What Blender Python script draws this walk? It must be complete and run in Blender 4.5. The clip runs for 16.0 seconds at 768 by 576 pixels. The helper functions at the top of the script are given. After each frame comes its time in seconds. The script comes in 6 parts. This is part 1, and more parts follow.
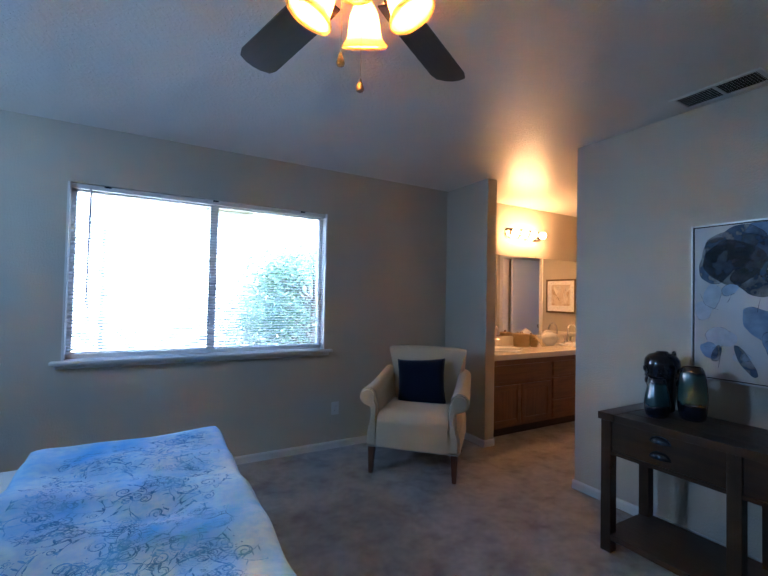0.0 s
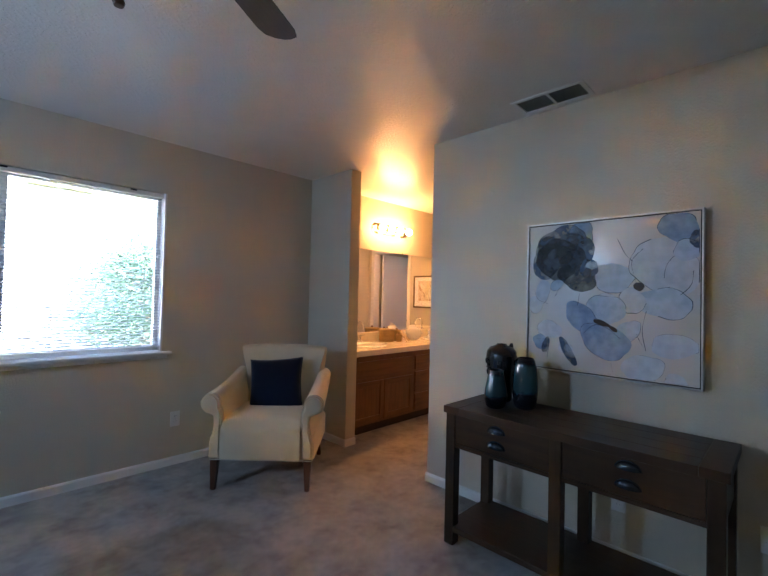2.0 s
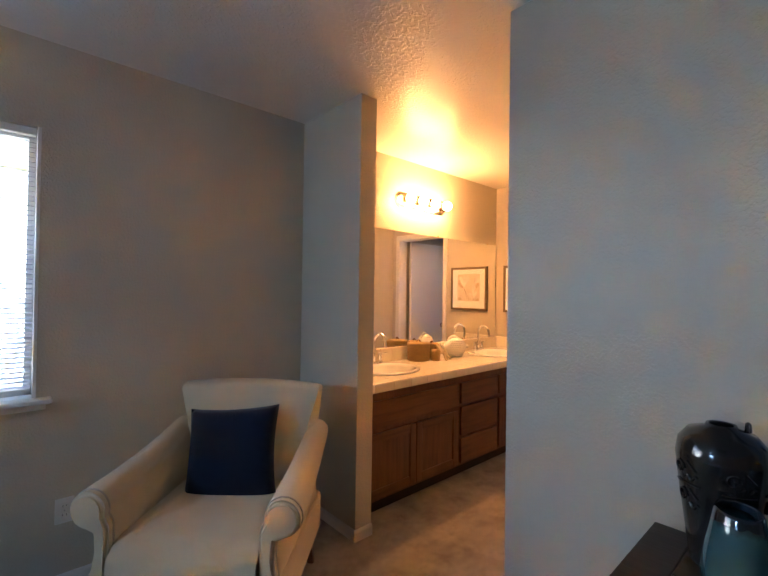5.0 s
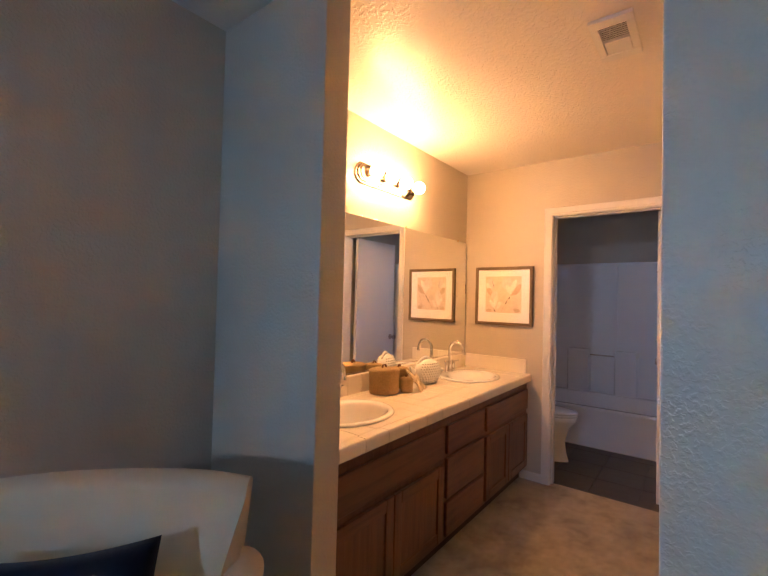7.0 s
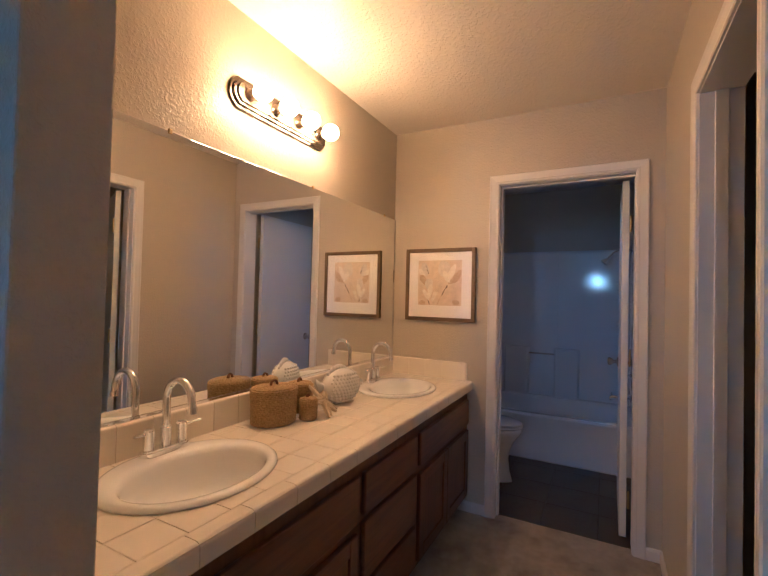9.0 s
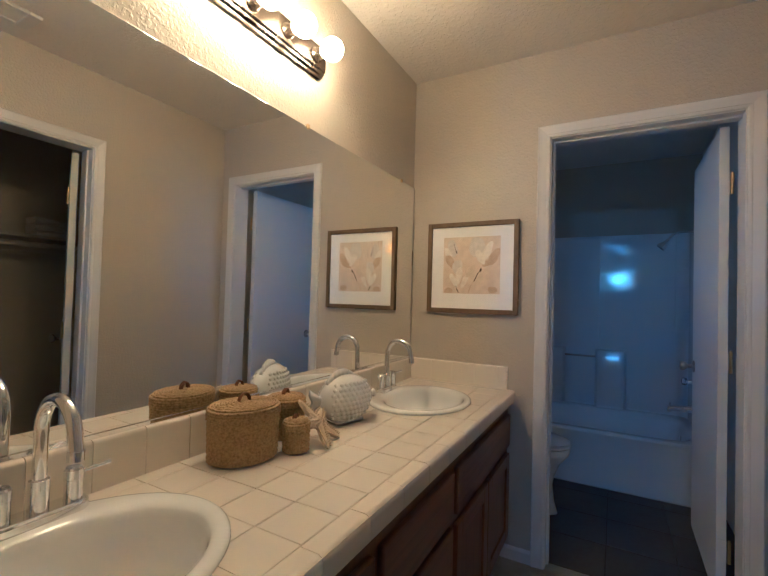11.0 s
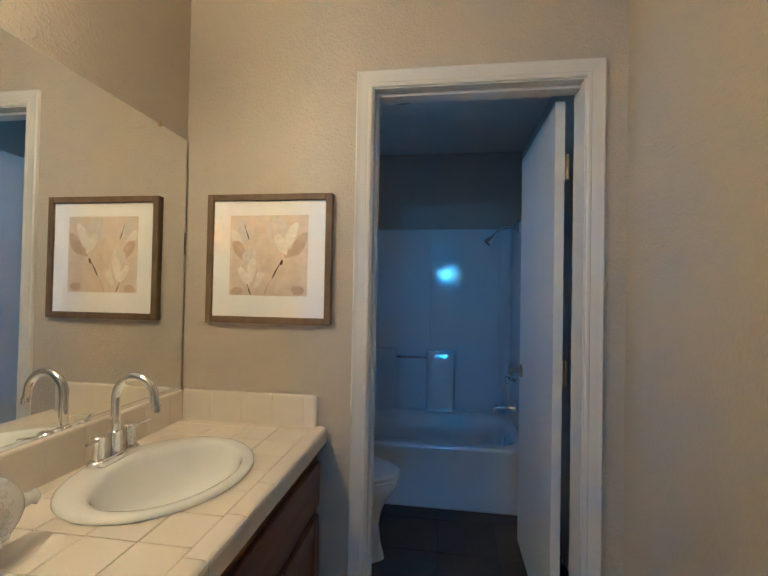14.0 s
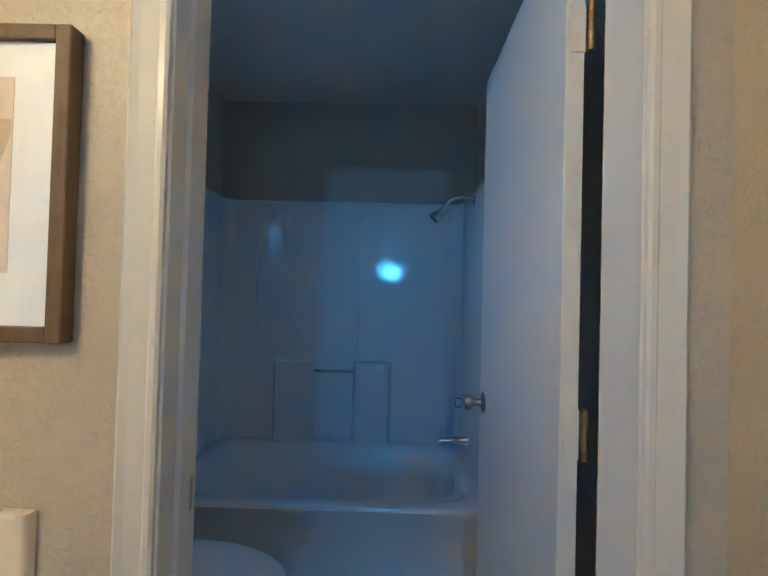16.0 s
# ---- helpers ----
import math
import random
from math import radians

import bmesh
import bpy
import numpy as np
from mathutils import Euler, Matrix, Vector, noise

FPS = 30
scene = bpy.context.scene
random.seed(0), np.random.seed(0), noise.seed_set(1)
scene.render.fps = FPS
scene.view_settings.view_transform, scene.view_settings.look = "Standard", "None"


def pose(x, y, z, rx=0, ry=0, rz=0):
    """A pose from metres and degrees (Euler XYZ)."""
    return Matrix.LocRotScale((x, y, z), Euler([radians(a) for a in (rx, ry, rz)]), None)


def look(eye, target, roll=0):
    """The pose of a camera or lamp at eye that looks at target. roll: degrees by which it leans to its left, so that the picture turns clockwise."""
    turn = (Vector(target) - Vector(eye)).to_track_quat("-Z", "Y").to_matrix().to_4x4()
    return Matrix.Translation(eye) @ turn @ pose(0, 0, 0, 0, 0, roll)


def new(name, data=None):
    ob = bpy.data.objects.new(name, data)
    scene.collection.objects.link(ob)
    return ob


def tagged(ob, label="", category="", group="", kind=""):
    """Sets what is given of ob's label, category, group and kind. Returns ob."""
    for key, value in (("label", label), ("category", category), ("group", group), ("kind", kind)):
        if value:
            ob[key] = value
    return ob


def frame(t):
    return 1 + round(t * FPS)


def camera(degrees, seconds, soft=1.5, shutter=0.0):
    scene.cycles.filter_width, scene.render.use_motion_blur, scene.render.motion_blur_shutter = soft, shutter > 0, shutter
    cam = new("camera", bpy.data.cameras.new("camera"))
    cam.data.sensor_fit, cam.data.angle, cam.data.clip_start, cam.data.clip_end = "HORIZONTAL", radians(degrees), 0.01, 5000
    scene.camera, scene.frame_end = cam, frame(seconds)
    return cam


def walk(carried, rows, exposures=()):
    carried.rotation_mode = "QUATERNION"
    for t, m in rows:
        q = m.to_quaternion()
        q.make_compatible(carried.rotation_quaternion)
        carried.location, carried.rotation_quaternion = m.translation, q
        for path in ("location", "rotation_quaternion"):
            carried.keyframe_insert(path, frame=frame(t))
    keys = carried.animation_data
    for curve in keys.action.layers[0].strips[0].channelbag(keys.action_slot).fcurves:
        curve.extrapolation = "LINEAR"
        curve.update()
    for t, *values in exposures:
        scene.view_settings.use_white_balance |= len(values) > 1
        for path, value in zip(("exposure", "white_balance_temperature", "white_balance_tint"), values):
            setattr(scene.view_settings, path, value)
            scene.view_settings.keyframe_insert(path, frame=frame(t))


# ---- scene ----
cam = camera(85.2, 16.0)
PATH = [
    (0, (0.006, -0.056, 1.32), (1.002, 1.678, 1.37), 1.2),
    (0.5, (-0.01, -0.073, 1.312), (1.223, 1.501, 1.363), 1.1),
    (1, (0.03, -0.078, 1.304), (1.413, 1.365, 1.354), 1.0),
    (1.5, (0.154, -0.049, 1.308), (1.597, 1.335, 1.35), 1.0),
    (2, (0.292, -0.011, 1.31), (1.724, 1.385, 1.355), 1.4),
    (2.5, (0.422, 0.048, 1.315), (1.794, 1.503, 1.359), 1.5),
    (3, (0.591, 0.176, 1.319), (1.918, 1.672, 1.359), 1.6),
    (3.5, (0.776, 0.337, 1.329), (2.097, 1.838, 1.363), 1.2),
    (4, (0.956, 0.531, 1.341), (2.271, 2.038, 1.372), 1.5),
    (4.2, (1.037, 0.617, 1.349), (2.353, 2.122, 1.374), 1.3),
    (6.3, (1.561, 1.551, 1.343), (3.019, 2.919, 1.392), 1.4),
    (6.5, (1.617, 1.616, 1.337), (3.106, 2.95, 1.39), 1.6),
    (7, (1.776, 1.798, 1.363), (3.362, 3.015, 1.412), 1.4),
    (7.5, (1.919, 1.902, 1.381), (3.61, 2.968, 1.42), 1.3),
    (8, (2.128, 1.975, 1.376), (3.874, 2.95, 1.423), 1.3),
    (8.5, (2.337, 2.074, 1.354), (4.103, 3.013, 1.396), 1.4),
    (8.6, (2.362, 2.083, 1.346), (4.128, 3.02, 1.39), 1.4),
    (10.8, (2.933, 2.429, 1.238), (4.695, 3.373, 1.281), 1.6),
    (11, (2.947, 2.437, 1.238), (4.697, 3.405, 1.284), 1.6),
    (11.5, (2.982, 2.434, 1.24), (4.706, 3.448, 1.285), 1.4),
    (12, (3.051, 2.421, 1.255), (4.774, 3.434, 1.315), 1.6),
    (12.5, (3.129, 2.404, 1.27), (4.868, 3.39, 1.315), 1.2),
    (13, (3.232, 2.408, 1.27), (5.057, 3.226, 1.316), 1.1),
    (13.5, (3.407, 2.445, 1.287), (5.33, 2.994, 1.328), 1.3),
    (14, (3.587, 2.454, 1.281), (5.567, 2.733, 1.314), 1.1),
    (14.5, (3.828, 2.411, 1.279), (5.822, 2.56, 1.311), 1.0),
    (15, (4.027, 2.38, 1.272), (6.023, 2.505, 1.299), 1.2),
    (15.5, (4.268, 2.369, 1.262), (6.266, 2.455, 1.294), 1.4),
    (16, (4.418, 2.370, 1.252), (6.418, 2.396, 1.287), 1.5),
]
EXPOSURES = [(0.0, 4.02, 4800, 6), (1.5, 4.45, 5500, 8), (4.2, 4.55, 5650, 8), (6.3, 4.55, 5350, 8), (8.6, 3.78, 4300, 4),
             (10.8, 3.5, 3310, -12), (13.0, 3.48, 3180, -16), (14.5, 4.0, 3215, -20), (16.0, 4.2, 3200, -22)]
walk(cam, [(t, look(eye, target, roll)) for t, eye, target, roll in PATH], EXPOSURES)

# world and sun: clear sky, the sun high behind the house
world = bpy.data.worlds.new("sky")
scene.world = world
world.use_nodes = True
wn = world.node_tree.nodes
sky = wn.new("ShaderNodeTexSky")
sky.sky_type = "NISHITA"
sky.sun_disc = False
sky.ozone_density = 2.5
sky.sun_elevation = radians(52)
sky.sun_rotation = radians(140)
wn["Background"].inputs["Strength"].default_value = 0.15
world.node_tree.links.new(sky.outputs[0], wn["Background"].inputs["Color"])
sun = new("sun", bpy.data.lights.new("sun", "SUN"))
sun.data.energy, sun.data.angle, sun.data.color = 3.0, radians(0.5), (1.0, 0.95, 0.88)
sun.matrix_world = look((6, -6, 12), (0.5, 1.5, 0))
BULB = (1.0, 0.435, 0.13)
VANITY_BULB, FAN_BULB = 9.6, 62.0
# area lamp for clear north-west sky in the unseen, inferred window behind the bed
skylight = new("window_skylight", bpy.data.lights.new("window_skylight", "AREA"))
skylight.data.shape = "RECTANGLE"
skylight.data.size, skylight.data.size_y = 0.22, 0.15
skylight.data.energy, skylight.data.color = 0.80, (0.50, 0.71, 1.0)
skylight.matrix_world = look((-1.99, 2.35, 1.92), (6.0, 2.35, 1.92))
# area lamp added as sky falling through the unseen frosted window over the toilet
bathlight = new("bath_window_skylight", bpy.data.lights.new("bath_window_skylight", "AREA"))
bathlight.data.shape = "RECTANGLE"
bathlight.data.size, bathlight.data.size_y = 0.32, 0.32
bathlight.data.energy, bathlight.data.color = 0.036, (0.60, 0.66, 1.0)
bathlight.matrix_world = look((5.66, 3.50, 1.72), (5.66, 2.60, 1.10))


# ---- mesh helpers ----
def box(bm, x0, y0, z0, x1, y1, z1, bevel=0.0, seg=2):
    """A box between two corners, its edges rounded."""
    made = bmesh.ops.create_cube(bm, size=1.0)["verts"]
    for v in made:
        v.co = Vector(((x0 + x1) / 2 + v.co.x * (x1 - x0), (y0 + y1) / 2 + v.co.y * (y1 - y0), (z0 + z1) / 2 + v.co.z * (z1 - z0)))
    if bevel > 0:
        edges = list({e for v in made for e in v.link_edges})
        bmesh.ops.bevel(bm, geom=edges, offset=bevel, segments=seg, affect="EDGES", profile=0.5)


def boxes(*rows, bevel=0.0):
    bm = bmesh.new()
    for row in rows:
        box(bm, *row, bevel=bevel)
    return bm


def lathe(bm, profile, seg=32, at=(0, 0, 0), axis="z", sx=1.0, sy=1.0):
    """A turned shape from (radius, height) pairs."""
    rings = []
    for r, h in profile:
        ring = []
        for i in range(seg):
            a = 2 * math.pi * i / seg
            p = Vector((r * math.cos(a) * sx, r * math.sin(a) * sy, h))
            if axis == "y":
                p = Vector((p.x, -p.z, p.y))
            elif axis == "x":
                p = Vector((p.z, p.y, -p.x))
            ring.append(bm.verts.new(p + Vector(at)))
        rings.append(ring)
    for a, b in zip(rings, rings[1:]):
        for i in range(seg):
            j = (i + 1) % seg
            bm.faces.new((a[i], a[j], b[j], b[i]))
    if profile[0][0] > 1e-6:
        bm.faces.new(list(reversed(rings[0])))
    if profile[-1][0] > 1e-6:
        bm.faces.new(rings[-1])
    bmesh.ops.remove_doubles(bm, verts=bm.verts[:], dist=1e-6)
    bmesh.ops.recalc_face_normals(bm, faces=bm.faces[:])


def tube(bm, points, r, seg=12, closed=False):
    """A round bar along a line of points; r is one radius or one for each point."""
    pts = [Vector(p) for p in points]
    radii = r if isinstance(r, (list, tuple)) else [r] * len(pts)
    rings, side = [], None
    for i, p in enumerate(pts):
        d = (pts[min(i + 1, len(pts) - 1)] - pts[max(i - 1, 0)]).normalized()
        if side is None:
            side = d.orthogonal().normalized()
        side = (side - d * side.dot(d)).normalized()
        other = d.cross(side)
        rings.append([bm.verts.new(p + (side * math.cos(2 * math.pi * k / seg) + other * math.sin(2 * math.pi * k / seg)) * radii[i]) for k in range(seg)])
    for a, b in zip(rings, rings[1:]):
        for k in range(seg):
            bm.faces.new((a[k], a[(k + 1) % seg], b[(k + 1) % seg], b[k]))
    bm.faces.new(list(reversed(rings[0])))
    bm.faces.new(rings[-1])


def prism(bm, outline, low, high, axis="z"):
    """An outline of (a, b) points raised along an axis: z takes (x, y), y takes (x, z), x takes (y, z)."""
    def place(a, b, c):
        return {"z": (a, b, c), "y": (a, c, b), "x": (c, a, b)}[axis]
    lower = [bm.verts.new(place(a, b, low)) for a, b in outline]
    upper = [bm.verts.new(place(a, b, high)) for a, b in outline]
    n = len(outline)
    faces = [bm.faces.new(lower), bm.faces.new(upper)]
    for i in range(n):
        faces.append(bm.faces.new((lower[i], lower[(i + 1) % n], upper[(i + 1) % n], upper[i])))
    bmesh.ops.recalc_face_normals(bm, faces=faces)
    return faces


def grid(bm, rows, closed=False):
    """A skin over rows of points."""
    vs = [[bm.verts.new(p) for p in row] for row in rows]
    for a, b in zip(vs, vs[1:]):
        n = len(a)
        for i in range(n if closed else n - 1):
            bm.faces.new((a[i], a[(i + 1) % n], b[(i + 1) % n], b[i]))
    return vs


def bend(points, n=10):
    """A smooth line through the points."""
    pts = [Vector(p) for p in points]
    pts = [pts[0]] + pts + [pts[-1]]
    out = []
    for a, b, c, d in zip(pts, pts[1:], pts[2:], pts[3:]):
        for i in range(n):
            t = i / n
            out.append(0.5 * ((2 * b) + (c - a) * t + (2 * a - 5 * b + 4 * c - d) * t * t + (3 * b - a - 3 * c + d) * t ** 3))
    return out + [pts[-1]]


def part(name, bm, material, parent=None, label="", smooth=False, at=None):
    """Links a bmesh as one mesh object, under a thing or a part if given."""
    me = bpy.data.meshes.new(name)
    bm.to_mesh(me)
    bm.free()
    if smooth:
        for p in me.polygons:
            p.use_smooth = True
        if smooth != "all":
            me.set_sharp_from_angle(angle=radians(40))
    me.materials.append(material)
    ob = new(name, me)
    if parent is not None:
        ob.parent = parent
    if at is not None:
        ob.matrix_basis = at
    if label:
        ob["label"] = label
    return ob


def thing(name, at, label, category, group="", kind=""):
    ob = new(name)
    ob.empty_display_size = 0.1
    ob.matrix_basis = at
    bpy.context.view_layer.update()
    return tagged(ob, label, category, group, kind)


def structure(name, bm, material, label, category, smooth=False):
    return tagged(part(name, bm, material, smooth=smooth), label, category, kind="structure")


# ---- materials ----
def surf(name, base, rough=0.5, metal=0.0, blotch=(), bump=(), coat=0.0, spec=0.5, sheen=0.0, rough_var=0.0, vary=0.0, coords="Object"):
    """blotch: rows of (scale, amount, colour) laid over the base by noise; bump: rows of (scale, depth in metres)."""
    m = bpy.data.materials.new(name)
    m.use_nodes = True
    nt = m.node_tree
    n, link = nt.nodes, nt.links.new
    p = n["Principled BSDF"]
    p.inputs["Roughness"].default_value = rough
    p.inputs["Metallic"].default_value = metal
    p.inputs["Coat Weight"].default_value = coat
    p.inputs["Coat Roughness"].default_value = 0.15
    p.inputs["Specular IOR Level"].default_value = spec
    p.inputs["Sheen Weight"].default_value = sheen
    p.inputs["Base Color"].default_value = (*base, 1)
    tc = n.new("ShaderNodeTexCoord")
    colour = None
    for scale, amount, tint in blotch:
        tex = n.new("ShaderNodeTexNoise")
        if isinstance(scale, tuple):
            mp = n.new("ShaderNodeMapping")
            mp.inputs["Scale"].default_value = scale
            link(tc.outputs[coords], mp.inputs[0])
            link(mp.outputs[0], tex.inputs["Vector"])
            tex.inputs["Scale"].default_value = 1.0
        else:
            link(tc.outputs[coords], tex.inputs["Vector"])
            tex.inputs["Scale"].default_value = scale
        tex.inputs["Detail"].default_value = 5
        ramp = n.new("ShaderNodeMapRange")
        ramp.inputs[1].default_value, ramp.inputs[2].default_value = 0.4, 0.65
        ramp.inputs[4].default_value = amount
        link(tex.outputs["Fac"], ramp.inputs[0])
        mix = n.new("ShaderNodeMix")
        mix.data_type = "RGBA"
        mix.inputs["A"].default_value = (*base, 1)
        if colour is not None:
            link(colour, mix.inputs["A"])
        mix.inputs["B"].default_value = (*tint, 1)
        link(ramp.outputs[0], mix.inputs["Factor"])
        colour = mix.outputs["Result"]
    if vary:
        info = n.new("ShaderNodeObjectInfo")
        hsv = n.new("ShaderNodeHueSaturation")
        rng = n.new("ShaderNodeMapRange")
        rng.inputs[3].default_value, rng.inputs[4].default_value = 1 - vary, 1 + vary
        link(info.outputs["Random"], rng.inputs[0])
        link(rng.outputs[0], hsv.inputs["Value"])
        hsv.inputs["Color"].default_value = (*base, 1)
        if colour is not None:
            link(colour, hsv.inputs["Color"])
        colour = hsv.outputs[0]
    if colour is not None:
        link(colour, p.inputs["Base Color"])
    if rough_var:
        tex = n.new("ShaderNodeTexNoise")
        link(tc.outputs[coords], tex.inputs["Vector"])
        tex.inputs["Scale"].default_value = 6.0
        rng = n.new("ShaderNodeMapRange")
        rng.inputs[3].default_value, rng.inputs[4].default_value = max(0.02, rough - rough_var), rough + rough_var
        link(tex.outputs["Fac"], rng.inputs[0])
        link(rng.outputs[0], p.inputs["Roughness"])
    normal = None
    for scale, depth in bump:
        tex = n.new("ShaderNodeTexNoise")
        if isinstance(scale, tuple):
            mp = n.new("ShaderNodeMapping")
            mp.inputs["Scale"].default_value = scale
            link(tc.outputs[coords], mp.inputs[0])
            link(mp.outputs[0], tex.inputs["Vector"])
            tex.inputs["Scale"].default_value = 1.0
        else:
            link(tc.outputs[coords], tex.inputs["Vector"])
            tex.inputs["Scale"].default_value = scale
        tex.inputs["Detail"].default_value = 3
        b = n.new("ShaderNodeBump")
        b.inputs["Distance"].default_value = depth
        b.inputs["Strength"].default_value = 1.0
        link(tex.outputs["Fac"], b.inputs["Height"])
        if normal is not None:
            link(normal, b.inputs["Normal"])
        normal = b.outputs[0]
    if normal is not None:
        link(normal, p.inputs["Normal"])
    return m


def plaster(name, base, rough, scale, depth, low=0.5, high=0.62):
    """Sprayed and knocked-down wall texture: flattened islands on a painted sheet."""
    m = surf(name, base, rough, blotch=((1.5, 0.25, tuple(c * 0.93 for c in base)), (9.0, 0.15, tuple(c * 1.05 for c in base))))
    nt = m.node_tree
    n, link = nt.nodes, nt.links.new
    tc = n.new("ShaderNodeTexCoord")
    tex = n.new("ShaderNodeTexNoise")
    tex.inputs["Scale"].default_value = scale
    tex.inputs["Detail"].default_value = 2.0
    tex.inputs["Distortion"].default_value = 0.3
    link(tc.outputs["Object"], tex.inputs["Vector"])
    rng = n.new("ShaderNodeMapRange")
    rng.interpolation_type = "SMOOTHSTEP"
    rng.inputs[1].default_value, rng.inputs[2].default_value = low, high
    link(tex.outputs["Fac"], rng.inputs[0])
    b = n.new("ShaderNodeBump")
    b.inputs["Distance"].default_value = depth
    link(rng.outputs[0], b.inputs["Height"])
    link(b.outputs[0], n["Principled BSDF"].inputs["Normal"])
    return m


def glow(name, colour, strength):
    m = bpy.data.materials.new(name)
    m.use_nodes = True
    p = m.node_tree.nodes["Principled BSDF"]
    p.inputs["Base Color"].default_value = (1, 1, 1, 1)
    p.inputs["Emission Color"].default_value = (*colour, 1)
    p.inputs["Emission Strength"].default_value = strength
    return m


def clear(name, tint=(1, 1, 1), rough=0.0):
    m = bpy.data.materials.new(name)
    m.use_nodes = True
    p = m.node_tree.nodes["Principled BSDF"]
    p.inputs["Base Color"].default_value = (*tint, 1)
    p.inputs["Transmission Weight"].default_value = 1.0
    p.inputs["Roughness"].default_value = rough
    p.inputs["IOR"].default_value = 1.45
    return m


def thin(name, base, through_colour, share=0.4, rough=0.5):
    """A sheet that lets some light through: blind slats, leaves, lamp shades."""
    m = bpy.data.materials.new(name)
    m.use_nodes = True
    nt = m.node_tree
    n, link = nt.nodes, nt.links.new
    p = n["Principled BSDF"]
    p.inputs["Base Color"].default_value = (*base, 1)
    p.inputs["Roughness"].default_value = rough
    t = n.new("ShaderNodeBsdfTranslucent")
    t.inputs["Color"].default_value = (*through_colour, 1)
    mix = n.new("ShaderNodeMixShader")
    mix.inputs[0].default_value = share
    link(p.outputs[0], mix.inputs[1])
    link(t.outputs[0], mix.inputs[2])
    link(mix.outputs[0], n["Material Output"].inputs["Surface"])
    return m


PAINT = (0.575, 0.517, 0.412)
WALL = plaster("wall_paint", PAINT, 0.36, 95.0, 0.0008, 0.42, 0.66)
CEIL = plaster("ceiling_paint", (0.80, 0.75, 0.68), 0.28, 55.0, 0.0011, 0.47, 0.60)
TRIM = surf("white_trim_paint", (0.78, 0.76, 0.72), 0.3, blotch=((4.0, 0.2, (0.72, 0.69, 0.64)),), bump=((35.0, 0.00012),))
DOORP = surf("white_door_paint", (0.76, 0.76, 0.75), 0.35, blotch=((2.0, 0.2, (0.71, 0.70, 0.68)),), bump=((90.0, 0.00015),))
CARPET = surf("carpet", (0.47, 0.42, 0.38), 0.95, spec=0.1, sheen=0.3,
              blotch=((4.5, 1.0, (0.22, 0.19, 0.17)), (12.0, 0.6, (0.55, 0.50, 0.455)), (28.0, 0.35, (0.24, 0.21, 0.185)), (220.0, 0.4, (0.27, 0.24, 0.215))),
              bump=((9.0, 0.016), (160.0, 0.007), (420.0, 0.004)))
OAK = surf("stained_oak", (0.165, 0.070, 0.021), 0.38, coat=0.15, blotch=(((3, 40, 40), 0.7, (0.075, 0.030, 0.009)), (5.0, 0.3, (0.23, 0.09, 0.032))), bump=(((6, 120, 120), 0.0006),))
OAKV = surf("stained_oak_upright", (0.165, 0.070, 0.021), 0.38, coat=0.15, blotch=(((40, 40, 3), 0.7, (0.075, 0.030, 0.009)), (5.0, 0.3, (0.23, 0.09, 0.032))), bump=(((120, 120, 6), 0.0006),))
WALNUT = surf("dark_stained_pine", (0.050, 0.024, 0.009), 0.42, spec=0.35, blotch=(((40, 3, 40), 0.7, (0.026, 0.013, 0.006)), (4.0, 0.4, (0.080, 0.041, 0.016))), bump=(((90, 5, 90), 0.0007),))
WALNUTV = surf("dark_stained_pine_upright", (0.046, 0.023, 0.009), 0.42, spec=0.35, blotch=(((40, 40, 3), 0.7, (0.026, 0.013, 0.006)), (4.0, 0.4, (0.080, 0.041, 0.016))), bump=(((90, 90, 5), 0.0007),))
GLAZE = surf("cream_tile_glaze", (0.85, 0.785, 0.67), 0.12, vary=0.02, blotch=((7.0, 0.3, (0.81, 0.745, 0.63)),), bump=((14.0, 0.0008),))
GROUT = surf("tile_grout", (0.84, 0.77, 0.65), 0.85, blotch=((9.0, 0.6, (0.76, 0.68, 0.56)),), bump=((200.0, 0.001),))
PORCELAIN = surf("white_porcelain", (0.91, 0.91, 0.91), 0.08, coat=0.3)
FIBRE = surf("fibreglass_gelcoat", (0.86, 0.88, 0.90), 0.07, bump=((2.2, 0.0015),), rough_var=0.02)
CHROME = surf("chrome", (0.86, 0.86, 0.87), 0.06, metal=1.0)
NICKEL = surf("brushed_nickel", (0.50, 0.46, 0.42), 0.28, metal=1.0, rough_var=0.06)
BLACKISH = surf("dark_gunmetal", (0.05, 0.06, 0.07), 0.25, metal=0.7)
BRASS = surf("worn_brass", (0.55, 0.40, 0.18), 0.35, metal=1.0)
AGED = surf("aged_nickel", (0.27, 0.225, 0.175), 0.27, metal=1.0, rough_var=0.06)
MIRROR = surf("mirror_silver", (0.92, 0.93, 0.91), 0.0, metal=1.0)
GLASS = clear("window_glass")
PLASTIC = surf("white_plastic", (0.75, 0.73, 0.69), 0.35)
SLATE = surf("slate_vinyl", (0.065, 0.055, 0.046), 0.42, vary=0.25, blotch=((6.0, 0.6, (0.035, 0.032, 0.029)), (40.0, 0.3, (0.10, 0.08, 0.06))), bump=((18.0, 0.0015),))
SLATE_GAP = surf("slate_joint", (0.05, 0.043, 0.037), 0.8, bump=((120.0, 0.001),))
STUCCO = surf("pale_stucco", (0.66, 0.63, 0.60), 0.9, blotch=((1.0, 0.4, (0.58, 0.55, 0.52)),), bump=((60.0, 0.004),))

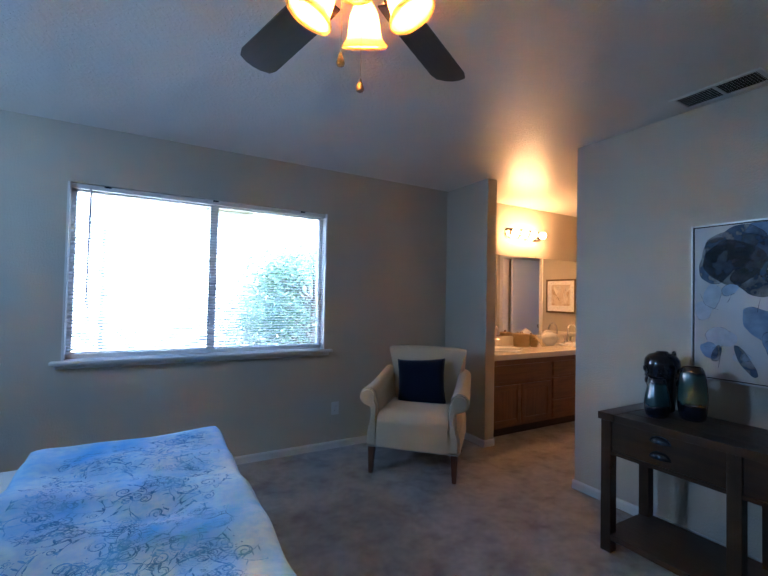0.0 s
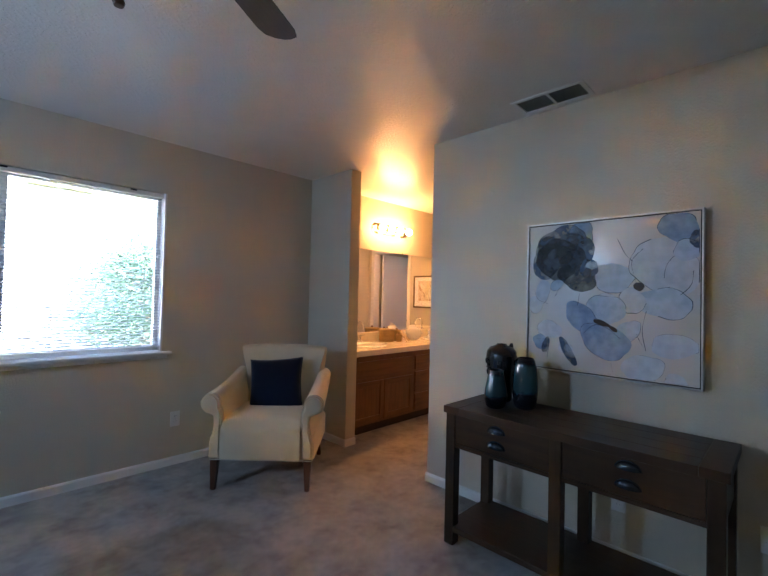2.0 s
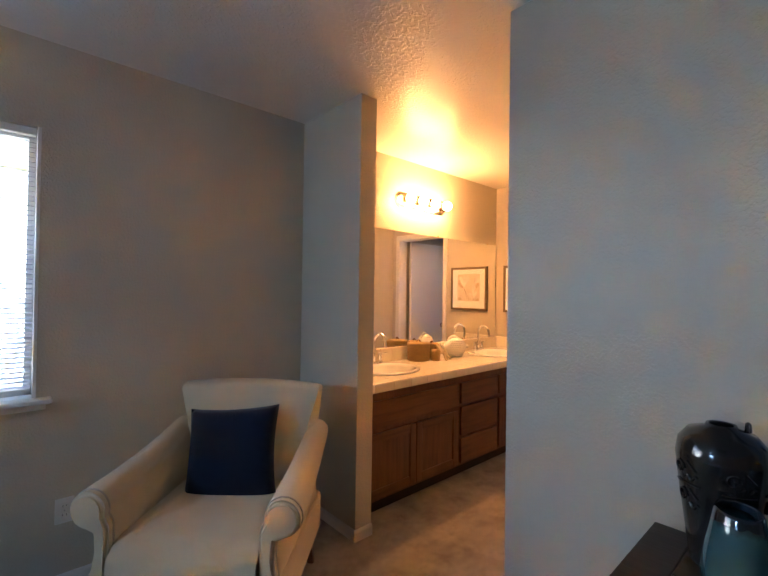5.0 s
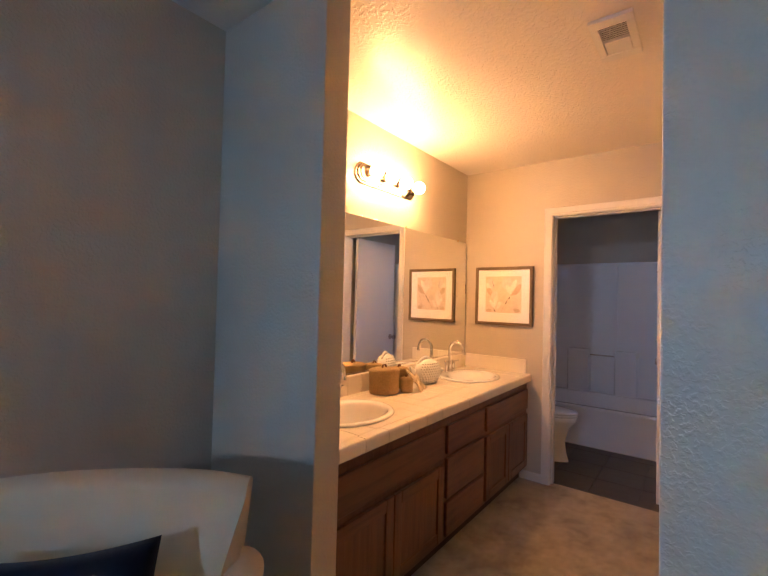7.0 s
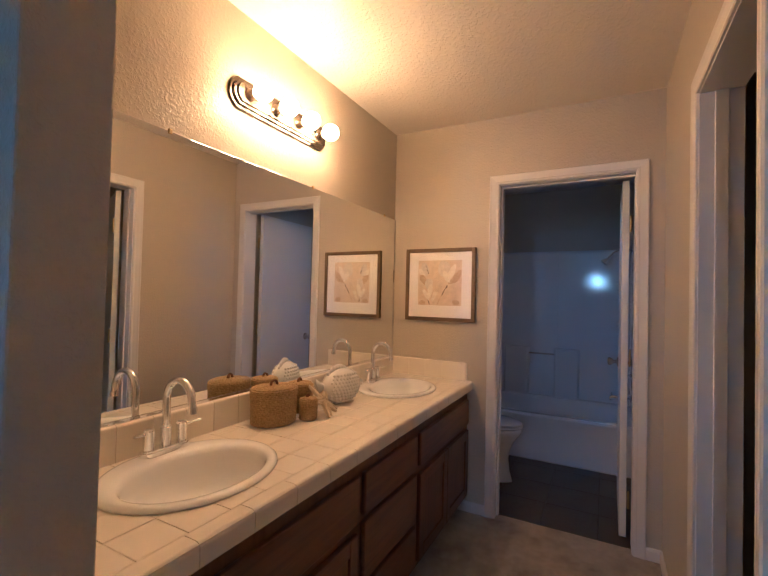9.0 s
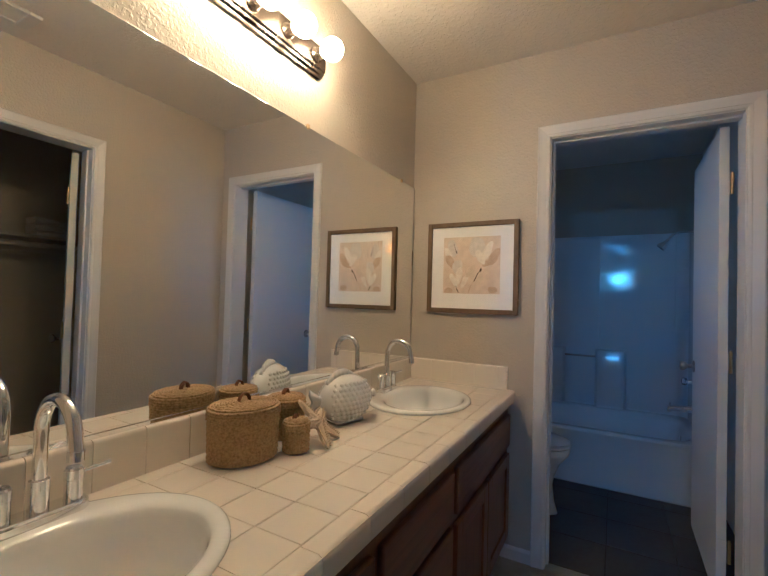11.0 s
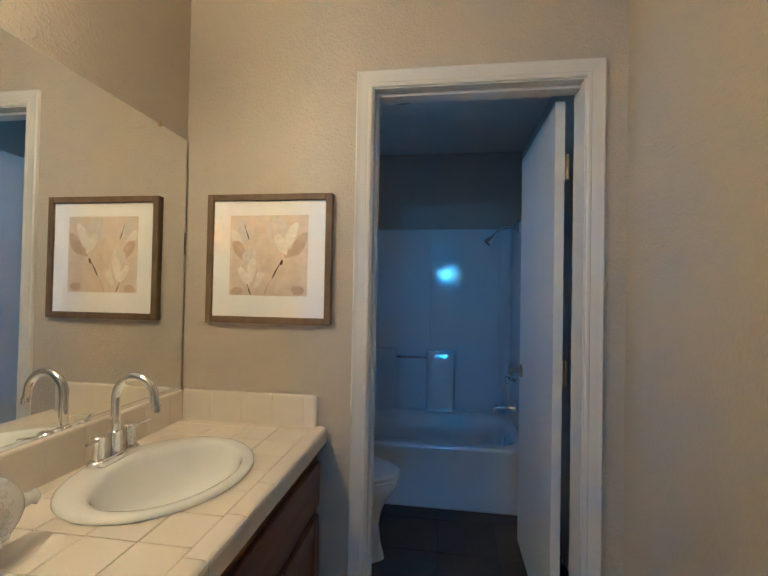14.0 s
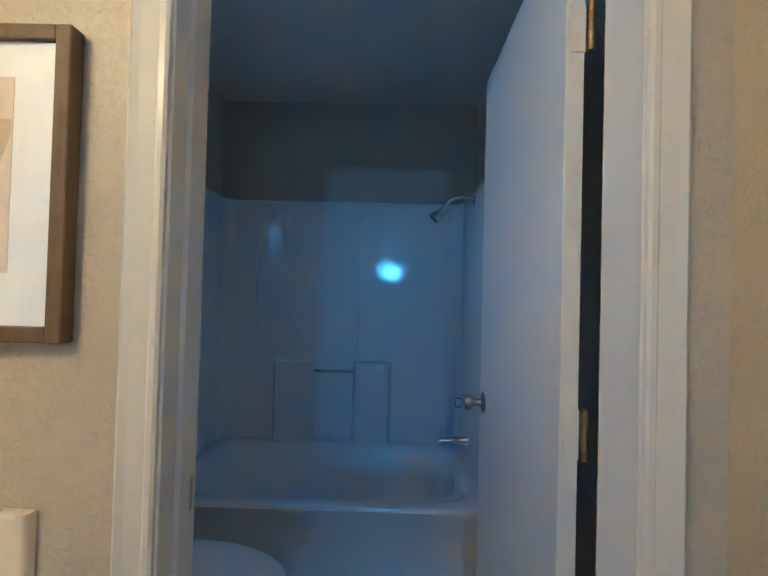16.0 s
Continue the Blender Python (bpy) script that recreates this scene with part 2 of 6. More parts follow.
# ---- setting ----
H = 2.44
WX0, SY0 = -1.95, -2.4          # west and south faces of the bedroom
NY, MY = 3.36, 3.425            # bedroom north face, vanity mirror wall face
PX, PY = 2.703, 1.862            # painting wall face and its end
EX = 5.046                      # wall with the bathroom door
BX = 7.0                        # tub back wall
TY0 = 1.85                      # south face of the bathroom
WIN = (-0.45, 1.385, 0.865, 2.05)

structure("floor", boxes((WX0 - 0.2, SY0 - 0.2, -0.12, 5.105, MY + 0.1, 0.0)), CARPET, "greyish beige cut-pile carpet with brushed darker patches", "carpet")
structure("ceiling", boxes((WX0 - 0.2, SY0 - 0.2, H, 7.3, MY + 0.2, H + 0.12)), CEIL, "off-white knockdown textured ceiling", "ceiling")
x0, x1, z0, z1 = WIN
structure("wall_north", boxes((WX0 - 0.2, NY, 0, x0, NY + 0.15, H), (x1, NY, 0, PX + 0.115, NY + 0.15, H),
                              (x0, NY, 0, x1, NY + 0.15, z0), (x0, NY, z1, x1, NY + 0.15, H)), WALL, "greige textured bedroom wall around the window", "wall")
structure("wall_mirror", boxes((PX + 0.115, MY, 0, 5.46, MY + 0.15, H), (5.86, MY, 0, 7.3, MY + 0.15, H), (5.46, MY, 0, 5.86, MY + 0.15, 1.505), (5.46, MY, 1.96, 5.86, MY + 0.15, H)), WALL, "beige textured wall behind the vanity mirror", "wall")
structure("wall_stub", boxes((PX, 2.77, 0, PX + 0.115, NY, H), bevel=0.004), WALL, "short greige partition beside the vanity opening", "wall")
# closet opening in the vanity's south wall
CLX0, CLX1, DH = 3.52, 4.18, 2.03
structure("wall_painting", boxes((PX, SY0, 0, PX + 0.115, PY, H), bevel=0.004), WALL, "greige textured partition with the painting", "wall")
structure("wall_alcove", boxes((PX + 0.115, PY - 0.115, 0, CLX0, PY, H), (CLX1, PY - 0.115, 0, EX, PY, H),
                                 (CLX0, PY - 0.115, DH, CLX1, PY, H)), WALL, "beige textured wall round the closet doorway", "wall")
DY0, DY1 = 1.980, 2.722          # bathroom door opening
structure("wall_east", boxes((EX, PY - 0.115, 0, EX + 0.115, DY0, H), (EX, DY1, 0, EX + 0.115, MY, H), (EX, DY0, DH, EX + 0.115, DY1, H)), WALL,
          "cream textured wall with the bathroom doorway", "wall")
structure("wall_bath_south", boxes((EX + 0.115, TY0 - 0.115, 0, BX + 0.15, TY0, H)), WALL, "beige textured bathroom wall behind the shower head", "wall")
structure("wall_bath_back", boxes((BX, TY0, 0, BX + 0.15, MY, H)), WALL, "beige textured wall above the tub surround", "wall")
# rest of the bedroom, with an unseen second window in the west wall
structure("wall_west", boxes((WX0 - 0.15, SY0, 0, WX0, 2.02, H), (WX0 - 0.15, 2.68, 0, WX0, NY, H), (WX0 - 0.15, 2.02, 0, WX0, 2.68, 1.69), (WX0 - 0.15, 2.02, 2.15, WX0, 2.68, H)), WALL, "greige textured wall behind the bed", "wall")
structure("wall_south", boxes((WX0 - 0.15, SY0 - 0.15, 0, PX + 0.115, SY0, H)), WALL, "greige textured bedroom wall opposite the window", "wall")
# closet
structure("wall_closet", boxes((PX + 0.115, 0.55, 0, EX, 0.665, H), (EX, 0.55, 0, EX + 0.115, PY - 0.115, H)), WALL, "plain beige closet walls", "wall")

# slate-look floor of the bathroom: a bed for the tiles
structure("floor_bath", boxes((5.105, TY0 - 0.1, -0.12, BX + 0.1, MY + 0.1, -0.008)), SLATE_GAP, "dark joints under the bathroom floor tiles", "floor")


def skirting(name, x0, y0, x1, y1, nx, ny):
    """A baseboard along a wall's foot from one point to another; n points into the room."""
    bm = bmesh.new()
    t, h = 0.011, 0.062
    outline = [(0, 0), (t, 0), (t, h - 0.014), (t * 0.6, h - 0.004), (t * 0.25, h), (0, h)]
    rows = []
    for x, y in ((x0, y0), (x1, y1)):
        rows.append([Vector((x + nx * a, y + ny * a, b)) for a, b in outline])
    vs = grid(bm, rows, closed=True)
    bm.faces.new(vs[0])
    bm.faces.new(vs[1])
    bmesh.ops.recalc_face_normals(bm, faces=bm.faces[:])
    return structure(name, bm, TRIM, "low white painted baseboard at the wall's foot", "baseboard")


skirting("baseboard_north", WX0, NY, PX, NY, 0, -1)
skirting("baseboard_stub", PX, 2.77, PX, NY, -1, 0)
skirting("baseboard_stub_end", PX - 0.011, 2.77, PX + 0.115, 2.77, 0, -1)
skirting("baseboard_painting", PX, SY0, PX, PY + 0.011, -1, 0)
skirting("baseboard_alcove", PX, PY, CLX0 - 0.06, PY, 0, 1)
skirting("baseboard_alcove_east", CLX1 + 0.06, PY, EX, PY, 0, 1)
skirting("baseboard_vanity_wall", EX, PY, EX, 1.944, -1, 0)
skirting("baseboard_vanity_side", EX, 2.765, EX, 2.93, -1, 0)
skirting("baseboard_south", WX0, SY0, PX, SY0, 0, 1)
skirting("baseboard_west", WX0, SY0, WX0, NY, 1, 0)


def casing(name, x, y, z1, a0, a1, facing, label):
    """Mitred door trim round an opening; facing is -x, +x or +y, a0 and a1 its sides, z1 its head."""
    bm = bmesh.new()
    section = [(-0.011, 0.0), (-0.011, 0.009), (-0.006, 0.012), (0.002, 0.012), (0.005, 0.0105), (0.030, 0.014), (0.042, 0.017), (0.047, 0.013), (0.047, 0.0)]
    rows = []
    for a, z, da, dz in ((a0, 0.0, -1, 0), (a0, z1, -1, 1), (a1, z1, 1, 1), (a1, 0.0, 1, 0)):
        row = []
        for u, v in section:
            aa, zz = a + da * u, z + dz * u
            row.append(Vector({"-x": (x - v, aa, zz), "+x": (x + v, aa, zz), "+y": (aa, y + v, zz)}[facing]))
        rows.append(row)
    vs = grid(bm, rows, closed=True)
    bm.faces.new(vs[0])
    bm.faces.new(vs[-1])
    bmesh.ops.recalc_face_normals(bm, faces=bm.faces[:])
    return structure(name, bm, TRIM, label, "door trim")


# ---- bedroom window ----
wx0, wx1, wz0, wz1 = WIN
FY = NY + 0.085
win = thing("window_1", pose(0, 0, 0), "wide white vinyl slider window in the bedroom wall", "window", kind="structure")
part("window_frame", boxes((wx0, FY, wz0, wx0 + 0.04, FY + 0.05, wz1), (wx1 - 0.04, FY, wz0, wx1, FY + 0.05, wz1),
                           (wx0, FY, wz0, wx1, FY + 0.05, wz0 + 0.04), (wx0, FY, wz1 - 0.04, wx1, FY + 0.05, wz1), bevel=0.003), PLASTIC, win)
mid = (wx0 + wx1) / 2
part("meeting_stile", boxes((mid - 0.028, FY - 0.006, wz0 + 0.04, mid + 0.028, FY + 0.046, wz1 - 0.04), bevel=0.003), PLASTIC, win)
for a, b in ((wx0 + 0.04, mid - 0.028), (mid + 0.028, wx1 - 0.04)):
    pane = part("pane", boxes((a, FY + 0.022, wz0 + 0.04, b, FY + 0.027, wz1 - 0.04)), GLASS, win, "clear glass pane")
    pane.visible_shadow = False
sill = bmesh.new()
box(sill, wx0 - 0.055, NY - 0.06, wz0 - 0.018, wx1 + 0.055, NY + 0.001, wz0 + 0.004, bevel=0.006)
box(sill, wx0, NY, wz0 - 0.018, wx1, FY, wz0 + 0.004)
box(sill, wx0 - 0.035, NY - 0.014, wz0 - 0.05, wx1 + 0.035, NY + 0.001, wz0 - 0.018, bevel=0.004)
part("window_sill", sill, TRIM, win, "white painted wooden sill with an apron")
part("jamb_liner", boxes((wx0 - 0.001, NY - 0.002, wz0, wx0 + 0.012, FY, wz1), (wx1 - 0.012, NY - 0.002, wz0, wx1 + 0.001, FY, wz1)), TRIM, win)

# horizontal blind over the whole window
SLAT = thin("blind_vinyl", (0.68, 0.65, 0.68), (0.74, 0.70, 0.75), 0.30, 0.4)
BY = NY + 0.035
blind = thing("window_blind", pose(0, 0, 0), "white horizontal mini blind with open slats inside the window", "blind")
part("headrail", boxes((wx0 + 0.016, BY - 0.014, wz1 - 0.034, wx1 - 0.016, BY + 0.014, wz1 - 0.002), bevel=0.002), PLASTIC, blind)
for fx in (0.12, 0.5, 0.88):
    cx = wx0 + fx * (wx1 - wx0)
    part("clip", boxes((cx - 0.02, BY - 0.017, wz1 - 0.012, cx + 0.02, BY + 0.004, wz1 - 0.001), bevel=0.002), BLACKISH, blind)
part("bottom_rail", boxes((wx0 + 0.018, BY - 0.012, wz0 + 0.028, wx1 - 0.018, BY + 0.012, wz0 + 0.042), bevel=0.003), PLASTIC, blind)
slat_bm = bmesh.new()
tilt = radians(14)
srows = []
for sx in (wx0 + 0.018, wx1 - 0.018):
    srows.append([Vector((sx, s * 0.0125 * math.cos(tilt), 0.0022 * (1 - s * s) + s * 0.0125 * math.sin(tilt))) for s in (-1, -0.5, 0, 0.5, 1)])
grid(slat_bm, srows)
first = part("slat", slat_bm, SLAT, blind, smooth="all")
n_slats = 52
pitch = (wz1 - 0.045 - (wz0 + 0.05)) / (n_slats - 1)
first.location = (0, BY, wz0 + 0.05)
for i in range(1, n_slats):
    more = first.copy()
    scene.collection.objects.link(more)
    more.location = (0, BY, wz0 + 0.05 + i * pitch)
for fx in (0.07, 0.36, 0.64, 0.93):
    cx = wx0 + fx * (wx1 - wx0)
    part("ladder_cord", boxes((cx - 0.0012, BY - 0.0135, wz0 + 0.04, cx + 0.0012, BY - 0.0125, wz1 - 0.03), (cx - 0.0012, BY + 0.0125, wz0 + 0.04, cx + 0.0012, BY + 0.0135, wz1 - 0.03)), PLASTIC, blind)
wand = bmesh.new()
tube(wand, [(wx0 + 0.125, BY - 0.026, wz1 - 0.03), (wx0 + 0.123, BY - 0.028, wz1 - 0.4), (wx0 + 0.12, BY - 0.028, 1.25)], 0.0045, 6)
part("tilt_wand", wand, surf("wand_acrylic", (0.30, 0.30, 0.36), 0.2), blind, "clear grey tilt wand")

# second window, unseen, inferred in the wall behind the bed from its reflection
win2 = thing("window_2", pose(0, 0, 0), "small white vinyl window, unseen, inferred high in the wall behind the bed", "window", kind="structure")
part("window_frame", boxes((WX0 - 0.12, 2.02, 1.69, WX0 - 0.07, 2.06, 2.15), (WX0 - 0.12, 2.64, 1.69, WX0 - 0.07, 2.68, 2.15), (WX0 - 0.12, 2.06, 1.69, WX0 - 0.07, 2.64, 1.73), (WX0 - 0.12, 2.06, 2.11, WX0 - 0.07, 2.64, 2.15)), PLASTIC, win2)
pane2 = part("pane", boxes((WX0 - 0.098, 2.06, 1.73, WX0 - 0.093, 2.64, 2.11)), GLASS, win2)
pane2.visible_shadow = False

# bathroom window, unseen, inferred over the toilet from blue light on the door
win3 = thing("window_3", pose(0, 0, 0), "small white vinyl bathroom window with frosted glass, unseen, inferred over the toilet", "window", kind="structure")
part("window_frame", boxes((5.46, MY + 0.09, 1.52, 5.49, MY + 0.14, 1.96), (5.83, MY + 0.09, 1.52, 5.86, MY + 0.14, 1.96), (5.49, MY + 0.09, 1.52, 5.83, MY + 0.14, 1.55), (5.49, MY + 0.09, 1.93, 5.83, MY + 0.14, 1.96), bevel=0.003), PLASTIC, win3)
# pinkish pane tint trims the cyan of the incoming sky light
pane3 = part("pane", boxes((5.49, MY + 0.112, 1.55, 5.83, MY + 0.117, 1.93)), clear("frosted_glass", (0.90, 0.80, 0.84), 0.5), win3, "frosted glass pane")
pane3.visible_shadow = False
part("window_sill", boxes((5.46, MY - 0.01, 1.505, 5.86, MY + 0.14, 1.518), bevel=0.003), TRIM, win3)

# ---- outside ----
GRASS = surf("dry_lawn", (0.16, 0.15, 0.08), 0.95, blotch=((0.8, 0.6, (0.10, 0.11, 0.05)), (20.0, 0.5, (0.22, 0.19, 0.11))), bump=((30.0, 0.03),))
LEAF = thin("leaf", (0.12, 0.18, 0.12), (0.16, 0.26, 0.14), 0.4, 0.4)
BARK = surf("bark", (0.13, 0.10, 0.075), 0.9, blotch=((20.0, 0.6, (0.07, 0.055, 0.04)),), bump=(((30, 30, 6), 0.01),))
structure("ground", boxes((-600, -600, -0.5, 600, 600, -0.35)), GRASS, "dry lawn around the house", "ground")
house = thing("neighbour_house", pose(0, 0, -0.35), "pale sunlit stucco house next door with a low eave", "house")
part("wall", boxes((-16, 9.0, 0, 9.0, 16, 4.4)), STUCCO, house)
part("eave", boxes((1.04, 8.8, 3.39, 1.97, 9.0, 3.58)), surf("eave_paint", (0.30, 0.27, 0.14), 0.7, blotch=((3.0, 0.3, (0.24, 0.21, 0.11)),)), house)
roof = bmesh.new()
prism(roof, [(8.5, 4.4), (17.0, 4.4), (12.7, 5.3)], -16.4, 9.4, "x")
part("roof", roof, surf("roof_tile", (0.33, 0.20, 0.14), 0.8, blotch=((4.0, 0.5, (0.24, 0.14, 0.1)),), bump=(((3, 20, 20), 0.02),)), house)
part("downpipe", boxes((-0.62, 8.92, 0, -0.54, 9.0, 4.4), bevel=0.01), surf("pipe_paint", (0.5, 0.46, 0.42), 0.5), house)
tree = thing("tree", pose(3.0, 8.0, -0.35), "small leafy garden tree outside the window", "tree")
tb = bmesh.new()
tube(tb, bend([(0, 0, 0), (0.03, 0.02, 0.6), (-0.03, 0.0, 1.1), (0.05, 0.03, 1.7)]), [0.09 - 0.06 * i / 30 for i in range(31)], 10)
rng = random.Random(4)
tips = []
for k in range(20):
    a, h = rng.uniform(0, 6.28), rng.uniform(0.4, 1.7)
    end = Vector((math.cos(a) * rng.uniform(0.4, 1.1), math.sin(a) * rng.uniform(0.4, 1.1), h + rng.uniform(0.3, 0.9)))
    tube(tb, bend([(0, 0, h), end * 0.5 + Vector((0, 0, h * 0.5 + 0.1)), end], 5), [0.03 - 0.0022 * i for i in range(11)], 6)
    tips.append(end)
part("trunk", tb, BARK, tree, smooth=True)
verts, faces = [], []
for k in range(9000):
    tip = rng.choice(tips)
    c = tip + Vector((rng.gauss(0, 0.27), rng.gauss(0, 0.27), rng.gauss(0, 0.25)))
    d = Vector((rng.gauss(0, 1), rng.gauss(0, 1), rng.gauss(0, 0.6))).normalized()
    e = d.orthogonal().normalized()
    size = rng.uniform(0.03, 0.065)
    i = len(verts)
    verts += [c - d * size, c + e * size * 0.45, c + d * size, c - e * size * 0.45]
    faces.append((i, i + 1, i + 2, i + 3))
me = bpy.data.meshes.new("crown")
me.from_pydata(verts, [], faces)
me.materials.append(LEAF)
crown = new("crown", me)
crown.parent = tree
tagged(crown, "loose green foliage", kind="stuff")

# ---- ceiling fan ----
FX, FYC = 0.486, 0.938
BRONZE = surf("oiled_bronze", (0.045, 0.030, 0.022), 0.38, metal=0.6, rough_var=0.08)
BLADE = surf("dark_fan_blade", (0.035, 0.022, 0.016), 0.38, blotch=(((4, 60, 60), 0.6, (0.02, 0.012, 0.009)),), bump=(((6, 100, 100), 0.0004),))
SHADE = thin("frosted_amber_glass", (0.80, 0.62, 0.34), (0.95, 0.68, 0.28), 0.6, 0.3)
AMBER = thin("amber_glass", (0.88, 0.66, 0.24), (0.98, 0.76, 0.26), 0.7, 0.25)
fan = thing("ceiling_fan", pose(FX, FYC, H), "dark bronze five-blade ceiling fan with four lit bell shades", "ceiling fan")
bm = bmesh.new()
lathe(bm, [(0.0, 0.0), (0.068, 0.0), (0.068, -0.02), (0.045, -0.05), (0.014, -0.06), (0.014, -0.10), (0.05, -0.105), (0.10, -0.125), (0.112, -0.15), (0.112, -0.20), (0.095, -0.225), (0.06, -0.235), (0.06, -0.255), (0.05, -0.275), (0.03, -0.29), (0.0, -0.292)], 36)
part("motor_housing", bm, BRONZE, fan, smooth=True)
for k in range(5):
    turn = pose(0, 0, -0.225, 0, 0, 29.8 + 72 * k)
    bm = bmesh.new()
    outline = [(0.17, -0.052), (0.30, -0.062), (0.62, -0.070), (0.655, -0.060), (0.672, -0.030), (0.677, 0.0), (0.672, 0.030), (0.655, 0.060), (0.62, 0.070), (0.30, 0.062), (0.17, 0.052)]
    prism(bm, outline, -0.003, 0.003)
    for v in bm.verts:
        v.co.z += v.co.y * 0.21
    blade = part("blade", bm, BLADE, fan, at=turn)
    bm = bmesh.new()
    prism(bm, [(0.085, -0.018), (0.15, -0.02), (0.2, -0.04), (0.235, -0.03), (0.225, 0.0), (0.235, 0.03), (0.2, 0.04), (0.15, 0.02), (0.085, 0.018)], 0.004, 0.009)
    for v in bm.verts:
        v.co.z += v.co.y * 0.21
    part("blade_iron", bm, BRONZE, blade)
for k in range(4):
    turn = pose(0, 0, 0, 0, 0, 58.0 + 90 * k)
    bm = bmesh.new()
    tube(bm, bend([(0.03, 0, -0.262), (0.06, 0, -0.268), (0.082, 0, -0.262), (0.092, 0, -0.268)], 6), 0.008, 8)
    socket = Matrix.Translation((0.09, 0, -0.262)) @ pose(0, 0, 0, 0, -26, 0)
    part("lamp_arm", bm, BRONZE, fan, smooth=True, at=turn)
    bm = bmesh.new()
    outer = [(0.024, 0.0), (0.030, -0.012), (0.040, -0.030), (0.046, -0.055), (0.049, -0.080), (0.055, -0.098), (0.063, -0.108), (0.062, -0.112)]
    lathe(bm, outer + [(r - 0.0035, h) for r, h in reversed(outer[:-1])], 32)
    shade = part("shade", bm, SHADE, fan, "amber-rimmed frosted glass bell shade, lit", smooth=True, at=turn @ socket)
    bm = bmesh.new()
    lathe(bm, [(0.0, -0.022), (0.012, -0.024), (0.014, -0.038), (0.024, -0.055), (0.027, -0.070), (0.020, -0.086), (0.0, -0.092)], 20)
    part("bulb", bm, glow("fan_bulb", BULB, FAN_BULB), shade, "lit frosted bulb", smooth=True)
    bm = bmesh.new()
    lathe(bm, [(0.0570, -0.0985), (0.0665, -0.1075), (0.0680, -0.1130), (0.0655, -0.1165), (0.0625, -0.1145), (0.0610, -0.1100)], 32)
    part("rim", bm, AMBER, shade, "thick amber glass rim", smooth=True)
for dx, dy, low in ((0.018, 0.029, 1.887), (-0.058, -0.009, 1.918)):
    bm = bmesh.new()
    top = -0.29
    bottom = low - H + 0.035
    n_beads = int((top - bottom) / 0.006)
    for i in range(n_beads):
        bmesh.ops.create_icosphere(bm, subdivisions=1, radius=0.0019, matrix=Matrix.Translation((dx, dy, top - i * 0.006)))
    chain = part("pull_chain", bm, BRASS, fan, smooth=True)
    bm = bmesh.new()
    lathe(bm, [(0.0, 0.038), (0.003, 0.036), (0.004, 0.028), (0.009, 0.016), (0.0115, 0.008), (0.009, 0.001), (0.0, 0.0)], 18, at=(dx, dy, low - H))
    part("pull_fob", bm, surf("fob_bronze", (0.10, 0.05, 0.025), 0.35, metal=0.4), chain, "dark wooden teardrop fob", smooth=True)

# ---- supply-air vent in the ceiling ----
def louvre_vent(name, x0, y0, x1, y1, label, bars_along="x", two=True):
    vent = thing(name, pose(0, 0, H), label, "air vent")
    w = 0.022
    part("frame", boxes((x0, y0, -0.008, x0 + w, y1, 0.0), (x1 - w, y0, -0.008, x1, y1, 0.0), (x0 + w, y0, -0.008, x1 - w, y0 + w, 0.0), (x0 + w, y1 - w, -0.008, x1 - w, y1, 0.0), bevel=0.002), PLASTIC, vent)
    # near-black sheet stands in for the shade inside the duct
    part("shade_backing", boxes((x0 + w, y0 + w, -0.001, x1 - w, y1 - w, 0.0)), surf("vent_shade", (0.03, 0.03, 0.03), 0.8), vent)
    if two:
        ym = (y0 + y1) / 2
        part("divider", boxes((x0 + w, ym - 0.007, -0.007, x1 - w, ym + 0.007, -0.001)), PLASTIC, vent)
    n = int((y1 - y0 - 2 * w) / 0.0125)
    for i in range(n):
        y = y0 + w + (i + 0.5) * (y1 - y0 - 2 * w) / n
        if two and abs(y - (y0 + y1) / 2) < 0.008:
            continue
        lean = 0.004 if y > (y0 + y1) / 2 else 0.003
        bm = bmesh.new()
        grid(bm, [[Vector((x, y - lean, -0.0072)), Vector((x, y + lean, -0.0012))] for x in (x0 + w, x1 - w)])
        part("slat", bm, PLASTIC, vent)
    return vent


louvre_vent("ceiling_vent", 2.472, 0.747, 2.665, 1.142, "white two-way louvred supply vent in the ceiling")

# ---- armchair ----
CREAM = surf("cream_linen", (0.66, 0.55, 0.37), 0.85, sheen=0.25, spec=0.2, blotch=((2.5, 0.35, (0.58, 0.47, 0.31)), (300.0, 0.3, (0.70, 0.60, 0.43))), bump=((3.0, 0.008), (500.0, 0.0008)))
PIPING = surf("cream_piping", (0.52, 0.45, 0.36), 0.85, bump=((400.0, 0.0006),))
NAVY = surf("navy_velvet", (0.005, 0.008, 0.022), 0.85, sheen=0.15, spec=0.15, blotch=((5.0, 0.5, (0.005, 0.009, 0.03)),), bump=((4.0, 0.01), (350.0, 0.0008)))
LEGW = surf("chestnut_leg", (0.12, 0.045, 0.02), 0.35, blotch=(((50, 50, 4), 0.6, (0.07, 0.025, 0.012)),))
chair = thing("armchair", pose(1.732, 2.506, 0, 0, 0, -45.2), "cream linen armchair with rolled arms and tapered wooden legs", "armchair")


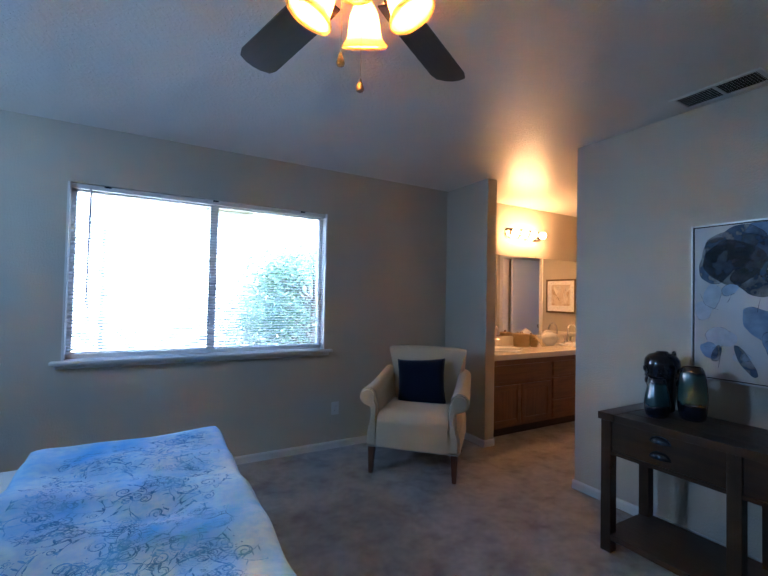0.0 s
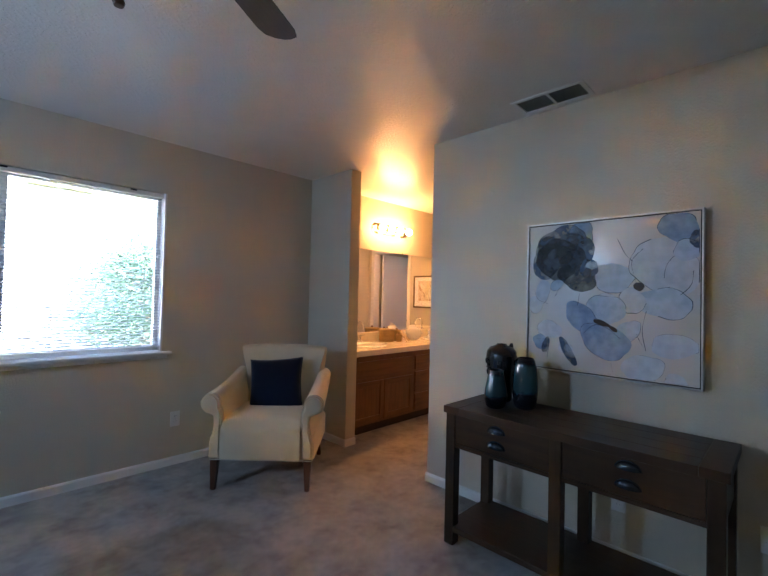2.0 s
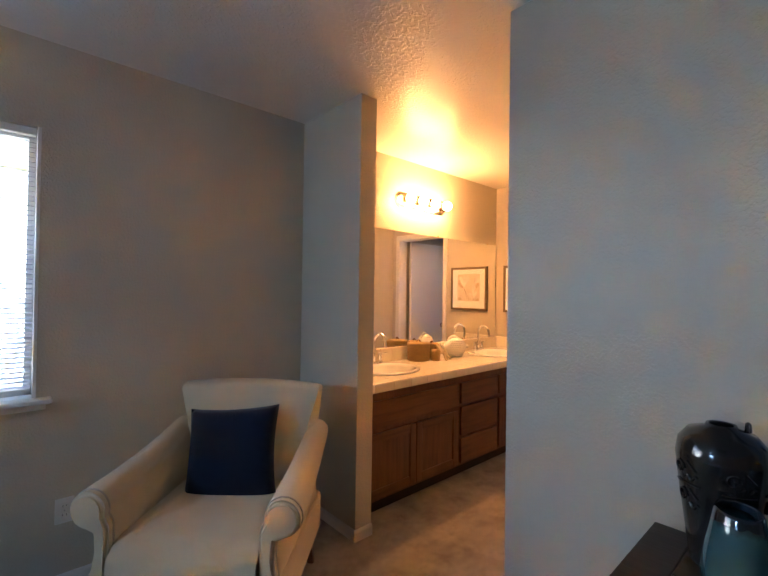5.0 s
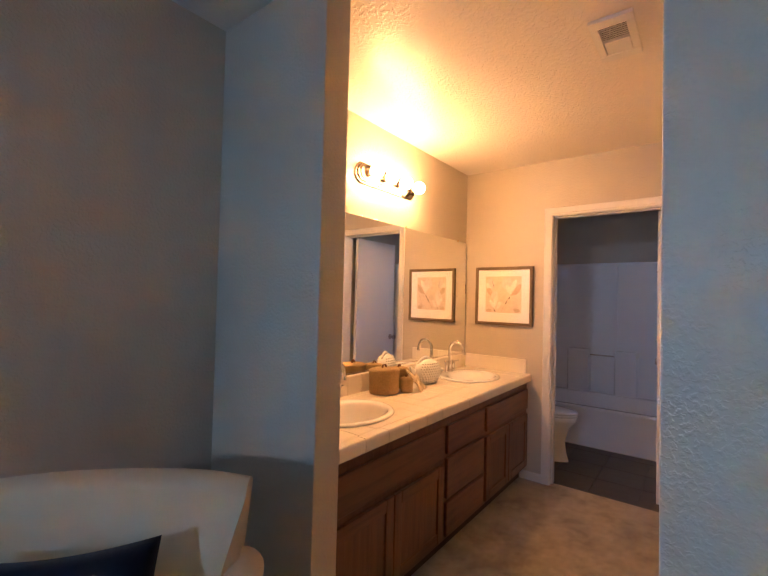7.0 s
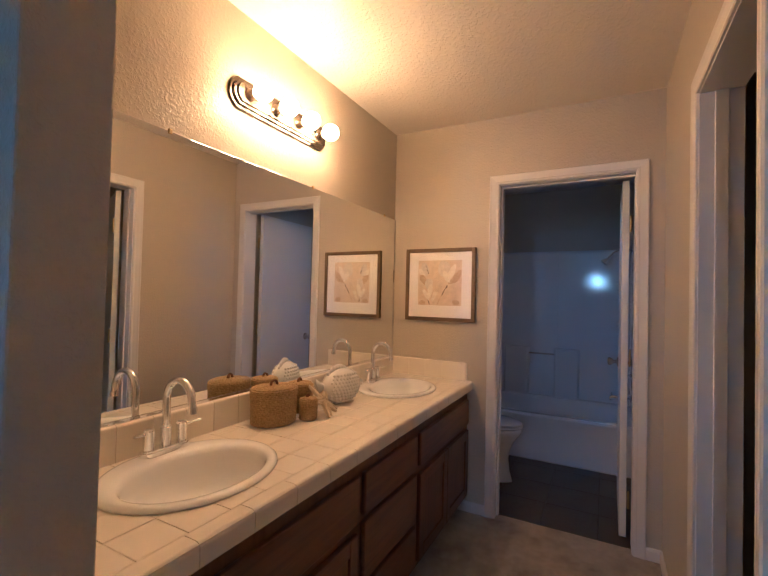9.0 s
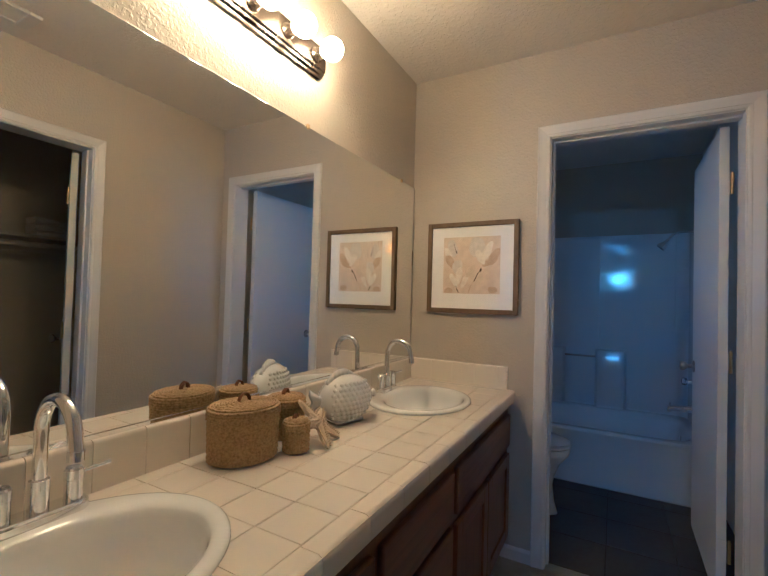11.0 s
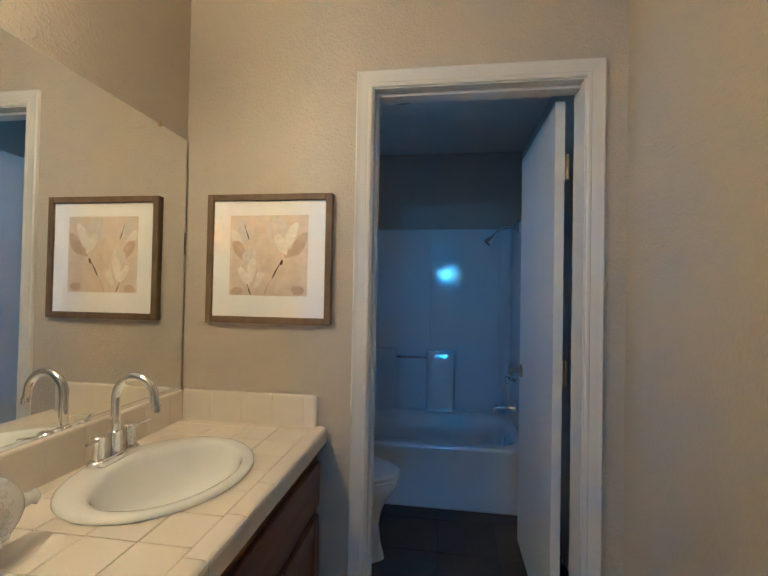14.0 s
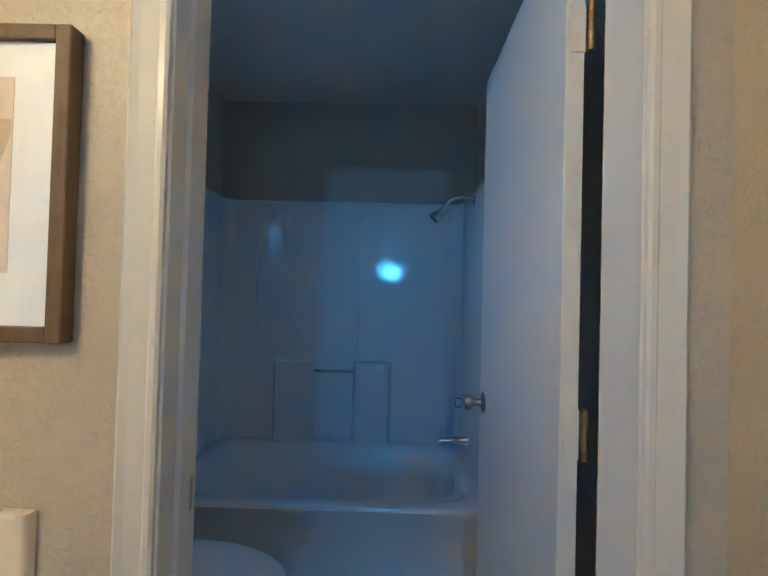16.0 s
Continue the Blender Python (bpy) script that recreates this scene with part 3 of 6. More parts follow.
bm = bmesh.new()
box(bm, -0.345, 0.02, 0.205, 0.345, 0.70, 0.36, bevel=0.02, seg=3)
part("seat_frame", bm, CREAM, chair, smooth=True)
bm = bmesh.new()
n_u, n_v = 24, 28
rows = []
for i in range(n_u + 1):
    u = -1 + 2 * i / n_u
    row = []
    for j in range(n_v + 1):
        s = j / n_v
        # down the front face, over the nose, back along the seat
        if s < 0.35:
            y, z = 0.0, 0.215 + (0.39 - 0.215) * s / 0.35
        elif s < 0.55:
            a = (s - 0.35) / 0.2 * math.pi / 2
            y, z = 0.085 * (1 - math.cos(a)), 0.39 + 0.085 * math.sin(a)
        else:
            y, z = 0.085 + 0.50 * (s - 0.55) / 0.45, 0.475
        edge = (1 - abs(u) ** 6)
        y -= 0.012 * edge * math.sin(min(1, s / 0.5) * math.pi)
        z += (0.022 * math.sin(min(1.0, max(0.0, (s - 0.42) / 0.55)) * math.pi) - 0.012) * edge * (1 if s > 0.42 else 0)
        z -= 0.012 * abs(u) ** 8 * (1 if s > 0.4 else 0)
        row.append(Vector((u * 0.262, y, z)))
    rows.append(row)
grid(bm, rows)
bmesh.ops.recalc_face_normals(bm, faces=bm.faces[:])
part("seat_cushion", bm, CREAM, chair, "plump cream seat cushion", smooth="all")
# rolled arms: a section swept from front to back
for side in (-1, 1):
    bm = bmesh.new()
    rows = []
    for j in range(19):
        t = j / 18
        y = 0.045 + 0.60 * t
        rise = 0.0 + 0.10 * t ** 1.6
        roll = 0.070 - 0.018 * t
        if t == 0:
            roll *= 0.94
        sec = [(0.262, 0.21), (0.262, 0.40), (0.258, 0.50 + rise * 0.5)]
        cx, cz = 0.333 + 0.012 * (1 - t), 0.572 + rise
        for k in range(15):
            a = radians(200 - k * 20)
            sec.append((cx + roll * math.cos(a), cz + roll * 1.02 * math.sin(a)))
        sec += [(0.324, 0.50 + rise * 0.6), (0.320, 0.43 + rise * 0.3), (0.333, 0.36), (0.349, 0.32), (0.35, 0.21)]
        rows.append([Vector((side * a, y, b)) for a, b in sec])
    vs = grid(bm, rows, closed=True)
    bm.faces.new(vs[0])
    bm.faces.new(vs[-1])
    bmesh.ops.recalc_face_normals(bm, faces=bm.faces[:])
    arm = part("armrest", bm, CREAM, chair, smooth=True)
    # front scroll panel with its welt
    bm = bmesh.new()
    cx, cz = 0.345, 0.572
    outline = [(0.268, 0.215), (0.268, 0.40), (0.266, 0.52)]
    for k in range(15):
        a = radians(196 - k * 20)
        outline.append((cx + 0.064 * math.cos(a), cz + 0.065 * math.sin(a)))
    outline += [(0.322, 0.495), (0.318, 0.43), (0.330, 0.36), (0.345, 0.32), (0.346, 0.215)]
    prism(bm, [(side * a, b) for a, b in outline], 0.012, 0.05, "y")
    bmesh.ops.bevel(bm, geom=[e for e in bm.edges if abs(e.verts[0].co.y - 0.012) < 1e-5 and abs(e.verts[1].co.y - 0.012) < 1e-5], offset=0.012, segments=3, affect="EDGES")
    part("front_panel", bm, CREAM, arm, smooth=True)
    bm = bmesh.new()
    tube(bm, bend([(side * a, 0.046, b) for a, b in outline], 2), 0.004, 6)
    part("piping", bm, PIPING, arm, smooth=True)
# flared, slightly curved back
bm = bmesh.new()
rows = []
for i in range(25):
    u = -1 + 2 * i / 24
    row = []
    for j in range(21):
        s = j / 20
        half = 0.262 + 0.072 * max(0, (s - 0.3) / 0.7) ** 1.3
        z = 0.44 + 0.437 * s - 0.012 * abs(u) ** 3 * s
        y = 0.545 + 0.095 * s - 0.045 * abs(u) ** 2.2 * s - 0.02 * math.sin(s * math.pi) * (1 - u * u)
        row.append(Vector((u * half + 0.008, y, z)))
    top = row[-1].copy()
    for k in range(1, 9):
        a = k / 8 * math.pi
        row.append(Vector((top.x, top.y + 0.05 - 0.05 * math.cos(a), top.z + 0.028 * math.sin(a))))
    last = row[-1].copy()
    for k in range(1, 9):
        row.append(Vector((last.x * (1 - 0.02 * k), last.y - 0.012 * k, last.z - (last.z - 0.22) * k / 8)))
    rows.append(row)
vs = grid(bm, rows)
bm.faces.new(vs[0])
bm.faces.new(vs[-1])
bmesh.ops.recalc_face_normals(bm, faces=bm.faces[:])
part("backrest", bm, CREAM, chair, "flared cream backrest", smooth=True)
bm = bmesh.new()
tube(bm, [(-0.345, 0.012, 0.208), (0.345, 0.012, 0.208)], 0.004, 6)
tube(bm, [(-0.347, 0.02, 0.208), (-0.347, 0.68, 0.208)], 0.004, 6)
tube(bm, [(0.347, 0.02, 0.208), (0.347, 0.68, 0.208)], 0.004, 6)
part("welt", bm, PIPING, chair)
for lx, ly, ox, oy in ((-0.31, 0.05, -0.004, -0.012), (0.31, 0.05, 0.004, -0.012), (-0.29, 0.62, -0.01, 0.07), (0.29, 0.62, 0.01, 0.07)):
    bm = bmesh.new()
    rows = [[Vector((lx + a * h + ox * g, ly + b * h + oy * g, z)) for a, b in ((-1, -1), (1, -1), (1, 1), (-1, 1))] for z, h, g in ((0.21, 0.026, 0), (0.0, 0.015, 1))]
    vs = grid(bm, rows, closed=True)
    bm.faces.new(vs[0])
    bm.faces.new(vs[-1])
    bmesh.ops.recalc_face_normals(bm, faces=bm.faces[:])
    bmesh.ops.bevel(bm, geom=bm.edges[:], offset=0.003, segments=2, affect="EDGES")
    part("leg", bm, LEGW, chair, "tapered chestnut wooden leg")

# navy cushion leaning on the backrest
bm = bmesh.new()
front, back = [], []
for i in range(21):
    u = -1 + 2 * i / 20
    fr, bk = [], []
    for j in range(21):
        v = -1 + 2 * j / 20
        pin = 1 - 0.075 * (1 - u * u) * abs(v) ** 2 * 1.0
        pin2 = 1 - 0.075 * (1 - v * v) * abs(u) ** 2
        th = 0.062 * max(0.0, (1 - u ** 4) * (1 - v ** 4)) ** 0.6
        wob = 0.006 * math.sin(3.1 * u + 1.3) * math.cos(2.7 * v)
        fr.append(Vector((u * 0.205 * pin2, -th + wob, v * 0.205 * pin)))
        bk.append(Vector((u * 0.205 * pin2, th + wob, v * 0.205 * pin)))
    front.append(fr)
    back.append(bk)
grid(bm, front)
grid(bm, back)
bmesh.ops.remove_doubles(bm, verts=bm.verts[:], dist=1e-5)
bmesh.ops.recalc_face_normals(bm, faces=bm.faces[:])
seat_at = pose(1.732, 2.506, 0, 0, 0, -45.2)
cushion = part("throw_pillow", bm, NAVY, smooth="all", at=seat_at @ pose(-0.010, 0.445, 0.620, -19, -4, 3))
tagged(cushion, "square navy velvet pillow leaning on the armchair's backrest", "pillow")

# ---- bed ----
SHEET = surf("white_coverlet", (0.70, 0.70, 0.72), 0.85, sheen=0.2, blotch=((4.0, 0.2, (0.62, 0.62, 0.66)),), bump=((5.0, 0.01), ((6, 120, 6), 0.003)))
QUILT = surf("printed_comforter", (0.54, 0.77, 0.98), 0.8, sheen=0.2, spec=0.2,
             blotch=((3.2, 0.95, (0.10, 0.42, 0.94)), (7.0, 0.5, (0.68, 0.80, 0.96)), (30.0, 0.5, (0.22, 0.52, 0.92))), bump=((6.0, 0.008), (400.0, 0.0006)))
INK = surf("blue_print", (0.07, 0.22, 0.56), 0.85, blotch=((12.0, 1.0, (0.18, 0.46, 0.88)),))
BX0, BX1, BY0, BY1 = -1.75, 0.345, 0.93, 2.37
bed = thing("bed", pose(0, 0, 0), "made bed with a white coverlet and a folded blue paisley comforter", "bed")
part("base", boxes((BX0, BY0 + 0.04, 0.0, BX1 - 0.06, BY1 - 0.04, 0.30), bevel=0.01), SHEET, bed)
bm = bmesh.new()
box(bm, BX0, BY0 + 0.02, 0.28, BX1 - 0.03, BY1 - 0.02, 0.545, bevel=0.05, seg=4)
part("mattress", bm, SHEET, bed, "mattress under a white coverlet", smooth=True)


def quilt_z(x, y):
    u = (x - (BX1 - 0.75)) / 0.75
    puff = 0.012 * math.sin(7 * y + 2 * x) * math.sin(8.5 * x + 1.2) + 0.008 * math.sin(19 * y + 5 * x)
    fold = 0.03 * math.exp(-((u - 0.05) / 0.08) ** 2)
    tuft = sum(0.02 * math.exp(-((x - a) ** 2 + (y - b) ** 2) / 0.003) for a, b in ((0.06, 1.55), (0.06, 2.1), (-0.28, 1.55), (-0.28, 2.1), (0.06, 1.15)))
    return 0.598 + puff + fold * 0.3 - tuft


bm = bmesh.new()
rows = []
xs_in, n_y = 26, 60
for i in range(-6, xs_in + 9):
    row = []
    for j in range(-8, n_y + 9):
        jj = min(max(j, 0), n_y)
        y = BY0 + (BY1 - BY0) * jj / n_y
        ii = min(max(i, 0), xs_in)
        x = BX1 - 0.74 + 0.74 * ii / xs_in
        z = quilt_z(x, y)
        out = 0.05
        if i < 0:                                   # the folded edge tucks under
            a = min(1, -i / 5) * math.pi
            x, z = x - 0.028 * math.sin(a), z - 0.028 * (1 - math.cos(a))
        drop = 0.0
        if i > xs_in:
            k = i - xs_in
            a = min(1, k / 3) * math.pi / 2
            x, drop = x + out * math.sin(a), out * (1 - math.cos(a)) + max(0, k - 3) * 0.075
        if j < 0 or j > n_y:
            k = -j if j < 0 else j - n_y
            a = min(1, k / 3) * math.pi / 2
            y += (out * math.sin(a)) * (-1 if j < 0 else 1)
            d2 = out * (1 - math.cos(a)) + max(0, k - 3) * 0.06
            drop = max(drop, d2) + 0.3 * min(drop, d2)
        wave = 0.012 * math.sin(11 * (x + y)) * min(1, drop / 0.2)
        row.append(Vector((x + wave * (i > xs_in), y + wave * (j < 0 or j > n_y), max(0.06, z - drop))))
    rows.append(row)
grid(bm, rows)
bmesh.ops.recalc_face_normals(bm, faces=bm.faces[:])
comforter = part("comforter", bm, QUILT, smooth="all")
tagged(comforter, "blue and white paisley comforter folded across the bed's foot", "comforter")
sol = comforter.modifiers.new("thickness", "SOLIDIFY")
sol.thickness, sol.offset = 0.02, -1


def ribbon(bm, pts, width, zfn, lift=0.0016):
    """A flat printed line that lies on a surface."""
    pts = [Vector((p[0], p[1])) for p in pts]
    left, right = [], []
    for i, p in enumerate(pts):
        d = (pts[min(i + 1, len(pts) - 1)] - pts[max(i - 1, 0)])
        if d.length < 1e-6:
            d = Vector((1, 0))
        d.normalize()
        w = width * (0.25 + 0.75 * math.sin(math.pi * min(0.97, max(0.03, i / (len(pts) - 1)))))
        a, b = p + Vector((-d.y, d.x)) * w, p - Vector((-d.y, d.x)) * w
        left.append(bm.verts.new((a.x, a.y, zfn(a.x, a.y) + lift)))
        right.append(bm.verts.new((b.x, b.y, zfn(b.x, b.y) + lift)))
    for i in range(len(pts) - 1):
        bm.faces.new((left[i], left[i + 1], right[i + 1], right[i]))


def spiral(cx, cy, size, turn, hand, loops=1.6, n=34):
    pts = []
    for i in range(n):
        t = i / (n - 1)
        r = size * (1 - 0.86 * t)
        a = turn + hand * t * loops * 2 * math.pi
        pts.append((cx + r * math.cos(a), cy + r * math.sin(a)))
    return pts


bm = bmesh.new()
rng = random.Random(11)
lo_x, hi_x, lo_y, hi_y = BX1 - 0.70, BX1 - 0.015, BY0 + 0.03, BY1 - 0.03
for k in range(190):
    cx, cy = rng.uniform(lo_x + 0.06, hi_x - 0.05), rng.uniform(lo_y + 0.05, hi_y - 0.05)
    size, turn, hand = rng.choice((0.010, 0.015, 0.021, 0.030)) * rng.uniform(0.8, 1.15), rng.uniform(0, 6.28), rng.choice((-1, 1))
    sp = spiral(cx, cy, size, turn, hand)
    ribbon(bm, sp, 0.0010 + size * 0.03, quilt_z)
    if size > 0.02:
        ribbon(bm, spiral(cx, cy, size * 1.22, turn + 0.2, hand, 0.9), 0.0012, quilt_z)
    # stem that runs into the scroll, with small leaves and dots
    a0 = turn + hand * -1.2
    stem = [(cx + size * math.cos(turn) + t * 0.10 * math.cos(a0 + 0.8 * t), cy + size * math.sin(turn) + t * 0.10 * math.sin(a0 + 0.8 * t)) for t in [i / 14 for i in range(15)]]
    stem = [(min(max(a, lo_x), hi_x), min(max(b, lo_y), hi_y)) for a, b in stem]
    ribbon(bm, stem, 0.0013, quilt_z)
    for t in (4, 7, 10, 13):
        px, py = stem[t]
        la = a0 + rng.choice((-1, 1)) * 0.9
        leaf = [(px + s * 0.026 * math.cos(la), py + s * 0.026 * math.sin(la)) for s in (0, 0.2, 0.4, 0.6, 0.8, 1.0)]
        leaf = [(min(max(a, lo_x), hi_x), min(max(b, lo_y), hi_y)) for a, b in leaf]
        ribbon(bm, leaf, rng.uniform(0.0012, 0.004), quilt_z)
    for t in range(5):
        a = rng.uniform(0, 6.28)
        px, py = cx + size * 1.35 * math.cos(a), cy + size * 1.35 * math.sin(a)
        px, py = min(max(px, lo_x), hi_x - 0.006), min(max(py, lo_y), hi_y)
        ribbon(bm, [(px, py), (px + 0.003, py + 0.001), (px + 0.006, py + 0.001)], 0.0018, quilt_z)
# paisley drops: a double outline with a curled tip, dots along it and an eye
for k in range(34):
    cx, cy = rng.uniform(lo_x + 0.09, hi_x - 0.09), rng.uniform(lo_y + 0.09, hi_y - 0.09)
    size, turn, hand = rng.uniform(0.035, 0.075), rng.uniform(0, 6.28), rng.choice((-1, 1))
    for grow, width in ((1.0, 0.0014), (0.80, 0.0009), (0.42, 0.0010)):
        drop_pts = []
        for i in range(40):
            a = 2 * math.pi * i / 39
            r = size * grow * (1 - 0.45 * math.sin(a / 2) ** 0.6 * (i > 0) + 0.9 * math.exp(-((i - 0) / 5.0) ** 2) * 0.5)
            drop_pts.append((cx + r * math.cos(turn + hand * a), cy + r * 0.62 * math.sin(turn + hand * a)))
        ribbon(bm, drop_pts, width, quilt_z)
    for i in range(16):
        a = 2 * math.pi * i / 16
        px, py = cx + size * 0.68 * math.cos(turn + hand * a), cy + size * 0.42 * math.sin(turn + hand * a)
        ribbon(bm, [(px, py), (px + 0.002, py + 0.0015), (px + 0.004, py + 0.001)], 0.0014, quilt_z)
scrolls = part("paisley_print", bm, INK, comforter)
tagged(scrolls, "fine blue paisley scrolls", kind="stuff")

# ---- console table ----
CX0, CX1, CY0, CY1, CZ = 2.166, 2.610, 0.135, 1.342, 0.733
table = thing("console_table", pose(0, 0, 0), "dark stained wooden console table with two drawers and a low shelf", "console table")
for ya in (CY0, CY1 - 0.09):
    part("breadboard_end", boxes((CX0, ya, CZ - 0.038, CX1, ya + 0.09, CZ), bevel=0.003), WALNUT, table)
for i in range(4):
    w = (CX1 - CX0) / 4
    part("plank", boxes((CX0 + i * w + 0.0006, CY0 + 0.0912, CZ - 0.038, CX0 + (i + 1) * w - 0.0006, CY1 - 0.0912, CZ - 0.0005), bevel=0.002), WALNUT, table)
LEG = 0.055
ymid = 0.741
for lx in (CX0 + 0.012, CX1 - 0.012 - LEG):
    for ly in (CY0 + 0.012, ymid - LEG / 2, CY1 - 0.012 - LEG):
        part("leg", boxes((lx, ly, 0.0, lx + LEG, ly + LEG, CZ - 0.038), bevel=0.003), WALNUTV, table)
part("shelf", boxes((CX0 + 0.014, CY0 + 0.016, 0.070, CX1 - 0.014, CY1 - 0.016, 0.100), bevel=0.003), WALNUT, table, "low plank shelf")
part("back_panel", boxes((CX1 - 0.03, CY0 + 0.05, 0.525, CX1 - 0.016, CY1 - 0.05, CZ - 0.038)), WALNUT, table)
for ly in (CY0 + 0.02, CY1 - 0.035):
    part("side_panel", boxes((CX0 + 0.06, ly, 0.525, CX1 - 0.06, ly + 0.015, CZ - 0.038)), WALNUT, table)
part("rail", boxes((CX0 + 0.016, CY0 + 0.06, 0.517, CX0 + 0.04, CY1 - 0.06, 0.536)), WALNUT, table)
for ya, yb in ((CY0 + 0.012 + LEG + 0.002, ymid - LEG / 2 - 0.002), (ymid + LEG / 2 + 0.002, CY1 - 0.012 - LEG - 0.002)):
    drawer = part("drawer", boxes((CX0 + 0.018, ya, 0.538, CX0 + 0.05, yb, CZ - 0.042), (CX0 + 0.05, ya + 0.01, 0.542, CX1 - 0.05, yb - 0.01, 0.62), bevel=0.002), WALNUT, table, "wide plain drawer front")
    for pz in (0.661, 0.587):
        bm = bmesh.new()
        yc = (ya + yb) / 2 + (0.012 if ya > ymid else -0.005)
        rows = []
        for i in range(17):
            a = math.pi * i / 16
            rows.append([Vector((CX0 + 0.018 - 0.024 * math.sin(b), yc - 0.046 * math.cos(a) * math.cos(b), pz - 0.012 + 0.032 * math.sin(a) * math.cos(b) ** 0.7)) for b in [math.pi / 2 * j / 8 for j in range(8)] + [math.pi / 2 * 0.995]])
        grid(bm, rows)
        box(bm, CX0 + 0.0155, yc - 0.050, pz - 0.013, CX0 + 0.0185, yc + 0.050, pz - 0.008, bevel=0.001)
        tube(bm, [(CX0 + 0.017, yc - 0.047 * math.cos(a), pz - 0.012 + 0.033 * math.sin(a)) for a in [math.pi * i / 16 for i in range(17)]], 0.0025, 6)
        handle = part("cup_pull", bm, BLACKISH, drawer, "dark metal cup pull", smooth=True)

# vases on the console
def glaze(name, top, middle, low):
    """A glossy two-tone reactive glaze that changes with height."""
    m = surf(name, top, 0.08, coat=0.5)
    nt = m.node_tree
    n, link = nt.nodes, nt.links.new
    tc = n.new("ShaderNodeTexCoord")
    sep = n.new("ShaderNodeSeparateXYZ")
    link(tc.outputs["Generated"], sep.inputs[0])
    tex = n.new("ShaderNodeTexNoise")
    tex.inputs["Scale"].default_value = 7.0
    link(tc.outputs["Generated"], tex.inputs["Vector"])
    add = n.new("ShaderNodeMath")
    add.operation = "MULTIPLY_ADD"
    link(tex.outputs["Fac"], add.inputs[0])
    add.inputs[1].default_value = 0.12
    link(sep.outputs["Z"], add.inputs[2])
    ramp = n.new("ShaderNodeValToRGB")
    els = ramp.color_ramp.elements
    els[0].position, els[0].color = 0.36, (*low, 1)
    els[1].position, els[1].color = 0.97, (*top, 1)
    e = els.new(0.42)
    e.color = (*middle, 1)
    e = els.new(0.9)
    e.color = (*middle, 1)
    link(add.outputs[0], ramp.inputs[0])
    link(ramp.outputs[0], n["Principled BSDF"].inputs["Base Color"])
    return m


TEAL = glaze("teal_glaze", (0.012, 0.02, 0.026), (0.035, 0.095, 0.105), (0.008, 0.011, 0.018))
INKY = surf("black_brown_glaze", (0.016, 0.014, 0.013), 0.16, coat=0.4, blotch=((5.0, 0.5, (0.03, 0.022, 0.016)),))


def vase(name, x, y, profile, material, label, sx=1.0, sy=1.0, turn=0.0):
    bm = bmesh.new()
    lip = profile[-1]
    inner = [(max(0.004, r - 0.006), h) for r, h in reversed(profile[2:])]
    inner[0] = (lip[0] - 0.005, lip[1] - 0.001)
    lathe(bm, profile + inner + [(0.0, 0.02)], 40, sx=sx, sy=sy)
    ob = part(name, bm, material, smooth="all", at=pose(x, y, CZ, 0, 0, turn))
    return tagged(ob, label, "vase", "vases on the console")


vase("vase", 2.350, 1.132, [(r * 1.20, h * 1.235) for r, h in ((0.0, 0.0), (0.040, 0.0), (0.052, 0.008), (0.060, 0.035), (0.062, 0.055), (0.056, 0.090), (0.046, 0.130), (0.040, 0.158), (0.0375, 0.163))], TEAL, "short teal and black glazed tapered vase on the console", sy=0.82, turn=20)
vase("vase", 2.447, 1.012, [(r * 1.18, h * 1.20) for r, h in ((0.0, 0.0), (0.035, 0.0), (0.048, 0.010), (0.055, 0.050), (0.057, 0.095), (0.054, 0.145), (0.049, 0.185), (0.043, 0.212), (0.036, 0.224), (0.034, 0.226))], TEAL, "tall teal and black glazed vase on the console", sx=0.9)
JS = 1.285
jar = vase("vase", 2.500, 1.183, [(r * JS, h * JS) for r, h in ((0.0, 0.0), (0.036, 0.0), (0.046, 0.008), (0.052, 0.06), (0.062, 0.14), (0.068, 0.195), (0.064, 0.222), (0.05, 0.240), (0.024, 0.249), (0.022, 0.254))], INKY, "dark bottle-shaped stoneware jar with raised scrolls and one lug")
bm = bmesh.new()
tube(bm, [(0.034 + 0.013 * math.cos(a), -0.043, 0.308 + 0.020 * math.sin(a)) for a in [math.pi * i / 10 for i in range(11)]], 0.0055, 8)
part("lug", bm, INKY, jar, "small loop lug", smooth=True)
bm = bmesh.new()
def on_jar(ang, h, lift=0.002):
    r = 0.052 + 0.016 * min(1, max(0, (h - 0.06) / 0.135)) + lift
    if h > 0.205:
        r -= (h - 0.205) * 0.25
    return (JS * r * math.cos(ang), JS * r * math.sin(ang), JS * h)
for base in (math.pi * 1.12, math.pi * 0.72, math.pi * 1.5):
    for z0 in (0.175, 0.125):
        tube(bm, [on_jar(base + 0.16 * math.cos(a) * (1 - a / 9), z0 + 0.014 * math.sin(a) * (1 - a / 9)) for a in [i * 0.35 for i in range(22)]], 0.0028, 6)
        tube(bm, [on_jar(base + 0.25 + 0.03 * i, z0 + 0.016 - 0.002 * i) for i in range(9)], 0.0028, 6)
        tube(bm, [on_jar(base + 0.2 + 0.035 * i, z0 - 0.012 + 0.004 * math.sin(i)) for i in range(10)], 0.0028, 6)
    tube(bm, [on_jar(base - 0.2 + 0.07 * i, 0.150) for i in range(12)], 0.0025, 6)
tagged(part("relief", bm, INKY, jar, smooth=True), "raised scroll relief", kind="stuff")

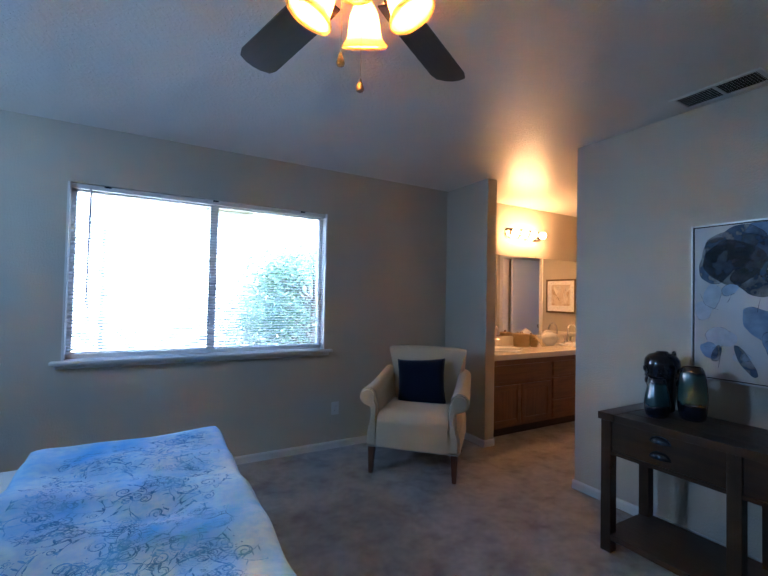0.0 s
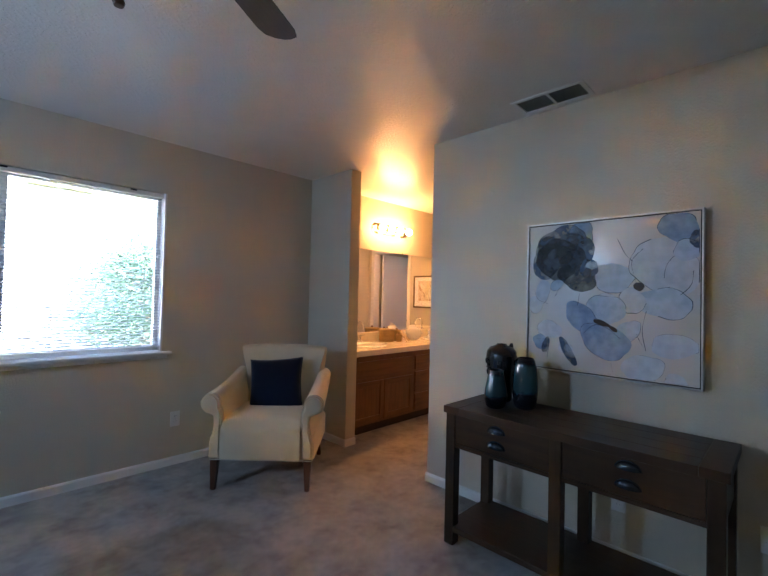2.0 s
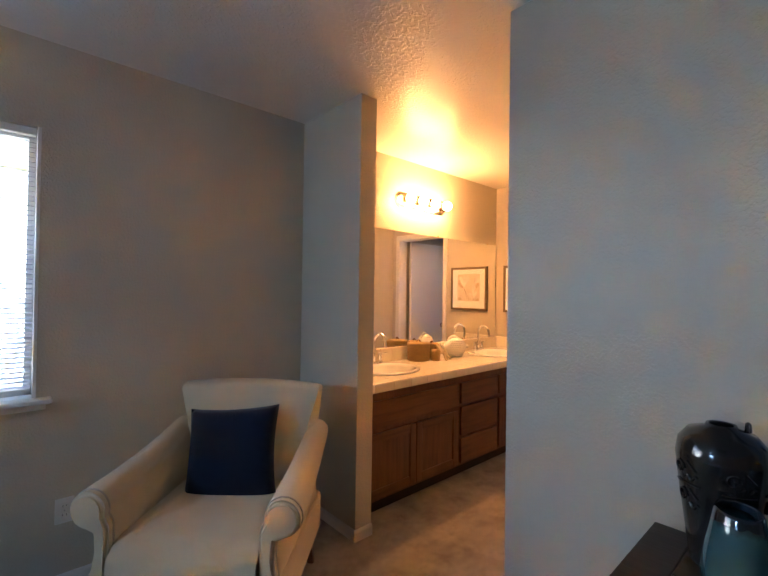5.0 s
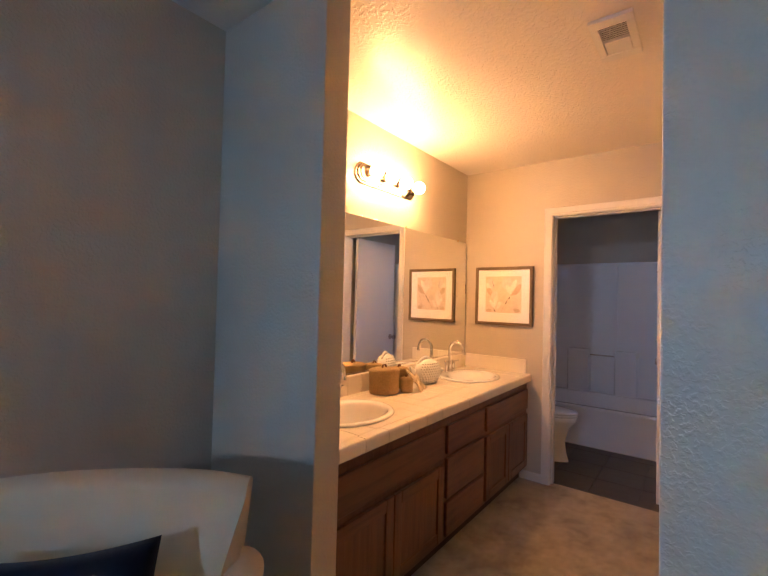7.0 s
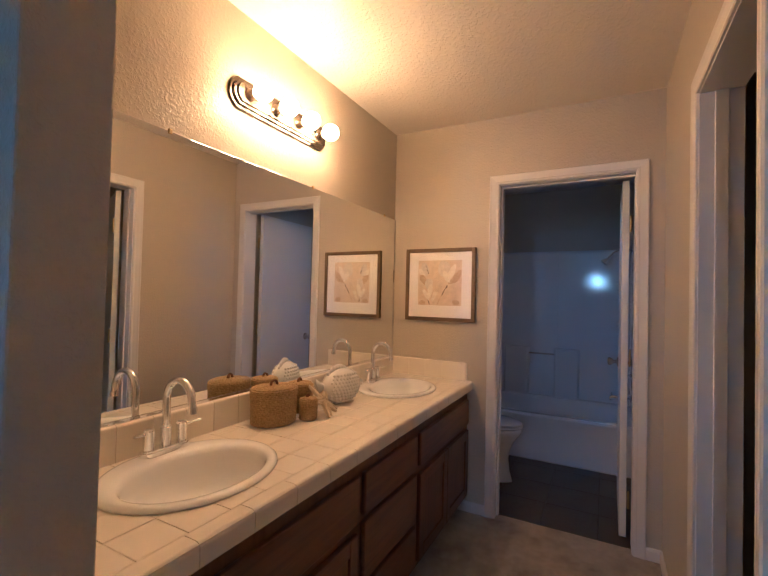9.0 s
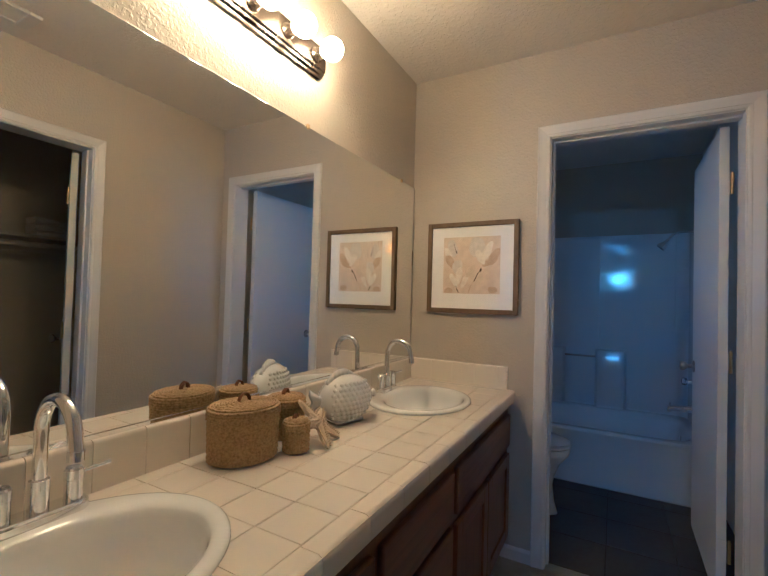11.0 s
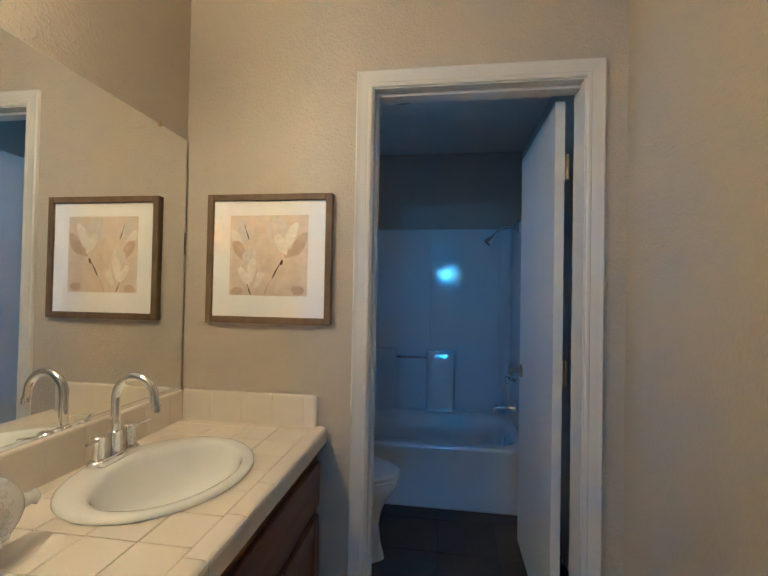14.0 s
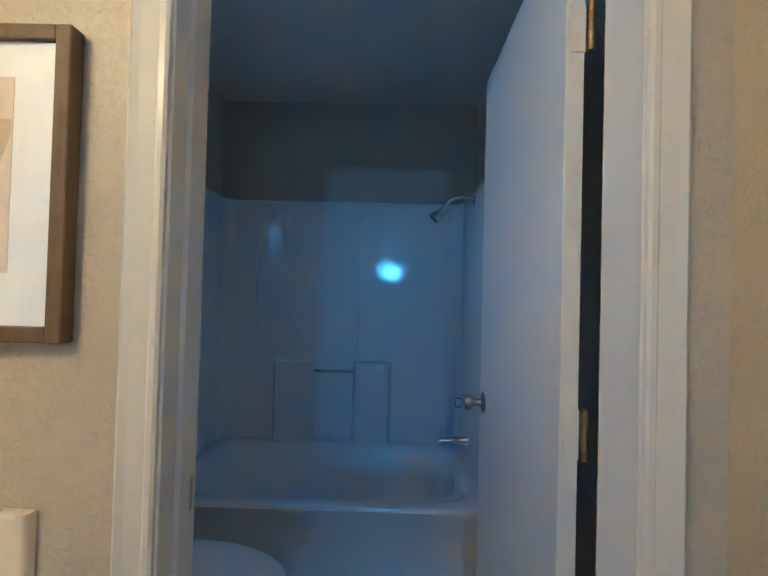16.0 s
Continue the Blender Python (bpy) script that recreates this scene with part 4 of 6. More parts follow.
# ---- outlets and switch ----
def wall_plate(name, at, label, category, kind_of="outlet"):
    """A cover plate in its own x and z, facing -y."""
    ob = thing(name, at, label, category)
    part("plate", boxes((-0.035, -0.006, -0.057, 0.035, 0.0, 0.057), bevel=0.003), PLASTIC, ob)
    if kind_of == "outlet":
        for dz in (-0.02, 0.02):
            face = part("socket", boxes((-0.017, -0.008, dz - 0.014, 0.017, -0.005, dz + 0.014), bevel=0.0015), PLASTIC, ob)
            # raised dark bars paint the shade inside the socket slots
            part("slot", boxes((-0.0075, -0.0084, dz - 0.003, -0.0055, -0.0076, dz + 0.006), (0.0055, -0.0084, dz - 0.002, 0.0075, -0.0076, dz + 0.005)), surf("slot_shade", (0.03, 0.03, 0.03), 0.7), face)
    else:
        bm = bmesh.new()
        box(bm, -0.005, -0.022, -0.004, 0.005, -0.005, 0.008, bevel=0.002)
        part("toggle", bm, PLASTIC, ob)
    bm = bmesh.new()
    lathe(bm, [(0.0, 0.0), (0.003, 0.0), (0.003, 0.0015), (0.0, 0.0018)], 10, at=(0, -0.006, 0), axis="y")
    part("screw", bm, NICKEL, ob)
    return ob


wall_plate("wall_outlet", pose(1.495, NY, 0.346), "white duplex outlet low on the bedroom wall", "outlet")
wall_plate("wall_outlet", pose(PX, 0.62, 0.30, 0, 0, -90), "white duplex outlet behind the console table", "outlet")
wall_plate("wall_outlet", pose(PX, 0.045, 0.33, 0, 0, -90), "white duplex outlet beside the console table", "outlet")
wall_plate("light_switch", pose(2.95, PY, 1.135, 0, 0, 180), "white toggle light switch beside the closet trim", "light switch", "toggle")

# ---- pictures ----
def wash(name, colour, dark, soft_alpha=1.0, scale=9.0):
    """Watercolour: one hue that pools into darker edges."""
    m = surf(name, colour, 0.55, blotch=((scale, 0.75, dark), (scale * 3.2, 0.3, tuple(min(1, c * 1.35 + 0.05) for c in colour))))
    if soft_alpha < 1:
        nt = m.node_tree
        p = nt.nodes["Principled BSDF"]
        tc = nt.nodes.new("ShaderNodeTexCoord")
        tex = nt.nodes.new("ShaderNodeTexNoise")
        tex.inputs["Scale"].default_value = scale * 1.3
        nt.links.new(tc.outputs["Object"], tex.inputs["Vector"])
        rng_ = nt.nodes.new("ShaderNodeMapRange")
        rng_.inputs[1].default_value, rng_.inputs[2].default_value = 0.3, 0.7
        rng_.inputs[3].default_value, rng_.inputs[4].default_value = max(0.0, soft_alpha - 0.4), min(1.0, soft_alpha + 0.3)
        nt.links.new(tex.outputs["Fac"], rng_.inputs[0])
        nt.links.new(rng_.outputs[0], p.inputs["Alpha"])
    return m


class Sheet:
    """A picture plane: u to the right and v down, 0 to 1, layered outwards from its face."""

    def __init__(self, at, width, height):
        self.at, self.width, self.height, self.layer = at, width, height, 0

    def place(self, u, v, lift):
        return Vector(((min(max(u, 0.004), 0.996) - 0.5) * self.width, -lift, (0.5 - min(max(v, 0.004), 0.996)) * self.height))

    def petal(self, u, v, ru, rv, turn, material, parent, name="petal", seed=0, lobes=0.12, points=46, tip=0.0):
        self.layer += 1
        lift = 0.0006 + 0.00012 * self.layer
        rng = random.Random(seed * 7 + self.layer)
        ph = [rng.uniform(0, 6.28) for _ in range(4)]
        bm = bmesh.new()
        ring = []
        for i in range(points):
            a = 2 * math.pi * i / points
            r = 1 + lobes * (math.sin(2 * a + ph[0]) * 0.5 + math.sin(3 * a + ph[1]) * 0.45 + math.sin(5 * a + ph[2]) * 0.3 + math.sin(11 * a + ph[3]) * 0.10)
            x, y = r * ru * math.cos(a), r * rv * math.sin(a) * (1 - tip * math.cos(a))
            c, s = math.cos(radians(turn)), math.sin(radians(turn))
            ring.append(self.place(u + x * c - y * s, v + (x * s + y * c) * self.width / self.height, lift))
        bm.faces.new([bm.verts.new(p) for p in ring])
        bmesh.ops.recalc_face_normals(bm, faces=bm.faces[:])
        for f in bm.faces:
            if f.normal.y > 0:
                f.normal_flip()
        return part(name, bm, material, parent), ring

    def line(self, pts, width, material, parent, name="stroke"):
        self.layer += 1
        lift = 0.0006 + 0.00012 * self.layer
        ps = [self.place(a, b, lift) for a, b in [(q.x, q.y) for q in bend([(p[0], p[1], 0) for p in pts], 8)]]
        self.stroke(ps, width, material, parent, name)

    def stroke(self, ps, width, material, parent, name):
        bm = bmesh.new()
        left, right = [], []
        for i, p in enumerate(ps):
            d = (ps[min(i + 1, len(ps) - 1)] - ps[max(i - 1, 0)])
            d = d.normalized() if d.length > 1e-7 else Vector((1, 0, 0))
            side = Vector((-d.z, 0, d.x))
            w = width * (0.3 + 0.7 * abs(math.sin(2.3 + i * 0.21)))
            left.append(bm.verts.new(p + side * w))
            right.append(bm.verts.new(p - side * w))
        for i in range(len(ps) - 1):
            bm.faces.new((left[i], right[i], right[i + 1], left[i + 1]))
        part(name, bm, material, parent)


# large canvas over the console table
PYC, PZC, PW, PH = 0.689, 1.338, 0.838, 0.836
canvas_at = pose(2.655, PYC, PZC, 0, 0, -90)
art = thing("canvas_painting", canvas_at, "large blue watercolour flower canvas in a thin silver frame", "painting")
SILVER = surf("silver_leaf_frame", (0.62, 0.60, 0.58), 0.32, metal=0.6, rough_var=0.1)
PAPER = surf("primed_canvas", (0.56, 0.54, 0.53), 0.28, coat=0.35, blotch=((3.0, 0.6, (0.47, 0.49, 0.54)), (1.4, 0.4, (0.60, 0.57, 0.54))), bump=((700.0, 0.0002),))
f, d0, d1 = 0.008, -0.008, 0.048
part("frame", boxes((-PW / 2, d0, -PH / 2, -PW / 2 + f, d1, PH / 2), (PW / 2 - f, d0, -PH / 2, PW / 2, d1, PH / 2), (-PW / 2 + f, d0, -PH / 2, PW / 2 - f, d1, -PH / 2 + f), (-PW / 2 + f, d0, PH / 2 - f, PW / 2 - f, d1, PH / 2), bevel=0.0012), SILVER, art, "thin silver floater frame")
part("shadow_gap", boxes((-PW / 2 + f, 0.006, -PH / 2 + f, PW / 2 - f, 0.04, PH / 2 - f)), surf("gap_black", (0.02, 0.02, 0.025), 0.7), art)
IW, IH = PW - 2 * f - 0.012, PH - 2 * f - 0.012
part("canvas", boxes((-IW / 2, -0.002, -IH / 2, IW / 2, 0.006, IH / 2)), PAPER, art, "pale canvas")
sheet = Sheet(canvas_at, IW, IH)
W_DARK = wash("wash_midnight", (0.020, 0.030, 0.055), (0.006, 0.009, 0.018), 0.95, 10)
W_DEEP = wash("wash_slate", (0.075, 0.115, 0.19), (0.03, 0.05, 0.10), 0.75, 12)
W_MID = wash("wash_blue", (0.24, 0.33, 0.50), (0.11, 0.18, 0.35), 1.0, 9)
W_PALE = wash("wash_mist", (0.42, 0.49, 0.60), (0.28, 0.36, 0.51), 1.0, 8)
W_FAINT = wash("wash_faint", (0.49, 0.53, 0.60), (0.37, 0.43, 0.54), 1.0, 7)
W_LINE = surf("ink_line", (0.035, 0.045, 0.09), 0.6)
W_SEED = surf("seed_brown", (0.035, 0.022, 0.016), 0.6)
holder = part("printed_flowers", boxes((-0.01, -0.0024, -0.01, 0.01, -0.002, 0.01)), PAPER, art, "blue and indigo watercolour flowers")


def flower(petals, material, line=0.0011, outline_every=1, seed=1):
    for k, (u, v, ru, rv, turn) in enumerate(petals):
        ob, ring = sheet.petal(u, v, ru, rv, turn, material if not isinstance(material, tuple) else material[k % len(material)], holder, seed=seed + k)
        ob.location.y = -0.002
        if line and k % outline_every == 0:
            n = len(ring)
            a = (k * 11 + seed * 5) % n
            arc = [ring[(a + i) % n] - Vector((0, 0.0001, 0)) for i in range(int(n * 0.62))]
            sheet.stroke(arc, line, W_LINE, holder, "outline")
            scene.collection.objects[-1].location.y = -0.002


flower([(0.34, 0.10, 0.085, 0.075, 20), (0.26, 0.85, 0.05, 0.03, 0), (0.10, 0.47, 0.05, 0.09, 10), (0.05, 0.56, 0.05, 0.06, 0), (0.15, 0.73, 0.09, 0.06, 0), (0.88, 0.78, 0.12, 0.07, -10), (0.72, 0.93, 0.12, 0.08, -20), (0.89, 0.99, 0.06, 0.05, 0), (0.52, 0.56, 0.09, 0.08, 0)], W_FAINT, 0.0006, seed=3)
flower([(0.55, 0.375, 0.115, 0.10, 10), (0.79, 0.29, 0.145, 0.15, -30), (0.92, 0.36, 0.085, 0.12, 10), (0.83, 0.53, 0.135, 0.095, 5), (0.66, 0.52, 0.08, 0.075, 30)], (W_PALE, W_FAINT, W_FAINT, W_PALE, W_FAINT), 0.0017, seed=9)
flower([(0.90, 0.085, 0.105, 0.085, 20), (0.94, 0.22, 0.07, 0.06, -20), (0.99, 0.16, 0.04, 0.05, 0)], (W_MID, W_PALE, W_DEEP), 0.0013, seed=21)
flower([(0.51, 0.58, 0.115, 0.10, 10), (0.36, 0.63, 0.115, 0.08, 35), (0.64, 0.71, 0.08, 0.06, -30), (0.51, 0.78, 0.15, 0.11, 15)], (W_PALE, W_MID, W_PALE, W_MID), 0.0011, seed=31)
flower([(0.35, 0.09, 0.085, 0.10, 30), (0.23, 0.14, 0.16, 0.13, 0), (0.13, 0.23, 0.10, 0.15, 0), (0.31, 0.19, 0.13, 0.12, 20)], (W_MID, W_DEEP, W_DEEP, W_DEEP), 0.0012, seed=41)
flower([(0.22, 0.25, 0.17, 0.13, 15), (0.19, 0.18, 0.12, 0.08, 0), (0.335, 0.37, 0.13, 0.085, 15), (0.41, 0.31, 0.06, 0.06, 0)], (W_DARK, W_DARK, W_DARK, W_DEEP), 0.0, seed=51)
flower([(0.25, 0.24, 0.045, 0.035, 0)], wash("wash_umber", (0.07, 0.05, 0.045), (0.03, 0.025, 0.03), 0.8, 20), 0.0, seed=55)
flower([(0.20, 0.42, 0.045, 0.035, -30)], W_PALE, 0.0011, seed=57)
flower([(0.28, 0.87, 0.030, 0.105, -28), (0.09, 0.82, 0.045, 0.06, -35), (0.13, 0.84, 0.025, 0.055, 20)], (W_DEEP, W_MID, W_DEEP), 0.0009, seed=61)
flower([(0.70, 0.43, 0.028, 0.028, 0)], W_SEED, 0.0, seed=71)
flower([(0.49, 0.665, 0.055, 0.016, 20), (0.56, 0.70, 0.03, 0.012, 35)], W_SEED, 0.0, seed=75)
for pts, w in (([(0.69, 0.42), (0.66, 0.28), (0.72, 0.20)], 0.0012), ([(0.66, 0.27), (0.62, 0.22), (0.58, 0.13)], 0.0016), ([(0.74, 0.58), (0.72, 0.70), (0.74, 0.82)], 0.0014),
               ([(0.74, 0.82), (0.71, 0.77), (0.69, 0.72)], 0.001), ([(0.97, 0.34), (0.96, 0.42), (0.91, 0.48)], 0.0016), ([(0.36, 0.44), (0.35, 0.50), (0.34, 0.56)], 0.001),
               ([(0.21, 0.45), (0.20, 0.48), (0.19, 0.50)], 0.0012), ([(0.16, 0.78), (0.15, 0.86), (0.14, 0.93)], 0.0011), ([(0.38, 0.74), (0.45, 0.68), (0.53, 0.70), (0.60, 0.76)], 0.0016),
               ([(0.55, 0.92), (0.56, 0.97)], 0.0008), ([(0.04, 0.45), (0.07, 0.52), (0.14, 0.55)], 0.0008), ([(0.06, 0.80), (0.14, 0.80)], 0.0010)):
    before = set(bpy.data.objects)
    sheet.line(pts, w, W_LINE, holder)
    for ob in set(bpy.data.objects) - before:
        ob.location.y = -0.002

# framed print beside the vanity
QY, QZ, QW, QH = 3.083, 1.404, 0.474, 0.470
pic_at = pose(EX - 0.016, QY, QZ, 0, 0, -90)
pic = thing("framed_print", pic_at, "matted beige flower print in a weathered wooden frame", "framed picture")
FRAMEW = surf("weathered_frame_wood", (0.18, 0.122, 0.055), 0.55, blotch=(((60, 60, 6), 0.6, (0.10, 0.07, 0.04)), (25.0, 0.4, (0.21, 0.15, 0.09))), bump=((80.0, 0.0012),))
f = 0.024
for name, rows in (("frame_side", [(-QW / 2, -QH / 2, -QW / 2 + f, QH / 2)]), ("frame_side", [(QW / 2 - f, -QH / 2, QW / 2, QH / 2)]), ("frame_rail", [(-QW / 2 + f, QH / 2 - f, QW / 2 - f, QH / 2)]), ("frame_rail", [(-QW / 2 + f, -QH / 2, QW / 2 - f, -QH / 2 + f)])):
    a, b, c, e = rows[0]
    part(name, boxes((a, -0.012, b, c, 0.016, e), bevel=0.003), FRAMEW, pic)
part("mat", boxes((-QW / 2 + f, -0.002, -QH / 2 + f, QW / 2 - f, 0.006, QH / 2 - f)), surf("mat_board", (0.80, 0.77, 0.75), 0.7), pic, "wide white mat")
TW, TH, TZ = 0.296, 0.292, 0.012
art2 = part("print", boxes((-TW / 2, -0.003, TZ - TH / 2, TW / 2, -0.002, TZ + TH / 2)), wash("print_ground", (0.62, 0.51, 0.39), (0.57, 0.46, 0.35), 1.0, 8), pic, "beige print of pale tulips")
tulips = Sheet(None, TW, TH)
T_GREY = wash("tulip_grey", (0.60, 0.54, 0.48), (0.50, 0.45, 0.41), 1.0, 16)
T_WHITE = wash("tulip_white", (0.71, 0.65, 0.57), (0.62, 0.55, 0.46), 1.0, 16)
T_TAN = wash("tulip_tan", (0.50, 0.37, 0.24), (0.42, 0.30, 0.19), 1.0, 16)
T_ROSE = wash("tulip_rose", (0.58, 0.48, 0.36), (0.52, 0.43, 0.32), 1.0, 16)
T_DARK = surf("pod_dark", (0.06, 0.03, 0.022), 0.7)
for u, v, ru, rv, turn, m in ((0.16, 0.20, 0.09, 0.16, -15, T_GREY), (0.08, 0.28, 0.06, 0.10, -30, T_WHITE), (0.13, 0.44, 0.07, 0.14, -35, T_TAN), (0.60, 0.18, 0.13, 0.18, 15, T_GREY), (0.90, 0.36, 0.07, 0.16, 25, T_TAN),
                              (0.78, 0.47, 0.09, 0.05, -20, T_TAN), (0.78, 0.26, 0.07, 0.17, 25, T_WHITE), (0.66, 0.36, 0.06, 0.14, -25, T_WHITE), (0.26, 0.53, 0.09, 0.13, 0, T_GREY), (0.19, 0.76, 0.045, 0.14, -30, T_WHITE),
                              (0.39, 0.78, 0.045, 0.13, 25, T_WHITE), (0.29, 0.68, 0.055, 0.16, 6, T_WHITE), (0.10, 0.95, 0.08, 0.05, 0, T_TAN), (0.88, 0.93, 0.08, 0.06, 0, T_TAN), (0.50, 0.60, 0.05, 0.13, 30, T_ROSE)):
    ob, ring = tulips.petal(u, v, ru, rv, turn, m, art2, seed=5)
    ob.location = (0, -0.0026, TZ)
    tulips.stroke([q - Vector((0, 0.0001, 0)) for q in ring[4:30]], 0.0003, T_GREY, art2, "outline")
    scene.collection.objects[-1].location = (0, -0.0026, TZ)
for pts, w, m in (([(0.19, 0.12), (0.22, 0.22), (0.25, 0.30)], 0.0022, T_DARK), ([(0.68, 0.56), (0.62, 0.66), (0.56, 0.78)], 0.0028, T_DARK), ([(0.56, 0.78), (0.50, 0.88), (0.46, 0.99)], 0.0022, T_TAN),
                  ([(0.24, 0.86), (0.26, 0.93), (0.29, 0.99)], 0.0025, T_DARK), ([(0.45, 0.36), (0.42, 0.55), (0.39, 0.80), (0.38, 0.99)], 0.0016, T_ROSE), ([(0.66, 0.60), (0.68, 0.56), (0.67, 0.62)], 0.004, T_DARK)):
    before = set(bpy.data.objects)
    tulips.line(pts, w, m, art2)
    for ob in set(bpy.data.objects) - before:
        ob.location = (0, -0.0026, TZ)
cover = part("glass", boxes((-QW / 2 + f, -0.0075, -QH / 2 + f, QW / 2 - f, -0.0055, QH / 2 - f)), GLASS, pic, "clear picture glass")
cover.visible_shadow = False

# ---- door trims and doors ----
casing("door_trim_bath", EX, 0, DH, DY0, DY1, "-x", "white painted trim round the bathroom doorway")
casing("door_trim_closet", 0, PY, DH, CLX0, CLX1, "+y", "white painted trim round the closet doorway")
J = 0.016
jamb = thing("door_jamb_bath", pose(0, 0, 0), "white painted bathroom door jamb with its stop", "door jamb", kind="structure")
part("side_jamb", boxes((EX - 0.002, DY0, 0, EX + 0.117, DY0 + J, DH), bevel=0.0015), TRIM, jamb)
strike_side = part("side_jamb", boxes((EX - 0.002, DY1 - J, 0, EX + 0.117, DY1, DH), bevel=0.0015), TRIM, jamb)
part("head_jamb", boxes((EX - 0.002, DY0 + J, DH - J, EX + 0.117, DY1 - J, DH), bevel=0.0015), TRIM, jamb)
part("stop", boxes((EX + 0.04, DY1 - J - 0.01, 0, EX + 0.075, DY1 - J, DH - J), bevel=0.0015), TRIM, jamb)
part("stop", boxes((EX + 0.04, DY0 + J, DH - J - 0.01, EX + 0.075, DY1 - J - 0.01, DH - J), bevel=0.0015), TRIM, jamb)
jamb2 = thing("door_jamb_closet", pose(0, 0, 0), "white painted closet door jamb with its stop", "door jamb", kind="structure")
part("side_jamb", boxes((CLX0, PY - 0.117, 0, CLX0 + J, PY + 0.002, DH), bevel=0.0015), TRIM, jamb2)
part("side_jamb", boxes((CLX1 - J, PY - 0.117, 0, CLX1, PY + 0.002, DH), bevel=0.0015), TRIM, jamb2)
part("head_jamb", boxes((CLX0 + J, PY - 0.117, DH - J, CLX1 - J, PY + 0.002, DH), bevel=0.0015), TRIM, jamb2)
part("stop", boxes((CLX1 - J - 0.01, PY - 0.075, 0, CLX1 - J, PY - 0.04, DH - J), bevel=0.0015), TRIM, jamb2)
part("stop", boxes((CLX0 + J, PY - 0.075, 0, CLX0 + J + 0.01, PY - 0.04, DH - J), bevel=0.0015), TRIM, jamb2)
part("strike_plate", boxes((EX + 0.078, DY1 - J - 0.0012, 0.87, EX + 0.104, DY1 - J + 0.001, 0.93)), NICKEL, strike_side)


def slab_door(name, at, width, height, label, knob_sides=(-1, 1)):
    """A flush door along its own +x from the hinge, with hinges and a knob set."""
    door = thing(name, at, label, "door", kind="structure")
    part("leaf", boxes((0.003, -0.0175, 0.012, width, 0.0175, height), bevel=0.002), DOORP, door, "plain white flush leaf")
    for hz in (0.22, height / 2, height - 0.25):
        bm = bmesh.new()
        part("hinge_leaf", boxes((0.0005, -0.0175, hz - 0.045, 0.0038, 0.010, hz + 0.045)), TRIM, door, "hinge leaf painted over in white")
        for i in range(5):
            lathe(bm, [(0.0, -0.0085), (0.0058, -0.0085), (0.0058, 0.0085), (0.0, 0.0085)], 12, at=(-0.004, -0.026, hz - 0.036 + i * 0.018))
        lathe(bm, [(0.0, 0.0), (0.004, 0.0), (0.0045, 0.004), (0.0, 0.007)], 10, at=(-0.004, -0.026, hz + 0.045))
        part("hinge", bm, BRASS, door, "brass butt hinge", smooth=True)
    for s in knob_sides:
        bm = bmesh.new()
        prof = [(0.0, 0.0), (0.032, 0.0), (0.033, 0.004), (0.026, 0.009), (0.012, 0.012), (0.011, 0.030), (0.018, 0.036), (0.026, 0.046), (0.0275, 0.056), (0.022, 0.065), (0.0, 0.068)]
        lathe(bm, prof, 28, axis="y")
        for v in bm.verts:
            v.co.y = v.co.y * -s
            v.co += Vector((width - 0.06, s * 0.0175, 0.905))
        bmesh.ops.recalc_face_normals(bm, faces=bm.faces[:])
        part("door_knob", bm, NICKEL, door, "satin nickel knob", smooth=True)
    part("latch", boxes((width - 0.001, -0.011, 0.875, width + 0.0015, 0.011, 0.935)), NICKEL, door)
    return door


slab_door("door_1", pose(EX + 0.146, 2.034, 0, 0, 0, -0.4), 0.685, 2.01, "open white flush bathroom door with a nickel knob")
slab_door("door_2", pose(CLX1 - 0.032, PY - 0.148, 0, 0, 0, -67.0), 0.66, 2.01, "open white flush closet door swung into the closet")

# ---- closet ----
SHELFP = surf("shelf_melamine", (0.52, 0.46, 0.38), 0.5, blotch=((3.0, 0.3, (0.46, 0.40, 0.33)),))
shelf = thing("closet_shelf", pose(0, 0, 0), "painted closet shelf with a hanging rod", "shelf")
part("board", boxes((PX + 0.117, 0.667, 1.575, EX - 0.002, 0.98, 1.595), bevel=0.002), SHELFP, shelf)
part("cleat", boxes((PX + 0.117, 0.665, 1.50, EX - 0.002, 0.684, 1.575)), SHELFP, shelf)
bm = bmesh.new()
tube(bm, [(PX + 0.116, 0.95, 1.53), (EX - 0.001, 0.95, 1.53)], 0.016, 16)
part("rod", bm, SHELFP, shelf, smooth=True)
TOWEL = surf("white_terry", (0.66, 0.62, 0.56), 0.95, sheen=0.4, bump=((160.0, 0.004), (12.0, 0.006)))
bm = bmesh.new()
for i, (h, inset) in enumerate(((0.0, 0.0), (0.045, 0.012), (0.088, 0.004))):
    rows = []
    for j in range(17):
        a = -math.pi / 2 + math.pi * j / 16
        rows.append([Vector((x, 0.87 - inset + 0.024 * math.cos(a) + 0.008 * math.sin(x * 30 + i), 1.597 + h + 0.0225 + 0.0225 * math.sin(a) + 0.006 * math.sin(x * 17 + i * 2))) for x in [4.30 + 0.017 * k for k in range(15)]])
    rows = [[Vector((p.x, 0.72, p.z)) for p in rows[0]]] + rows + [[Vector((p.x, 0.72, p.z)) for p in rows[-1]]]
    vs = grid(bm, rows)
    bm.faces.new([r[0] for r in vs])
    bm.faces.new([r[-1] for r in vs])
bmesh.ops.recalc_face_normals(bm, faces=bm.faces[:])
